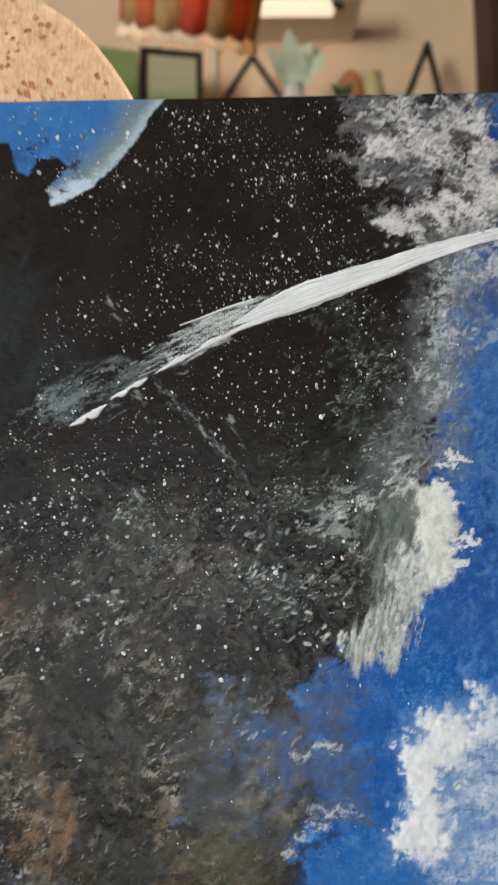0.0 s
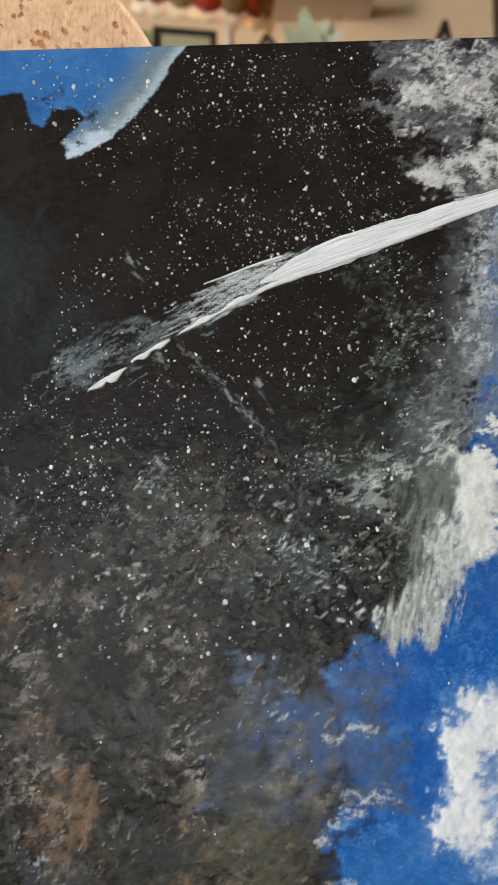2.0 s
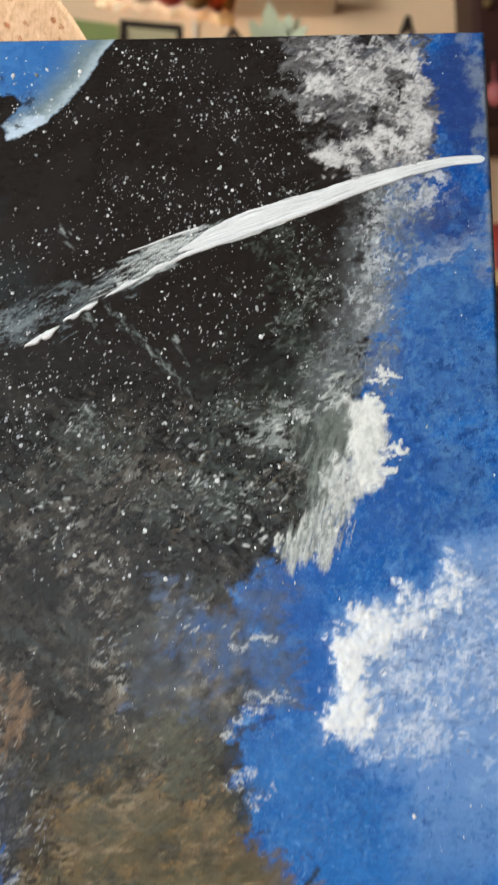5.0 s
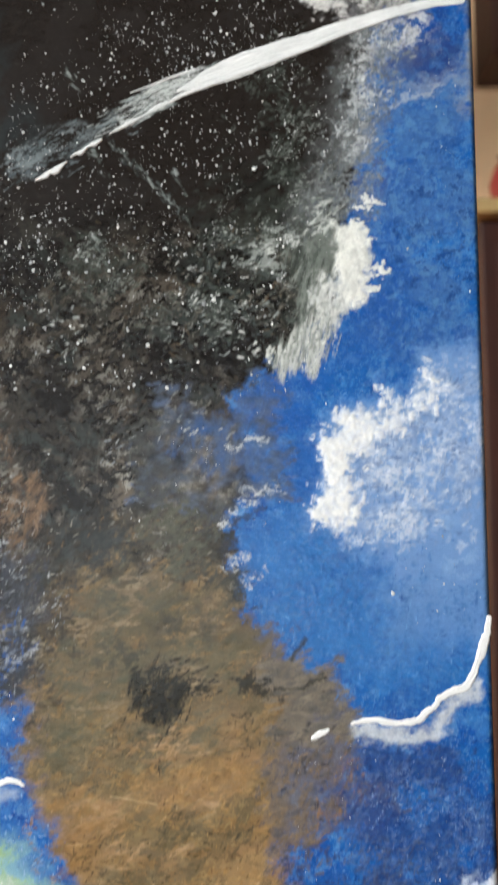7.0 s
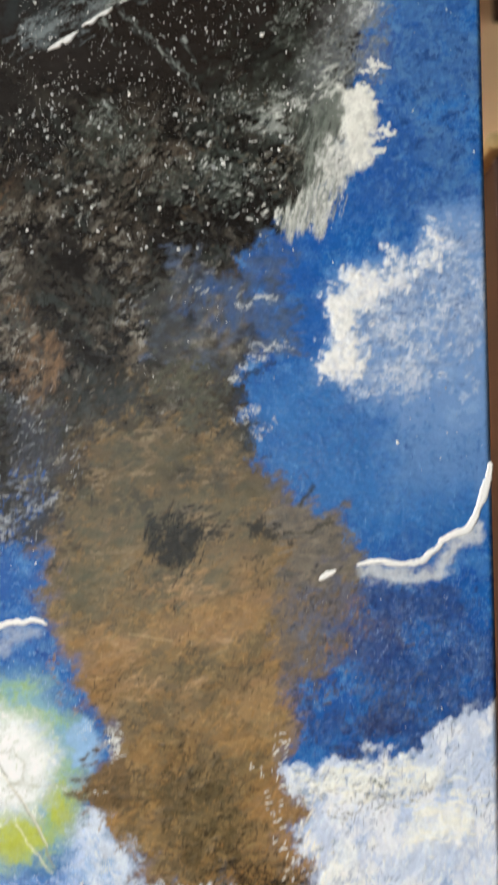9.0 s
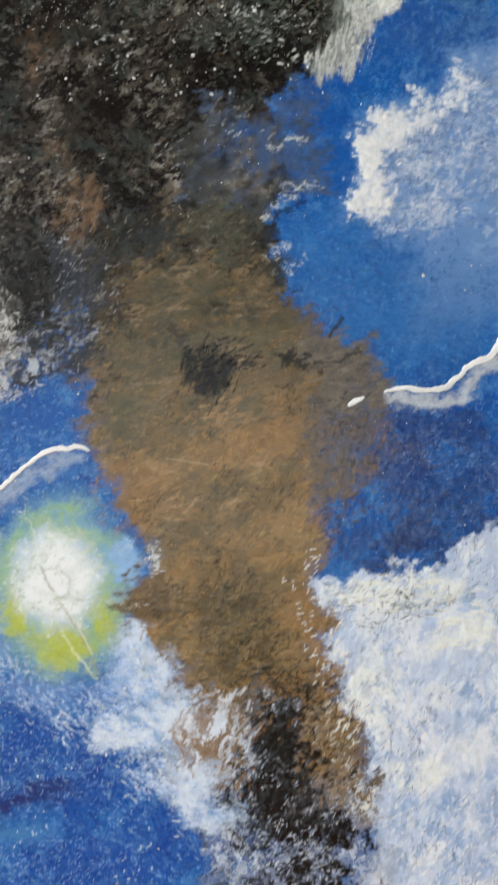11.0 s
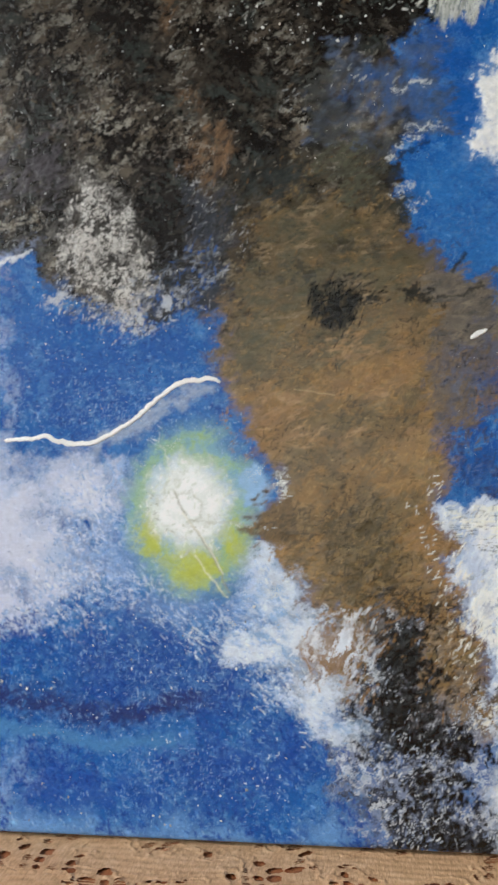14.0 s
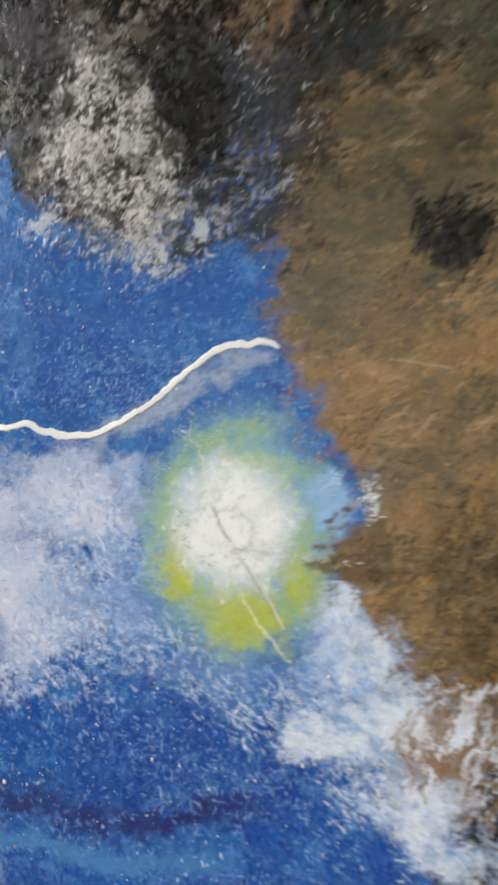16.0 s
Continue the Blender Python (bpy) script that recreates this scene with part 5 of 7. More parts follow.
# mist right of the sun
area(-60, 2, 20, 90)
light = dabs((-38, 82, 7, 8), (-36, 74, 14, 9), (-30, 60, 14, 12), (-42, 56, 10, 8), (-22, 44, 12, 9), (-14, 34, 9, 6), drag=1.5)
lay(light, (156, 188, 230), 0.8)
lay(light * broken(0.3, 0.52, 5, 157, -30, 1.6), (212, 222, 237), 0.88, 0.08)
strokes(800, light + 1e-6, (1.2, 3.6), (0.6, 1.6), -30, 50, None, 0.75, 0.07, 0.06, 0.6, 46)
strokes(300, light + 1e-6, (1, 3), (0.4, 1.0), -30, 40, ((228, 234, 240), (206, 220, 238), (130, 170, 222)), 0.7, 0.1, 0.04, 0.7, 47)
lay(dabs((-17, 57, 10, 8), drag=0.8), (130, 104, 74), 0.85)
lay(dabs((-14, 58, 7, 7), (-27, 58, 2, 6), (-22, 50, 4, 3)) * broken(0.46, 0.54, 2.6, 159, 70, 2.8), (214, 223, 237), 0.92, 0.16)

for k in range(5):
    turn_ = [(-14 + (7 + k) * math.cos(radians(a_)), 57 + (8 + 1.2 * k) * math.sin(radians(a_))) for a_ in range(70, 250, 20)]
    lay(line(turn_, 0.45, 0.5, 0.6) * broken(0.4, 0.56, 3, 711 + k), ((132, 100, 64), (226, 230, 236), (118, 90, 58), (214, 220, 230), (138, 106, 70))[k], 0.85, 0.1)
strokes(260, dabs((-46, 66, 12, 8), (-54, 60, 10, 6), (-34, 44, 10, 8), (-24, 34, 8, 6), hard=0.05) + 1e-6, (1, 3.2), (0.4, 1.0), -35, 30, ((206, 220, 238), (150, 182, 226), (224, 231, 240)), 0.75, 0.09, 0.05, 0.7, 78)

# sun
area(-100, -24, 54, 132)
lay(dabs((-66, 69, 18, 8), (-82, 86, 10, 16), (-48, 68, 10, 9), (-44, 80, 6, 8), hard=0.05), (124, 158, 214), 0.55)
strokes(260, dabs((-66, 69, 18, 8), (-82, 86, 10, 16), (-48, 68, 10, 9), hard=0.05) + 1e-6, (1.2, 3.6), (0.4, 1.1), -35, 50, ((150, 180, 224), (104, 146, 208), (186, 204, 232)), 0.65, 0.08, 0.06, 0.7, 92)
halo = sstep(1.2, 0.72, np.sqrt(((A[W] + 0.8 * DA[W] + 60) / 20) ** 2 + ((B[W] + 0.8 * DB[W] - 99) / 26) ** 2))
lay(halo, (132, 176, 190), 0.85)
lay(halo * broken(0.36, 0.6, 4, 161), (142, 176, 112), 0.75)
lay(halo * dabs((-60, 80, 14, 9), (-46, 88, 7, 9), (-73, 90, 5, 8), hard=0.3), (182, 190, 66), 0.85)
lay(halo * dabs((-57, 121, 4, 3), hard=0.1), (150, 180, 96), 0.5)
strokes(520, halo + 1e-6, (1.2, 3), (0.6, 1.4), 30, 90, None, 0.6, 0.04, 0.1, 0.7, 48)
core = sstep(1.36, 0.5, np.sqrt(((A[W] + 0.7 * DA[W] + 60.5) / 12.5) ** 2 + ((B[W] + 0.7 * DB[W] - 101) / 13.5) ** 2))
lay(core, (236, 240, 240), 1.0, 0.12)
lay(core * broken(0.5, 0.66, 4, 172), (214, 222, 218), 0.6)
strokes(130, core * sstep(0.95, 0.5, core) + 0.3 * core + 1e-6, (1.2, 3.5), (0.5, 1.3), 60, 60, ((232, 236, 230), (206, 214, 200), (240, 242, 240), (190, 200, 186)), 0.7, 0.12, 0.03, 0.7, 79)
GRAIN[W] += (0.18 - GRAIN[W]) * np.maximum(halo * 0.6, core)
lay(line([(-72, 124), (-69, 117), (-66, 110), (-63, 101)], 0.2, 0.35, 0.4) * broken(0.4, 0.6, 2, 731), (206, 212, 210), 0.7, 0.12)
lay(line([(-65.5, 105), (-62.5, 99), (-58, 92), (-54.5, 86), (-51.5, 80), (-48.5, 74)], 0.32, 0.4, 0.16) * broken(0.2, 0.5, 3, 771), (138, 140, 122), 0.8, -0.16)
lay(line([(-63, 98.5), (-57, 91), (-53.5, 85), (-50.5, 79.5)], 0.22, 0.35, 0.08), (228, 228, 214), 0.8, 0.16)
lay(line([(-59, 85), (-56.5, 81), (-52.5, 76.5), (-49.5, 73)], 0.26, 0.4, 0.16) * broken(0.2, 0.5, 3, 771), (226, 228, 196), 0.8, 0.16)
for reach in (5, 7.6, 9.6):
    ring = [(-61.5 + reach * math.cos(radians(a_)), 100.5 + 1.02 * reach * math.sin(radians(a_))) for a_ in range(int(150 - 9 * reach), int(330 + 4 * reach), 18)]
    lay(line(ring, 0.3, 0.5, 0.7) * broken(0.42, 0.58, 3, 740 + int(reach)), (196, 202, 190), 0.75, 0.14)
strokes(34, core * dabs((-71, 100, 3, 12), (-64, 94, 8, 2.5), (-52, 96.5, 8, 1.2), hard=0.1) + 1e-6, (0.5, 1.8), (0.25, 0.5), 0, 60, ((112, 118, 104), (132, 138, 122), (146, 150, 130)), 0.75, -0.1, 0.05, 0.6, 105)
lay(line([(-64, 104), (-60, 105.5), (-57, 103), (-57, 98), (-61, 96)], 0.25, 0.4, 0.4) + line([(-60, 97), (-50, 95), (-42, 94)], 0.25, 0.4, 0.3), (176, 180, 166), 0.55, 0.1)
lay(polygon([(-42, 114), (-38, 110), (-35, 106), (-39, 99), (-44, 100), (-46, 110)], 1.2, 0.6), (142, 182, 226), 0.85)
lay(dabs((-32, 107, 3, 4)) * broken(0.46, 0.54, 1.8, 169), (206, 210, 206), 0.85, 0.15)
lay(polygon([(-46, 93), (-40, 95), (-36, 100), (-28, 104), (-28, 90), (-36, 88)], 0.8, 0.5) * broken(0.2, 0.45, 4, 171), (92, 76, 54), 0.85)
strokes(60, dabs((-37, 96, 7, 6), (-31, 97, 4, 6), hard=0.1) + 1e-6, (1.5, 4), (0.5, 1.4), 35, 40, ((84, 70, 48), (66, 55, 38), (108, 86, 56)), 0.75, 0.05, 0.08, 0.6, 90)
strokes(40, line([(-51, 130), (-48, 121)], 1.2, 1.5) + line([(-40, 92), (-34, 84), (-26, 77)], 1.5, 2) + 1e-6, (1.2, 3.6), (0.5, 1.3), 40, 60, ((126, 98, 62), (106, 84, 54), (140, 110, 70)), 0.75, 0.05, 0.08, 0.7, 91)

area(-40, 60, 160, 330)
drag = polygon([(19, 253), (26, 253.5), (33, 253), (36, 259), (36, 270), (30, 278), (26, 268), (22, 260)], 1.6, 1.0)
strokes(120, drag + 1e-6, (4, 9), (0.5, 1.4), 76, 7, ((184, 187, 182), (160, 164, 158), (206, 208, 203), (118, 124, 118)), 0.65, 0.08, 0.05, 0.8, 106)
strokes(60, dabs((33, 272, 5, 9), hard=0.1) + 1e-6, (1.5, 5), (0.8, 2.2), 60, 40, ((216, 216, 210), (200, 202, 198), (176, 178, 174)), 0.8, 0.12, 0.05, 0.7, 107)
lay(line([(29, 204), (33.5, 197), (35, 190), (33.5, 183), (30, 178)], 0.35, 0.6, 0.7) * broken(0.38, 0.58, 3, 751), (58, 88, 142), 0.6, 0.08)
strokes(60, dabs((25, 184, 7, 9), hard=0.1) + 1e-6, (1, 3.5), (0.35, 0.9), 50, 60, ((62, 96, 152), (74, 110, 168)), 0.5, 0.06, 0.06, 0.6, 108)
strokes(70, line([(-30, 322), (-22, 312), (-15, 304), (-9, 297)], 1.0, 1.4) + 1e-6, (0.8, 2.6), (0.3, 0.8), -50, 16, ((96, 104, 102), (124, 130, 126), (76, 84, 84)), 0.65, 0.07, 0.06, 0.8, 109)

# pale flecks that caught on the weave of the lower blues
area(-124, -24, 0, 150)
deep = np.clip((COL[W][..., 2] - COL[W][..., 0]) * 4, 0, 1)
strokes(1500, deep * dabs((-72, 48, 44, 20), (-84, 130, 34, 14), (-48, 122, 10, 10), (-60, 20, 30, 14), hard=0.1) + 1e-6, (0.7, 2.2), (0.22, 0.5), 40, 60, ((112, 152, 212), (134, 168, 220), (90, 134, 202), (160, 188, 226)), 0.6, 0.08, 0.05, 0.7, 111)
strokes(120, dabs((-60, 61, 9, 3.5), (-68, 66, 9, 3), (-52, 66, 6, 5), (-72, 121, 3, 4), hard=0.1) + 1e-6, (1.2, 3.6), (0.25, 0.6), -35, 18, ((206, 220, 236), (186, 206, 232)), 0.75, 0.12, 0.04, 0.7, 112)
strokes(24, deep * dabs((-72, 30, 14, 10), (-40, 26, 10, 14), (-84, 36, 8, 8), hard=0.05) + 1e-6, (0.6, 1.1), (0.4, 0.6), 0, 90, ((214, 226, 238),), 0.9, 0.14, 0.02, 0.1, 113)
strokes(60, dabs((-27, 94, 7, 8), (-18, 100, 7, 6), (-20, 86, 8, 6), hard=0.1) + 1e-6, (1.5, 4.5), (0.6, 1.6), 30, 50, ((72, 62, 44), (58, 52, 40), (88, 74, 52)), 0.65, 0.06, 0.08, 0.7, 114)
strokes(26, line([(-46, 94.5), (-39, 94), (-33, 93)], 0.4, 0.6, 0.1) + dabs((-31, 105, 2.5, 4)) + 1e-6, (0.8, 2.2), (0.25, 0.5), 0, 40, ((224, 228, 224), (208, 214, 214)), 0.85, 0.16, 0.04, 0.5, 115)

# column's edge by the bright cloud: glints of wet ridges painted in white, greyer brown low down, dark threads in the
# white
area(-4, 72, 18, 128)
strokes(90, dabs((12, 92, 5, 7), (15, 80, 3.5, 7), (17, 72, 4, 6), hard=0.1) + 1e-6, (2, 5.5), (0.8, 2.0), 35, 40, ((146, 112, 72), (132, 104, 70), (118, 98, 72)), 0.75, 0.08, 0.08, 0.7, 116)
strokes(110, dabs((14, 60, 7, 7), (20, 46, 6, 8), (22, 40, 5, 5), hard=0.1) + 1e-6, (1.5, 4.5), (0.6, 1.8), 40, 50, ((130, 112, 92), (116, 102, 86), (142, 122, 98), (100, 90, 78)), 0.8, 0.08, 0.08, 0.7, 117)
strokes(64, dabs((12, 93, 4, 6), (14, 78, 3, 6), (9, 99, 3, 2), (14, 106, 3, 5), (22, 56, 4, 5), (27, 44, 2, 4), hard=0.1) + 1e-6, (0.8, 2.6), (0.3, 0.7), 45, 40, ((228, 230, 226), (212, 218, 222), (236, 234, 222)), 0.9, 0.2, 0.03, 0.4, 118)
strokes(60, dabs((6, 72, 7, 6), (12, 64, 6, 5), hard=0.1) + 1e-6, (1.2, 4), (0.4, 1.1), -40, 35, ((36, 30, 22), (48, 40, 30)), 0.8, 0.06, 0.08, 0.6, 119)
strokes(110, dabs((39, 108, 8, 4), (32, 103, 6, 2.5), hard=0.1) + 1e-6, (1.5, 4.5), (0.6, 1.6), 20, 60, ((38, 56, 104), (48, 66, 112), (30, 44, 88), (62, 76, 110)), 0.8, 0.05, 0.08, 0.7, 120)
strokes(160, dabs((44, 118, 14, 10), hard=0.1) + 1e-6, (1.2, 4), (0.4, 1.2), 40, 60, ((58, 70, 100), (76, 86, 112), (46, 56, 86)), 0.55, 0.06, 0.08, 0.7, 121)
strokes(110, dabs((27, 93, 9, 4), (40, 92, 8, 4), (30, 87, 6, 3), hard=0.1) + 1e-6, (0.7, 2.8), (0.2, 0.42), 5, 14, ((74, 82, 82), (96, 104, 106), (58, 64, 58)), 0.75, 0.0, 0.05, 0.5, 122)
lay(dabs((40, 95.4, 2.6, 0.9)) * broken(0.3, 0.5, 2, 761), (72, 80, 64), 0.8, 0.1)
lay(line([(20, 77), (24, 79), (27, 80.5), (26, 75), (24.5, 70), (22, 67)], 0.2, 0.35, 0.5) * broken(0.36, 0.55, 2, 763), (110, 120, 132), 0.7)
strokes(50, dabs((36, 64, 5, 7), (44, 60, 4, 5), hard=0.1) + 1e-6, (1.5, 4.5), (0.35, 0.9), -60, 25, ((126, 156, 206), (150, 176, 216)), 0.7, 0.06, 0.05, 0.7, 123)

# soft smears that fall from the two bolts, and the dry tail of the great stroke
area(15, 80, 138, 175)
DRY[W] = np.maximum(DRY[W], 0.25 * line([(38, 151), (48, 151), (57, 153)], 2.6, 2.4))
lay(line([(38, 152), (50, 151.6), (57, 154), (62, 158.5), (70, 164)], 1.5, 1.9, 0.8), (202, 206, 206), 0.85)
DRY[W] = np.maximum(DRY[W], 0.3 * line([(28, 147), (22, 145)], 4, 3))
area(-100, -48, 110, 145)
lay(line([(-92, 118), (-80, 124), (-68, 133), (-56, 136)], 1.6, 2.2, 0.9), (158, 174, 198), 0.85)
area(-70, 5, 300, 352)
tail = polygon([(-6, 345), (-11, 335), (-28, 326.5), (-42, 319), (-48, 321), (-36, 331), (-22, 339)], 2.2, 0.8)
DRY[W] = np.maximum(DRY[W], 0.46 * tail * sstep(-50, -20, A[W]))
band = polygon([(-2, 346.5), (-3, 338), (-20, 330), (-38, 319.5), (-36, 330), (-22, 338)], 0.8, 0.5)
strokes(260, band * sstep(-46, -6, A[W]) + 1e-6, (1.5, 9), (0.3, 0.9), 25, 9, ((190, 194, 190), (206, 208, 204), (150, 158, 156)), 0.75, 0.1, 0.06, 1.0, 49)
strokes(70, polygon([(-18, 336), (-22, 328), (-46, 315), (-60, 308), (-58, 318), (-40, 328)], 1.5, 1.0) + 1e-6, (2, 6), (0.6, 1.6), 28, 12, ((84, 94, 96), (110, 120, 122), (66, 74, 78)), 0.6, 0.04, 0.1, 1.0, 50)
strokes(46, line([(-44, 316), (-56, 316), (-64, 312)], 3.0, 4.0) + 1e-6, (2, 5), (0.5, 1.2), 20, 25, ((120, 130, 134), (92, 102, 108)), 0.6, 0.05, 0.1, 1.0, 51)
lay(polygon([(-30, 326), (-60, 309), (-62, 320), (-44, 326)], 3, 1.2) * broken(0.46, 0.62, 2.4, 184, 30, 4), (126, 134, 136), 0.7)
area(-80, 60, 46, 132)
DRY[W] = np.maximum(DRY[W], 0.5 * dabs((-66, 118, 7, 3), (-41, 110, 5, 6), (-76, 113, 2.5, 5), (-33, 76, 6, 7), (-28, 70, 5, 5), (-47, 64, 4, 7), (-72, 98, 2.5, 6), hard=0.1))
DRY[W] = np.maximum(DRY[W], 0.3 * dabs((-60, 124, 16, 9), (-42, 112, 8, 12), (-76, 112, 5, 10), (-36, 70, 12, 8), (-32, 58, 10, 10), (36, 96, 16, 5)))

W = np.s_[:, :]
# stronger light on the lower canvas, put into the pigment as a smooth gain
COL *= (1 + 0.16 * sstep(178, 130, B) * sstep(0.5, 0.2, COL.max(-1)))[..., None]
COL[..., 2] -= 0.12 * np.clip(COL[..., 2] - COL[..., 1], 0, 1)
for axis in (0, 1):
    REL = 0.5 * REL + 0.25 * (np.roll(REL, 1, axis) + np.roll(REL, -1, axis))
REL = 0.95 * REL * (0.55 + 0.9 * fbm(A, B, 1.6, 3, 200)) + (0.1 * (fbm(A, B, 2.4, 3, 201, 35, 2.0) - 0.5) + 0.09 * (fbm(A, B, 1.3, 3, 202, -40, 1.6) - 0.5)) * (0.4 + GRAIN) * (1 + 1.4 * sstep(130, 80, B))
edge_d = np.minimum(np.minimum(A - LEFT, right_edge(B) - A), np.minimum(B, HIGH - B))
round_r = 2.0
dropped = round_r - np.sqrt(np.clip(round_r ** 2 - np.clip(round_r - edge_d, 0, round_r) ** 2, 0, None))
Zc = np.where(FOLD > 0, -FOLD, -dropped) + REL * (FOLD == 0)

ORIGIN = Matrix(((0.99962, 0.00301, -0.02740, 0.00572), (-0.02756, 0.10926, -0.99363, 0.20750), (0.0, 0.99401, 0.10930, 0.45366), (0, 0, 0, 1)))
painting = new("painting")
painting.matrix_world = ORIGIN
tagged(painting, "tall unframed acrylic painting of stars, smoke and sun on canvas", "painting")

me = grid_mesh("canvas", A / 1000, B / 1000, Zc / 1000)
canvas = new("canvas", me)
canvas.parent = painting
me.materials.append(PAINT)
at1 = me.color_attributes.new("pigment", "FLOAT_COLOR", "POINT")
at1.data.foreach_set("color", np.concatenate([COL.reshape(-1, 3), np.ones((A.size, 1))], 1).astype(np.float32).ravel())
at2 = me.color_attributes.new("cover", "FLOAT_COLOR", "POINT")
at2.data.foreach_set("color", np.stack([DRY, THICK, GRAIN, np.ones(A.shape)], -1).reshape(-1).astype(np.float32))
canvas["label"] = "primed cotton canvas painted in blue, black, brown and white"

for x0, x1, y0, y1 in ((-0.130, -0.089, 0.001, 0.405), (0.032, 0.0685, 0.001, 0.405), (-0.089, 0.032, 0.001, 0.037), (-0.089, 0.032, 0.369, 0.405)):
    part("stretcher_bar", box(x0, x1, y0, y1, -0.0168, -0.0028, 0.001), LIGHTWOOD, painting, "pine stretcher bar behind the canvas")


def spline(pts, n):
    """Smooth points through the control points (Catmull-Rom)."""
    p = np.array([pts[0]] + list(pts) + [pts[-1]], float)
    out = []
    for i in range(len(pts) - 1):
        t = np.linspace(0, 1, n, endpoint=False)[:, None]
        a, b, c, d = p[i:i + 4]
        out.append(0.5 * (2 * b + (c - a) * t + (2 * a - 5 * b + 4 * c - d) * t ** 2 + (3 * b - a - 3 * c + d) * t ** 3))
    return np.concatenate(out + [p[-2:-1]])


def brush_stroke(name, pts, height, label, across=15, seed=0, wobble=0.25, paint=None):
    """A raised ribbon of paint along (a, b, width) points."""
    q = spline(pts, 22)
    n = len(q)
    tan = np.gradient(q[:, :2], axis=0)
    tan /= np.linalg.norm(tan, axis=1)[:, None] + 1e-9
    nor = np.stack([-tan[:, 1], tan[:, 0]], 1)
    if paint is not None:
        q[:, :2] += nor * (1.4 * (fbm(q[:, 0], q[:, 1], 5.0, 4, seed, 0, 1, 0.65) - 0.5))[:, None]
    arc = np.concatenate([[0], np.cumsum(np.linalg.norm(np.diff(q[:, :2], axis=0), axis=1))])
    end = np.sqrt(np.clip(np.minimum(arc, arc[-1] - arc) / np.maximum(q[:, 2] * 0.5, 0.3), 0.02, 1))
    v = np.linspace(-1, 1, across)
    wob = lambda s: 1 + wobble * (1.2 * (fbm(arc, arc * 0 + s, 9, 3, seed + s) - 0.5) + 0.8 * (fbm(arc, arc * 0 + s, 2.2, 3, seed + s) - 0.5))
    half = np.where(v[None, :] > 0, wob(3)[:, None], wob(8)[:, None]) * (q[:, 2] * 0.5 * end)[:, None]
    X = q[:, :1] + nor[:, :1] * v[None, :] * half
    Y = q[:, 1:2] + nor[:, 1:2] * v[None, :] * half
    ridge = 0.55 + 0.6 * fbm(arc[:, None] + 0 * v[None, :], v[None, :] * 5 + 0 * arc[:, None], 1.0, 3, seed + 4, 0, 6.0)
    Z = np.sqrt(np.clip(1 - v[None, :] ** 4, 0, 1)) * height * ridge * end[:, None] + 0.02
    Z[:, 0] = Z[:, -1] = -0.1
    me = grid_mesh(name, X / 1000, Y / 1000, Z / 1000)
    me.materials.append(paint or IMPASTO)
    uv = me.uv_layers.new(name="UVMap")
    li = np.zeros(len(me.loops), dtype=np.int32)
    me.loops.foreach_get("vertex_index", li)
    flat = np.stack([np.repeat(arc / 20, across), np.tile((v + 1) / 2, n)], 1)
    uv.data.foreach_set("uv", flat[li].astype(np.float32).ravel())
    ob = new(name, me)
    ob.parent = painting
    ob["label"] = label
    return ob


brush_stroke("comet_stroke", [(76.5, 364.5, 2.4), (68, 364, 2.9), (60, 362.5, 3.4), (50, 360, 4.0), (39, 356.4, 4.8), (30, 353, 5.8), (20, 349.6, 6.8), (10, 346, 7.6), (4, 343.7, 7.4), (0, 342.2, 6.2), (-4, 340.6, 4.2), (-8, 338.8, 2.0), (-11, 337.4, 0.8)],
             0.16, "broad sweeping stroke of thick off-white paint", 31, 11, 0.22)
brush_stroke("stroke_ridge", [(56, 360.2, 0.7), (50, 358.2, 1.2), (39, 354.3, 1.4), (21, 347.4, 1.6), (6, 342.0, 1.8), (-3, 338.6, 1.5), (-8, 336.6, 1.0)], 0.3, "", 9, 20, 0.5)
brush_stroke("stroke_ridge", [(-4, 338.4, 1.1), (-9, 336.4, 1.7), (-13, 334.2, 1.1), (-17, 332.4, 1.8), (-21, 329.8, 0.7), (-24.5, 328.2, 1.9), (-28, 326, 1.0), (-31, 324.4, 0.4)], 0.25, "", 9, 21, 0.9)
brush_stroke("stroke_ridge", [(-33, 323, 0.5), (-35.4, 321.5, 1.5), (-37.4, 320.6, 0.9), (-39.6, 318.9, 2.1), (-41, 318.4, 1.2), (-42.6, 317.2, 0.5)], 0.3, "", 9, 22, 0.9)
brush_stroke("stroke_ridge", [(-43.4, 316, 0.4), (-45, 314.9, 1.3), (-47, 313.2, 2.5), (-48.6, 312.9, 1.5), (-50, 311.7, 1.9), (-53, 310.2, 0.4)], 0.3, "", 9, 23, 0.9)
brush_stroke("stroke_ridge", [(-5, 344.6, 0.8), (-12, 342.4, 0.8), (-19, 339.6, 0.7), (-25, 337.4, 0.5)], 0.25, "", 7, 24, 0.5)
brush_stroke("lightning_stroke", [(25, 150, 1.0), (27.5, 151.5, 1.9), (30, 152.8, 0.9)], 0.28, "short dash of white paint", 9, 31, 0.4, BOLT)
brush_stroke("lightning_stroke", [(35.5, 153.9, 0.8), (41, 154.9, 1.8), (47, 154.3, 2.0), (53, 154.5, 2.1), (57, 157.4, 2.0), (59.5, 160.2, 2.1), (67, 164.2, 2.3), (70, 169, 2.4), (71.8, 176, 2.2), (73.6, 182, 1.4)],
             0.22, "jagged white lightning bolt of thick paint", 11, 32, 0.85, BOLT)
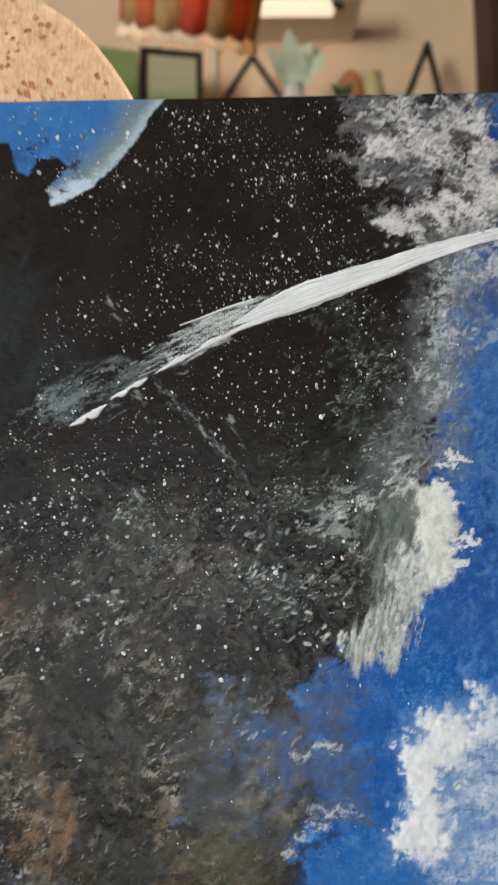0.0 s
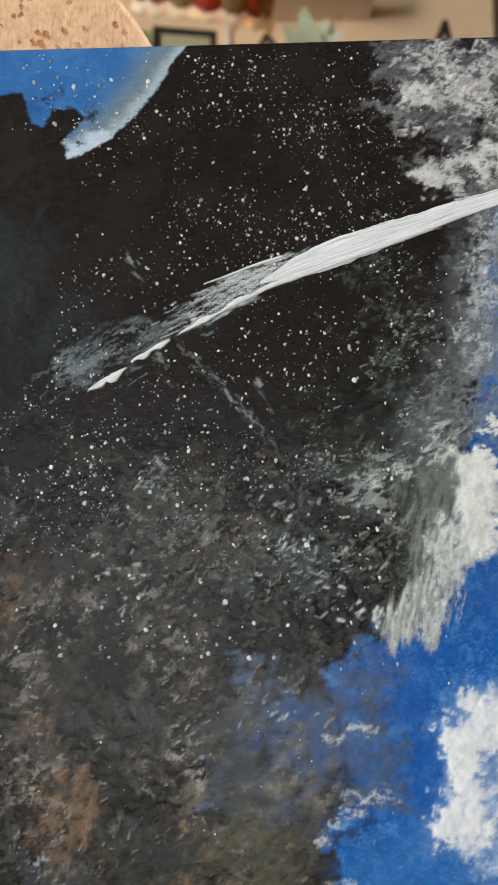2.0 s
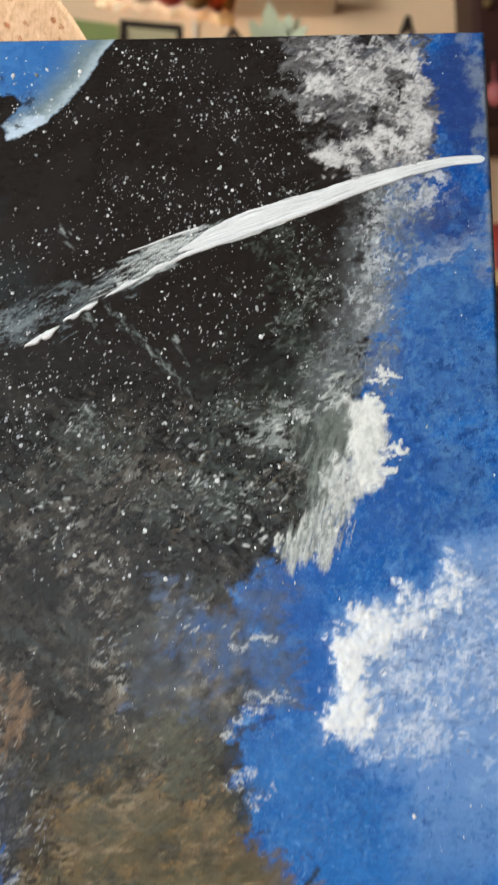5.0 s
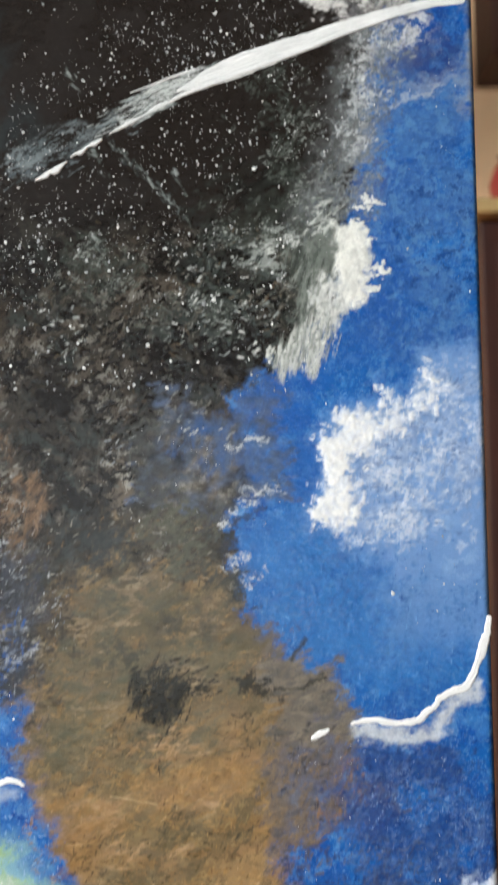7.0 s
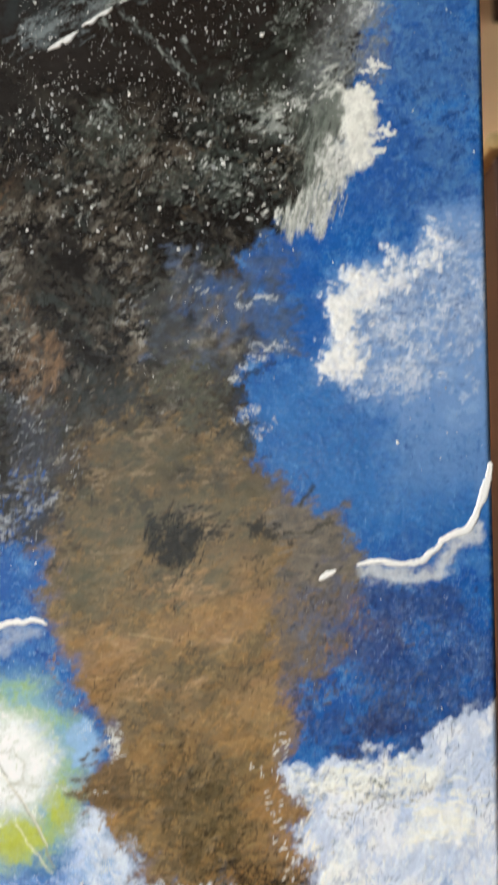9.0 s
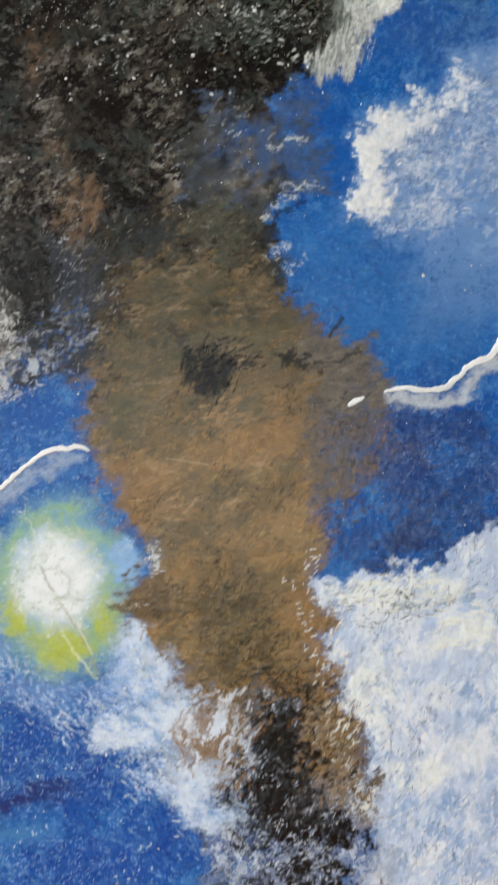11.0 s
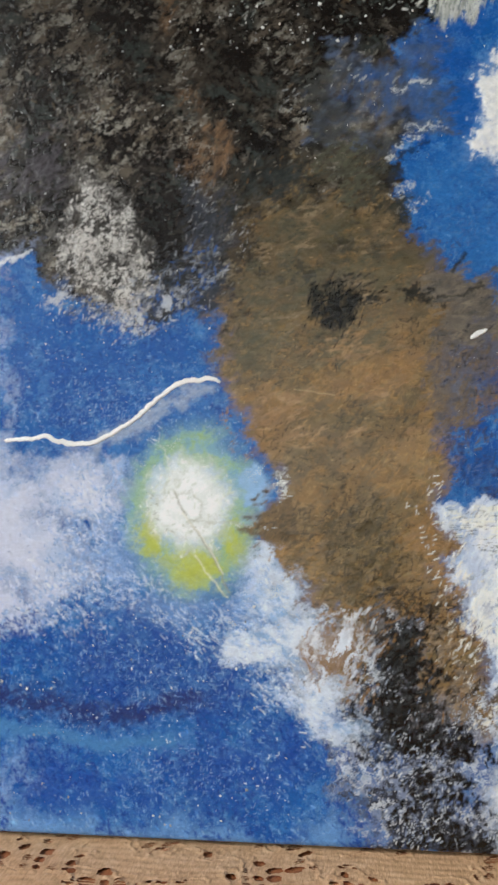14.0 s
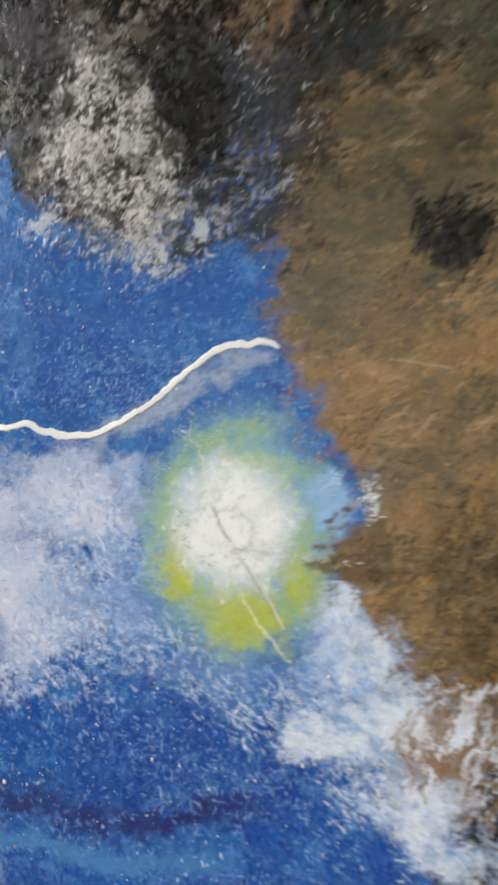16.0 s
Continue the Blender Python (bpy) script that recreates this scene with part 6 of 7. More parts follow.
brush_stroke("lightning_stroke", [(-121.5, 122, 1.2), (-113, 122, 1.4), (-108, 123.1, 1.5), (-103, 121.3, 1.6), (-94, 120.2, 1.6), (-85, 123.9, 1.7), (-77, 129.4, 1.7), (-67, 137, 1.8), (-61, 139.9, 1.8), (-58, 139.6, 1.5), (-55, 140.1, 1.6), (-51, 139, 0.9)],
             0.22, "jagged white lightning bolt of thick paint", 11, 33, 0.85, BOLT)


def spatter():
    """Flicked drops of white paint: many over the dark, few over the blue."""
    rs = np.random.RandomState(8)
    spots = []
    def strew(n, a0, a1, b0, b1, rmin, rmax, lump, seed):
        a, b = rs.uniform(a0, a1, n), rs.uniform(b0, b1, n)
        w = fbm(a, b, lump, 3, seed)
        ok = (rs.rand(n) < sstep(0.3, 0.62, w)) & (a > LEFT + 2) & (a < right_edge(b) - 2)
        r = 0.85 * (rmin + (rmax - rmin) * rs.rand(n) ** 5)
        spots.extend(zip(a[ok], b[ok], r[ok]))
    strew(1500, -58, 26, 340, 404, 0.12, 0.66, 14, 301)
    strew(1800, -34, 26, 346, 402, 0.12, 0.56, 12, 302)
    strew(2200, -62, 34, 285, 345, 0.11, 0.60, 12, 303)
    strew(1100, -68, 22, 245, 300, 0.11, 0.8, 12, 304)
    strew(120, -20, 24, 262, 330, 0.3, 0.7, 12, 313)
    strew(160, -70, 20, 205, 250, 0.15, 0.42, 12, 305)
    strew(700, -75, -46, 270, 312, 0.15, 0.42, 9, 306)
    strew(150, -76, -40, 378, 404, 0.25, 0.95, 10, 307)
    strew(260, 30, 74, 180, 400, 0.15, 0.5, 18, 308)
    strew(460, -122, -30, 4, 70, 0.16, 0.7, 16, 309)
    strew(240, -120, -52, 126, 175, 0.16, 0.62, 12, 310)
    strew(220, -124, -60, 180, 260, 0.15, 0.5, 12, 311)
    strew(120, 20, 60, 105, 160, 0.15, 0.4, 12, 312)
    for a, b in ((11, 320), (12, 312), (-10, 274), (-3, 271), (0, 272), (-8, 286), (-14, 288), (-16, 274), (-1, 310), (-49, 265), (-57, 247), (-25, 264), (-19, 259), (1, 363), (-60, 394), (-53, 394), (-44, 298), (23, 303)):
        spots.append((a, b, rs.uniform(0.5, 0.9)))
        spots.append((a + rs.uniform(-1.4, 1.4), b + rs.uniform(-1, 1), 0.45))
    for a, b in ((-5, 211), (56, 286), (48, 188), (20, 245)):
        spots.append((a, b, 0.6))
    spots = np.array(spots)
    k = 8
    n = len(spots)
    ang = np.linspace(0, 2 * np.pi, k, endpoint=False)
    squash, turn = rs.uniform(0.45, 1.0, n), rs.normal(1.5, 0.6, n)
    jag = 1 + 0.3 * (rs.rand(n, k) - 0.5) + 0.35 * (rs.rand(n, k) - 0.5) * (spots[:, 2:3] > 0.5)
    ex, ey = np.cos(ang)[None, :] * jag * spots[:, 2:3], np.sin(ang)[None, :] * jag * (spots[:, 2] * squash)[:, None]
    c, s = np.cos(turn)[:, None], np.sin(turn)[:, None]
    px, py = ex * c - ey * s, ex * s + ey * c
    ring = lambda f, h: np.stack([spots[:, :1] + px * f, spots[:, 1:2] + py * f, np.full((n, k), h) if np.isscalar(h) else np.repeat(h, k, 1)], -1)
    lift = 0.03 + 0.12 * spots[:, 2:3]
    top = np.stack([spots[:, 0], spots[:, 1], lift[:, 0] * 1.15], -1)[:, None, :]
    co = np.concatenate([ring(1.0, -0.15), ring(0.95, lift * 0.6), ring(0.55, lift), top], 1).reshape(-1, 3) / 1000
    faces = []
    for i in range(n):
        o = i * (3 * k + 1)
        for j in range(k):
            j2 = (j + 1) % k
            faces.append((o + j, o + j2, o + k + j2, o + k + j))
            faces.append((o + k + j, o + k + j2, o + 2 * k + j2, o + 2 * k + j))
            faces.append((o + 2 * k + j, o + 2 * k + j2, o + 3 * k))
    me = bpy.data.meshes.new("paint_spatter")
    me.from_pydata(co.tolist(), [], faces)
    me.materials.append(SPATTER)
    me.polygons.foreach_set("use_smooth", np.ones(len(me.polygons), dtype=bool))
    ob = new("paint_spatter", me)
    ob.parent = painting
    tagged(ob, "flicked drops of white paint like stars", kind="stuff")


spatter()


# ---------------------------------------------------------------- the room
def structure(name, bm, material, label):
    return tagged(obj(name, bm, material), label, "", "", "structure")


structure("floor", box(-2.2, 2.2, -2.6, 1.95, -0.08, 0.0), FLOORM, "brown wooden floor of the room")
structure("ceiling", box(-2.2, 2.2, -2.6, 1.95, 2.5, 2.58), DIMMED_CEILING, "unseen ceiling, darkened to cut reflections")
structure("wall_north", box(-2.3, 2.3, 1.95, 2.05, 0.0, 2.5), WALL, "beige painted wall behind the shelf")
structure("wall_east", box(2.2, 2.3, -2.6, 1.95, 0.0, 2.5), DIMMED_WALL, "unseen side wall, darkened to cut reflections")
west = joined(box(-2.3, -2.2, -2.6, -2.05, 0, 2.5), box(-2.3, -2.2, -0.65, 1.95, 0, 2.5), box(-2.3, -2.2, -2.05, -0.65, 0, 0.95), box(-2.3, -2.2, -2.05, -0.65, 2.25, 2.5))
structure("wall_west", west, DIMMED_WALL, "unseen wall with a window opening, darkened to cut reflections")
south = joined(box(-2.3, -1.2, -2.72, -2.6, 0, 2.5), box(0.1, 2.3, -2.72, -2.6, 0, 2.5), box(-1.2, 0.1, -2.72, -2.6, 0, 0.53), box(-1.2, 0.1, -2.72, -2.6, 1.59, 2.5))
structure("wall_south", south, DIMMED_WALL, "unseen wall with a low window opening, darkened to cut reflections")


def window(name, w, hgt, m, label):
    """A two-pane window: local x across, z up from the sill, y outwards."""
    win = new(name)
    win.matrix_world = m
    tagged(win, label, "window", "", "structure")
    t = 0.05
    part("window_frame", joined(box(0, t, 0.04, 0.1, 0, hgt), box(w - t, w, 0.04, 0.1, 0, hgt), box(t, w - t, 0.04, 0.1, 0, t),
                                box(t, w - t, 0.04, 0.1, hgt - t, hgt), box(w / 2 - t / 2, w / 2 + t / 2, 0.04, 0.1, t, hgt - t)), WHITEPAINT, win)
    for x0, x1 in ((t, w / 2 - t / 2), (w / 2 + t / 2, w - t)):
        pane = part("pane", box(x0, x1, 0.068, 0.074, t, hgt - t), GLASS, win)
        pane.visible_shadow = False
    part("window_sill", box(-0.05, w + 0.05, -0.12, 0.0, -0.04, 0.0, 0.006), WHITEPAINT, win)


window("window_1", 1.4, 1.3, pose(-2.2, -2.05, 0.95, 0, 0, 90), "large white framed window that lets daylight in")
window("window_2", 1.3, 1.06, pose(0.1, -2.6, 0.53, 0, 0, 180), "low white framed window that lets daylight in")
# lit edge of a wall corner, imitated by a thin white strip
structure("lit_corner_strip", box(-0.077, -0.066, 1.938, 1.95, 0.0, 2.5, 0.002), WHITEPAINT, "white strip standing in for the lit edge of a wall corner")
structure("baseboard", joined(box(-2.2, -0.08, 1.935, 1.95, 0.0, 0.09, 0.003), box(-0.06, 2.2, 1.935, 1.95, 0.0, 0.09, 0.003)), WHITEPAINT, "cream baseboard along the wall")


# ---------------------------------------------------------------- chair that carries the painting
SEAT = 0.4515
chair = thing("chair", "dark wooden chair with orange-brown upholstered seat and rounded back", "chair")
part("seat", box(-0.33, 0.13, -0.16, 0.262, SEAT - 0.06, SEAT - 0.0003, 0.014, 4), UPHOLSTERY, chair, "orange-brown padded seat")
part("seat_frame", box(-0.335, 0.135, -0.165, 0.267, SEAT - 0.1, SEAT - 0.0605, 0.004), DARKWOOD, chair)
for x in (-0.31, 0.11):
    for y in (-0.14, 0.243):
        part("leg", rod((x, y, SEAT - 0.1), (x * 1.04, y, 0.0), 0.02, 0.014, 12), DARKWOOD, chair)


def back_top(x):
    """Height of the rounded top of the backrest at x."""
    return 0.911 - 0.043 * (np.abs(x + 0.13) / 0.095) ** 4.1


BX = np.concatenate([np.linspace(-0.29, -0.22, 24), np.linspace(-0.218, -0.04, 60), np.linspace(-0.039, 0.03, 40)])


def back_y(z):
    return 0.2255 + 0.1092 * (z - 0.4537)


def backrest():
    bm = bmesh.new()
    rows = []
    for x in BX:
        zt = float(back_top(x)) - 0.002
        col = []
        for f in (0.0, 1.0):
            z = 0.46 + (zt - 0.46) * f
            col.append((bm.verts.new((x, back_y(z) + 0.0024, z)), bm.verts.new((x, back_y(z) + 0.034, z))))
        rows.append(col)
    for p, q in zip(rows, rows[1:]):
        bm.faces.new((p[0][0], q[0][0], q[1][0], p[1][0]))
        bm.faces.new((q[0][1], p[0][1], p[1][1], q[1][1]))
        bm.faces.new((p[1][0], q[1][0], q[1][1], p[1][1]))
        bm.faces.new((q[0][0], p[0][0], p[0][1], q[0][1]))
    for e, flip in ((rows[0], 1), (rows[-1], 0)):
        f = (e[0][0], e[1][0], e[1][1], e[0][1])
        bm.faces.new(f[::-1] if not flip else f)
    return bm


part("backrest", backrest(), UPHOLSTERY, chair, "orange-brown padded back with rounded top")


def lace_holes(u, v, seed, dense, cell=4.6):
    """Where the lace is open: rows of uneven little windows gathered in leaf-shaped fields, some crossed by threads. Millimetres."""
    ru = u + 2.2 * np.sin(v / 7.3 + seed) + 1.1 * np.sin(u / 5.1 + v / 9.7)
    rv = v + 2.2 * np.sin(u / 8.1 + 2 * seed) + 1.1 * np.sin(v / 5.7 - u / 9.3)
    cu, cv = ru / cell, rv / (cell * 1.15)
    iu, iv = np.floor(cu).astype(int), np.floor(cv).astype(int)
    fu, fv = cu - iu - 0.5, cv - iv - 0.5
    h = TABLE[(iu * 7 + iv * 13 + seed) & 255, (iv * 5 + iu * 3) & 255]
    field = fbm(u, v, 16, 3, seed + 13)
    size = 0.26 + 0.2 * TABLE[(iu * 3 + 1) & 255, (iv * 11 + seed) & 255]
    edge = 1 + 1.6 * (fbm(u, v, 1.6, 3, seed + 3) - 0.5)
    hole = ((np.abs(fu) / size) ** 2.4 + (np.abs(fv) / (size * 0.9)) ** 2.4 < edge) & (h < dense) & (field > 0.47)
    thread = (np.abs(np.abs(fv) - 0.12) < 0.045) & (h < dense * 0.55)
    return hole & ~thread


def lace_relief(u, v, seed):
    """Raised cords round the leaf shapes, ribs inside them, fine yarn all over."""
    field = fbm(u, v, 16, 3, seed + 13)
    cord = np.exp(-((field - 0.47) / 0.012) ** 2) + 0.7 * np.exp(-((field - 0.57) / 0.01) ** 2)
    ribs = np.sin(v / 0.55 + 3 * np.sin(u / 11 + seed)) * sstep(0.48, 0.42, field)
    return 0.32 * cord + 0.05 * ribs + 0.14 * (fbm(u, v, 2.0, 3, seed + 20) - 0.5)


def lace_runner():
    """One lace runner: it lies on the seat and is drawn up over the back."""
    step = 0.00045
    # on the seat
    xs, ys = np.arange(-0.15, 0.0565, step), np.arange(0.13, 0.224, step)
    X, Y = np.meshgrid(xs, ys)
    u, v = X * 1000, Y * 1000
    wave = 0.0004 * np.sin(u / 9) * np.sin(v / 13)
    Z = SEAT + 0.0004 + wave * 0.6 + lace_relief(u, v, 31) / 1000 * 0.9
    scallop = 0.0555 - 0.0012 * np.abs(np.sin(v / 4.0))
    Xc, Yc = (X[:-1, :-1] + step / 2), (Y[:-1, :-1] + step / 2)
    keep = ~lace_holes(Xc * 1000, Yc * 1000, 31, 0.6) & (Xc < scallop[:-1, :-1])
    keep |= (Xc > scallop[:-1, :-1] - 0.0035) & (Xc < scallop[:-1, :-1])
    cloth = thing("lace_runner", "beige crocheted lace runner draped over the chair seat and back", "lace cloth")
    me = grid_mesh("seat_drape", X, Y, Z, keep)
    me.materials.append(LACE)
    lower = new("seat_drape", me)
    lower.parent = cloth
    # over the back
    xs, ss = np.arange(-0.2, -0.012, step), np.arange(0.0, 0.07, step)
    X, Sv = np.meshgrid(xs, ss)
    top = back_top(X)
    Zb = top - Sv
    u, v = X * 1000, Zb * 1000
    Yb = back_y(Zb) + 0.0022 - 0.4 * lace_relief(u, v, 57) / 1000
    rim = np.exp(-(Sv / 0.0012) ** 2)
    Yb = Yb - 0.0006 * rim
    keep = ~lace_holes(u[:-1, :-1], v[:-1, :-1], 57, 0.28, 2.4) | (Sv[:-1, :-1] < 0.003)
    me = grid_mesh("back_drape", X, Yb, Zb, keep)
    me.materials.append(LACE)
    upper = new("back_drape", me)
    upper.parent = cloth


lace_runner()


# ---------------------------------------------------------------- wall shelf and what stands on it
SHELF = 1.60
shelf = thing("wall_shelf", "dark wooden wall shelf holding small easels and ornaments", "shelf")
part("shelf_board", box(-0.46, 0.41, 1.73, 1.95, SHELF - 0.025, SHELF, 0.003), DARKWOOD, shelf)
for x in (-0.35, 0.3):
    part("bracket", joined(box(x, x + 0.02, 1.78, 1.95, SHELF - 0.045, SHELF - 0.025), box(x, x + 0.02, 1.93, 1.95, SHELF - 0.18, SHELF - 0.045)), BLACKWOOD, shelf)


def easel(x, y, apex, left, right, label):
    """A small A-shaped table easel with two front legs, a back leg and a rail."""
    e = thing("easel", label, "easel", (x, y, SHELF, 0, 0, 0), "small easels on the wall shelf")
    h = apex - SHELF
    part("leg", rod((left, 0, 0), (0.001, 0, h), 0.0065, 0.0065, 8), BLACKWOOD, e)
    part("leg", rod((right, 0, 0), (-0.001, 0, h), 0.0065, 0.0065, 8), BLACKWOOD, e)
    part("back_leg", rod((0, 0.05, 0), (0, 0.012, h * 0.4), 0.005, 0.005, 8), BLACKWOOD, e)
    part("rail", box(left * 0.8, right * 0.8, -0.016, -0.006, h * 0.2, h * 0.24, 0.001), BLACKWOOD, e)
    return e


easel(0.012, 1.86, 1.789, -0.115, 0.12, "small black wooden easel beside the fringed lampshade")
easel(0.381, 1.87, 1.82, -0.085, 0.045, "small black wooden easel near the dark cabinet")

# framed picture, turned a little away
pic = thing("picture_frame", "small black picture frame with a pale green landscape", "picture", (-0.152, 1.80, SHELF + 0.0005, -4, 0, 10))
W, HH, T = 0.128, 0.174, 0.013
part("frame", joined(box(-W / 2, -W / 2 + T, -0.006, 0.006, 0, HH, 0.001), box(W / 2 - T, W / 2, -0.006, 0.006, 0, HH, 0.001),
                     box(-W / 2 + T, W / 2 - T, -0.006, 0.006, 0, T, 0.001), box(-W / 2 + T, W / 2 - T, -0.006, 0.006, HH - T, HH, 0.001)), BLACKWOOD, pic)
part("picture", box(-W / 2 + T, W / 2 - T, 0.0, 0.004, T, HH - T), PALEPIC, pic, "pale green painted landscape")

gp_ = thing("landscape_canvas", "unframed green landscape canvas leaning on the wall shelf", "painting", (-0.35, 1.86, SHELF, -5, 0, 14))
part("canvas", box(-0.13, 0.125, -0.008, 0.008, 0.0, 0.225, 0.002), GREENPIC, gp_)


def leaf(bm, base, tip, width, droop):
    """A pointed leaf with a folded midrib."""
    base, tip = Vector(base), Vector(tip)
    ax = tip - base
    sd = ax.cross(Vector((0, -1, 0.3))).normalized() * width
    last = None
    for i in range(7):
        f = i / 6
        c = base + ax * f + Vector((0, 0, -droop * f * f))
        w = math.sin(math.pi * min(1, 0.08 + f * 0.92)) ** 0.8
        row = [bm.verts.new(c - sd * w), bm.verts.new(c + Vector((0, 0.15 * width, -0.2 * width)) * w), bm.verts.new(c + sd * w)]
        if last:
            for k in range(2):
                bm.faces.new((last[k], last[k + 1], row[k + 1], row[k])).smooth = True
        last = row


vase = thing("plant_vase", "white porcelain vase with broad pale green leaves", "vase", (0.094, 1.79, SHELF, 0, 0, 0))
part("vase", lathe([(0.018, 0), (0.027, 0.02), (0.026, 0.05), (0.017, 0.075), (0.019, 0.085), (0.017, 0.084)], 24), PORCELAIN, vase)
rl = random.Random(4)
for dx, dz, wd in ((-0.045, 0.085, 0.016), (-0.01, 0.12, 0.02), (0.03, 0.1, 0.018), (0.06, 0.07, 0.015), (0.01, 0.075, 0.022), (-0.03, 0.05, 0.014), (0.05, 0.105, 0.012)):
    bm = bmesh.new()
    leaf(bm, (dx * 0.15, -0.004, 0.08), (dx * 1.1, -0.02 + rl.uniform(-0.02, 0.02), 0.08 + dz), wd, 0.012)
    part("leaf", bm, LEAF, vase)
plant = thing("small_plant", "small dark green plant in an orange pot", "plant", (0.19, 1.78, SHELF, 0, 0, 0))
part("pot", lathe([(0.014, 0), (0.02, 0.03), (0.021, 0.045), (0.018, 0.044)], 20), ORANGE, plant)
for k in range(9):
    bm = bmesh.new()
    t = k * 2.4
    leaf(bm, (0, 0, 0.042), (0.022 * math.cos(t), 0.016 * math.sin(t), 0.085 + 0.012 * math.sin(k * 1.7)), 0.006, 0.008)
    part("leaf", bm, DARKLEAF, plant)
o1 = tagged(obj("round_ornament", lathe([(0.012, 0), (0.022, 0.02), (0.03, 0.06), (0.031, 0.09), (0.024, 0.125), (0.012, 0.145), (0.004, 0.15)], 26), ORANGE), "round orange glazed ornament on the shelf", "ornament")
o1.matrix_world = pose(0.216, 1.85, SHELF)
o2 = tagged(obj("small_jar", lathe([(0.018, 0), (0.024, 0.03), (0.024, 0.1), (0.016, 0.125), (0.018, 0.14), (0.014, 0.139)], 24), YELLOW), "pale yellow glazed jar on the shelf", "jar")
o2.matrix_world = pose(0.262, 1.85, SHELF)

upper = thing("upper_shelf", "cream painted shelf board on dark brackets", "shelf")
part("shelf_board", box(-0.12, 0.235, 1.79, 1.95, 1.872, 1.9, 0.003), WHITEPAINT, upper)
for x in (-0.08, 0.175):
    part("hook", joined(rod((x, 1.80, 1.873), (x + 0.008, 1.798, 1.862), 0.006), rod((x + 0.008, 1.798, 1.862), (x + 0.022, 1.796, 1.858), 0.007)), BLACKWOOD, upper)
part("strip_light", box(-0.11, 0.18, 1.795, 1.845, 1.866, 1.872, 0.002), STRIP, upper, "lit cream strip light under the shelf")

# dark wall cabinet with knobs and a pink ornament
cab = thing("wall_cabinet", "dark red-brown wooden wall cabinet with brass knobs", "cabinet")
part("body", box(0.50, 1.15, 1.80, 1.95, 1.545, 2.2, 0.004), DARKWOOD, cab)
for x0, x1, xk in ((0.505, 0.823, 0.522), (0.827, 1.145, 1.11)):
    d = part("door", box(x0, x1, 1.782, 1.799, 1.552, 2.195, 0.004), DARKWOOD, cab)
    for zk in (1.79, 1.812):
        part("knob", lathe([(0.004, 0), (0.004, 0.006), (0.008, 0.01), (0.009, 0.015), (0.005, 0.019)], 16), BRASS, d, "brass knob").matrix_world = pose(xk, 1.782, zk, 90, 0, 0)
charm = tagged(obj("heart_charm", lathe([(0.003, -0.03), (0.014, -0.018), (0.018, 0.0), (0.012, 0.014), (0.003, 0.02), (0.002, 0.06)], 18), PINK), "pink glazed charm hanging on the cabinet door", "charm")
charm.matrix_world = pose(0.527, 1.763, 1.60)

# dresser with a light wooden top
dr = thing("dresser", "dark wooden dresser with a light wooden top", "dresser")
part("top", box(0.385, 1.3, 1.52, 1.95, 1.142, 1.168, 0.005), LIGHTWOOD, dr, "light wooden top board")
part("body", box(0.405, 1.28, 1.56, 1.945, 0.06, 1.1415, 0.004), DARKWOOD, dr)
for k in range(4):
    d = part("drawer_front", box(0.43, 1.255, 1.545, 1.559, 0.10 + 0.255 * k, 0.335 + 0.255 * k, 0.004), DARKWOOD, dr)
    for xk in (0.56, 1.12):
        part("knob", lathe([(0.006, 0), (0.006, 0.008), (0.014, 0.016), (0.015, 0.024), (0.006, 0.03)], 16), BRASS, d, "brass knob").matrix_world = pose(xk, 1.545, 0.22 + 0.255 * k, 90, 0, 0)
for x in (0.42, 1.25):
    for y in (1.58, 1.92):
        part("foot", box(x - 0.015, x + 0.015, y - 0.015, y + 0.015, 0, 0.06, 0.002), DARKWOOD, dr)
rv = tagged(obj("red_vase", lathe([(0.022, 0), (0.036, 0.03), (0.04, 0.06), (0.03, 0.09), (0.018, 0.105), (0.022, 0.118), (0.019, 0.117)], 26), RED), "round red glazed vase on the dresser", "vase")
rv.matrix_world = pose(0.474, 1.62, 1.168) @ Matrix.Scale(0.9, 4)


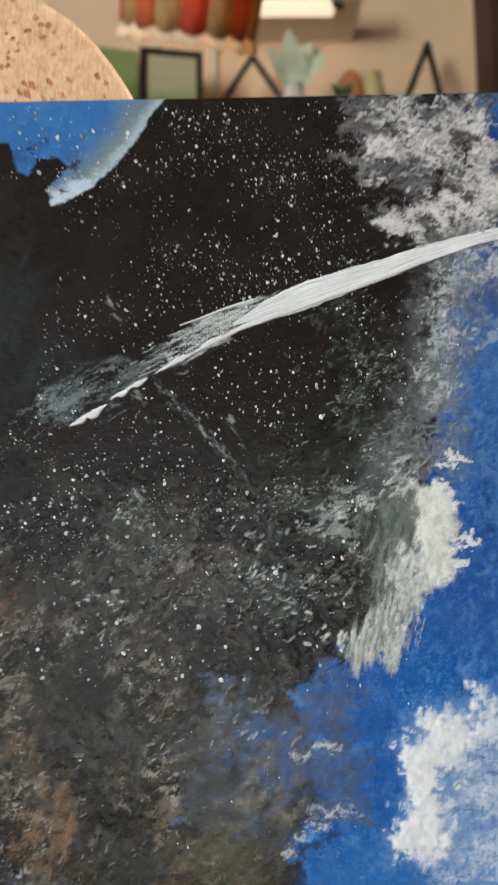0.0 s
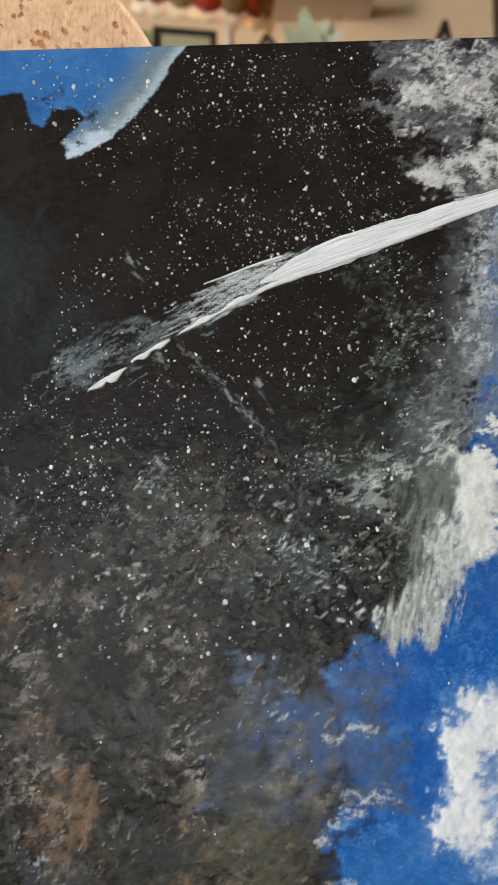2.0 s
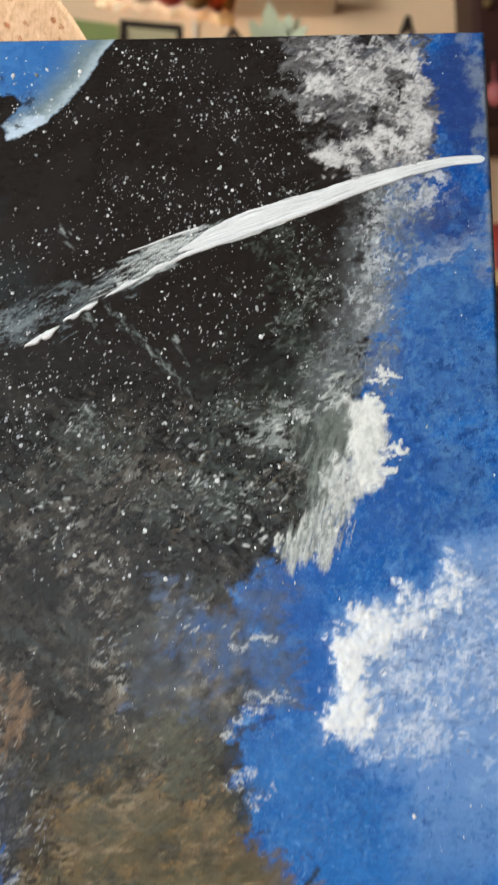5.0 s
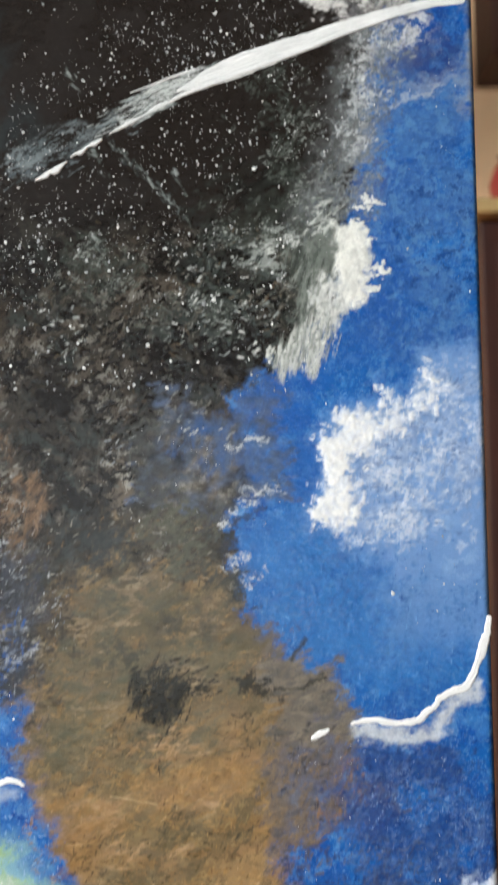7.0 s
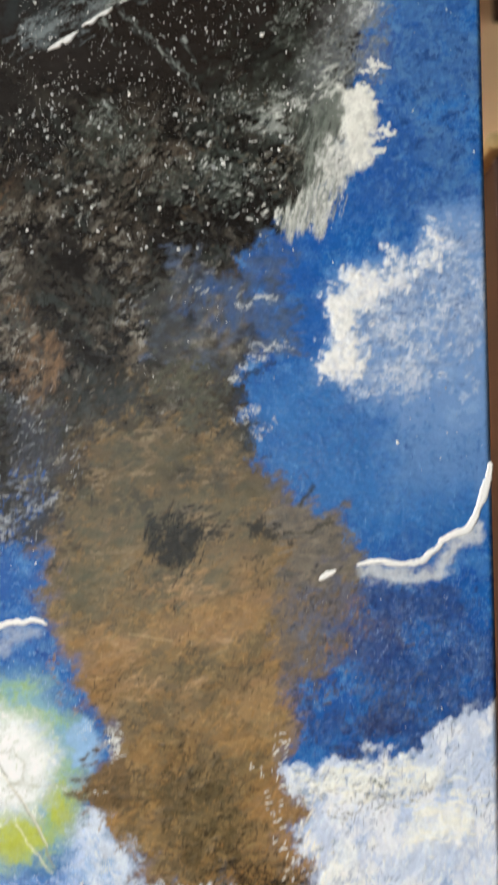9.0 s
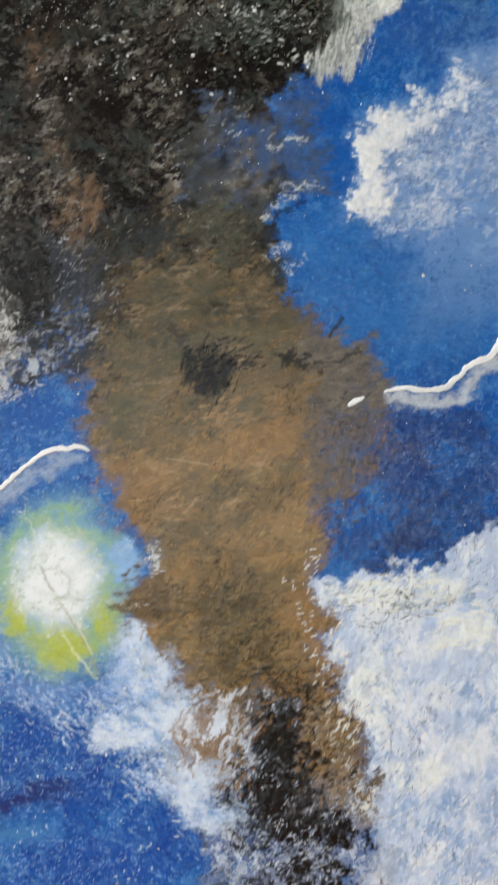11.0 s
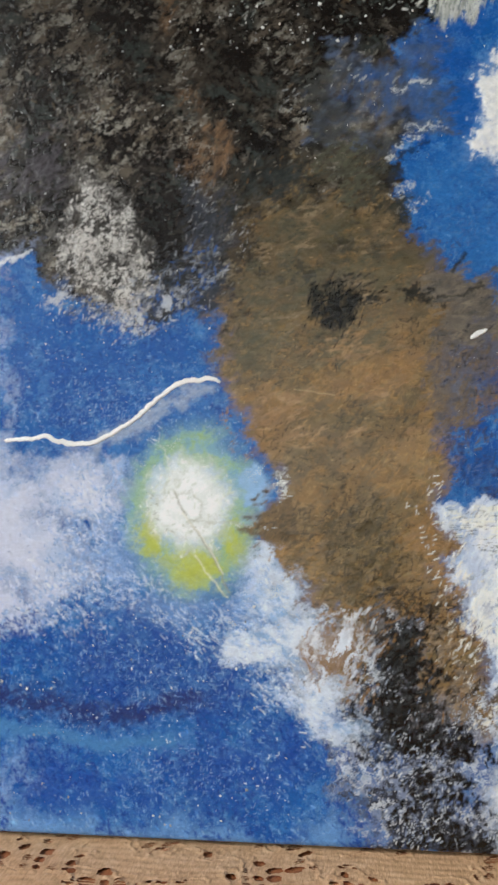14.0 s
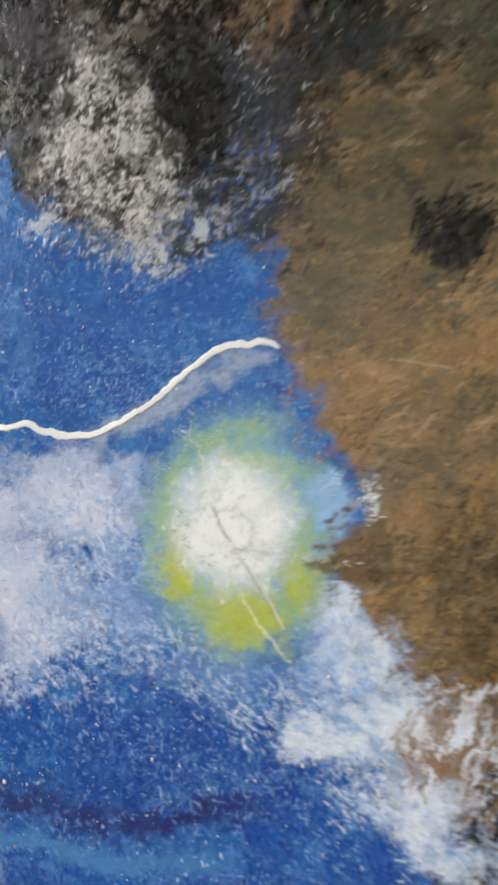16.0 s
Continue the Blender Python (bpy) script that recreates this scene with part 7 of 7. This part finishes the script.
# ---------------------------------------------------------------- fringed lamp
lamp = thing("pendant_lamp", "hanging lamp with red and olive striped fringed shade, lit", "lamp", (-0.08, 1.22, 1.46, 32, 9, 0))
R0, R1, HS = 0.088, 0.07, 0.17
PAN = 16
for k in range(PAN):
    bm = bmesh.new()
    a0, a1 = 2 * math.pi * k / PAN, 2 * math.pi * (k + 1) / PAN
    rows = []
    for i in range(7):
        f = i / 6
        r = R0 + (R1 - R0) * f + 0.012 * math.sin(math.pi * f)
        row = []
        for j in range(6):
            a = a0 + (a1 - a0) * j / 5
            rr = r + 0.005 * math.sin(math.pi * j / 5)
            drop = -0.007 * math.sin(math.pi * j / 5) * (1 - f)
            row.append((bm.verts.new((rr * math.cos(a), rr * math.sin(a), HS * f + drop)), bm.verts.new(((rr - 0.0015) * math.cos(a), (rr - 0.0015) * math.sin(a), HS * f + drop))))
        rows.append(row)
    for p, q in zip(rows, rows[1:]):
        for j in range(5):
            bm.faces.new((p[j][0], p[j + 1][0], q[j + 1][0], q[j][0])).smooth = True
            bm.faces.new((p[j + 1][1], p[j][1], q[j][1], q[j + 1][1])).smooth = True
    for j in range(5):
        bm.faces.new((rows[0][j][1], rows[0][j + 1][1], rows[0][j + 1][0], rows[0][j][0]))
        bm.faces.new((rows[-1][j][0], rows[-1][j + 1][0], rows[-1][j + 1][1], rows[-1][j][1]))
    part("shade_panel", bm, (STRIPE_RED, STRIPE_OLIVE, STRIPE_BROWN, STRIPE_OLIVE)[k % 4], lamp, ("red fabric stripe", "olive fabric stripe", "brown fabric stripe", "olive fabric stripe")[k % 4])
fr = []
for k in range(90):
    a = 2 * math.pi * k / 90
    bulge = abs(math.sin(a * PAN / 2))
    x, y = (R0 + 0.005 * bulge) * math.cos(a), (R0 + 0.005 * bulge) * math.sin(a)
    ln = 0.006 + 0.008 * TABLE[k, 3] + 0.007 * bulge
    fr.append(rod((x, y, 0.004 - 0.007 * bulge), (x * 1.02, y * 1.02, -ln), 0.0022, 0.0034, 6))
part("fringe", joined(*fr), FRINGE, lamp, "cream yarn fringe")
part("bulb", lathe([(0.004, 0.05), (0.02, 0.06), (0.028, 0.085), (0.022, 0.11), (0.012, 0.13), (0.012, 0.15)], 20), BULB, lamp, "warm glowing bulb")
part("ring", lathe([(R1 - 0.002, HS - 0.003), (R1 + 0.002, HS - 0.003), (R1 + 0.002, HS + 0.002), (R1 - 0.002, HS + 0.002)], 36), BRASS, lamp)
bpy.context.view_layer.update()
anchor = lamp.matrix_world @ Vector((0, 0, 0.19))
hook = lamp.matrix_world.inverted() @ Vector((anchor.x, anchor.y, 2.5))
part("cord", joined(rod((0, 0, 0.15), (0, 0, 0.2), 0.009), rod((0, 0, 0.19), hook, 0.003)), BLACKWOOD, lamp)
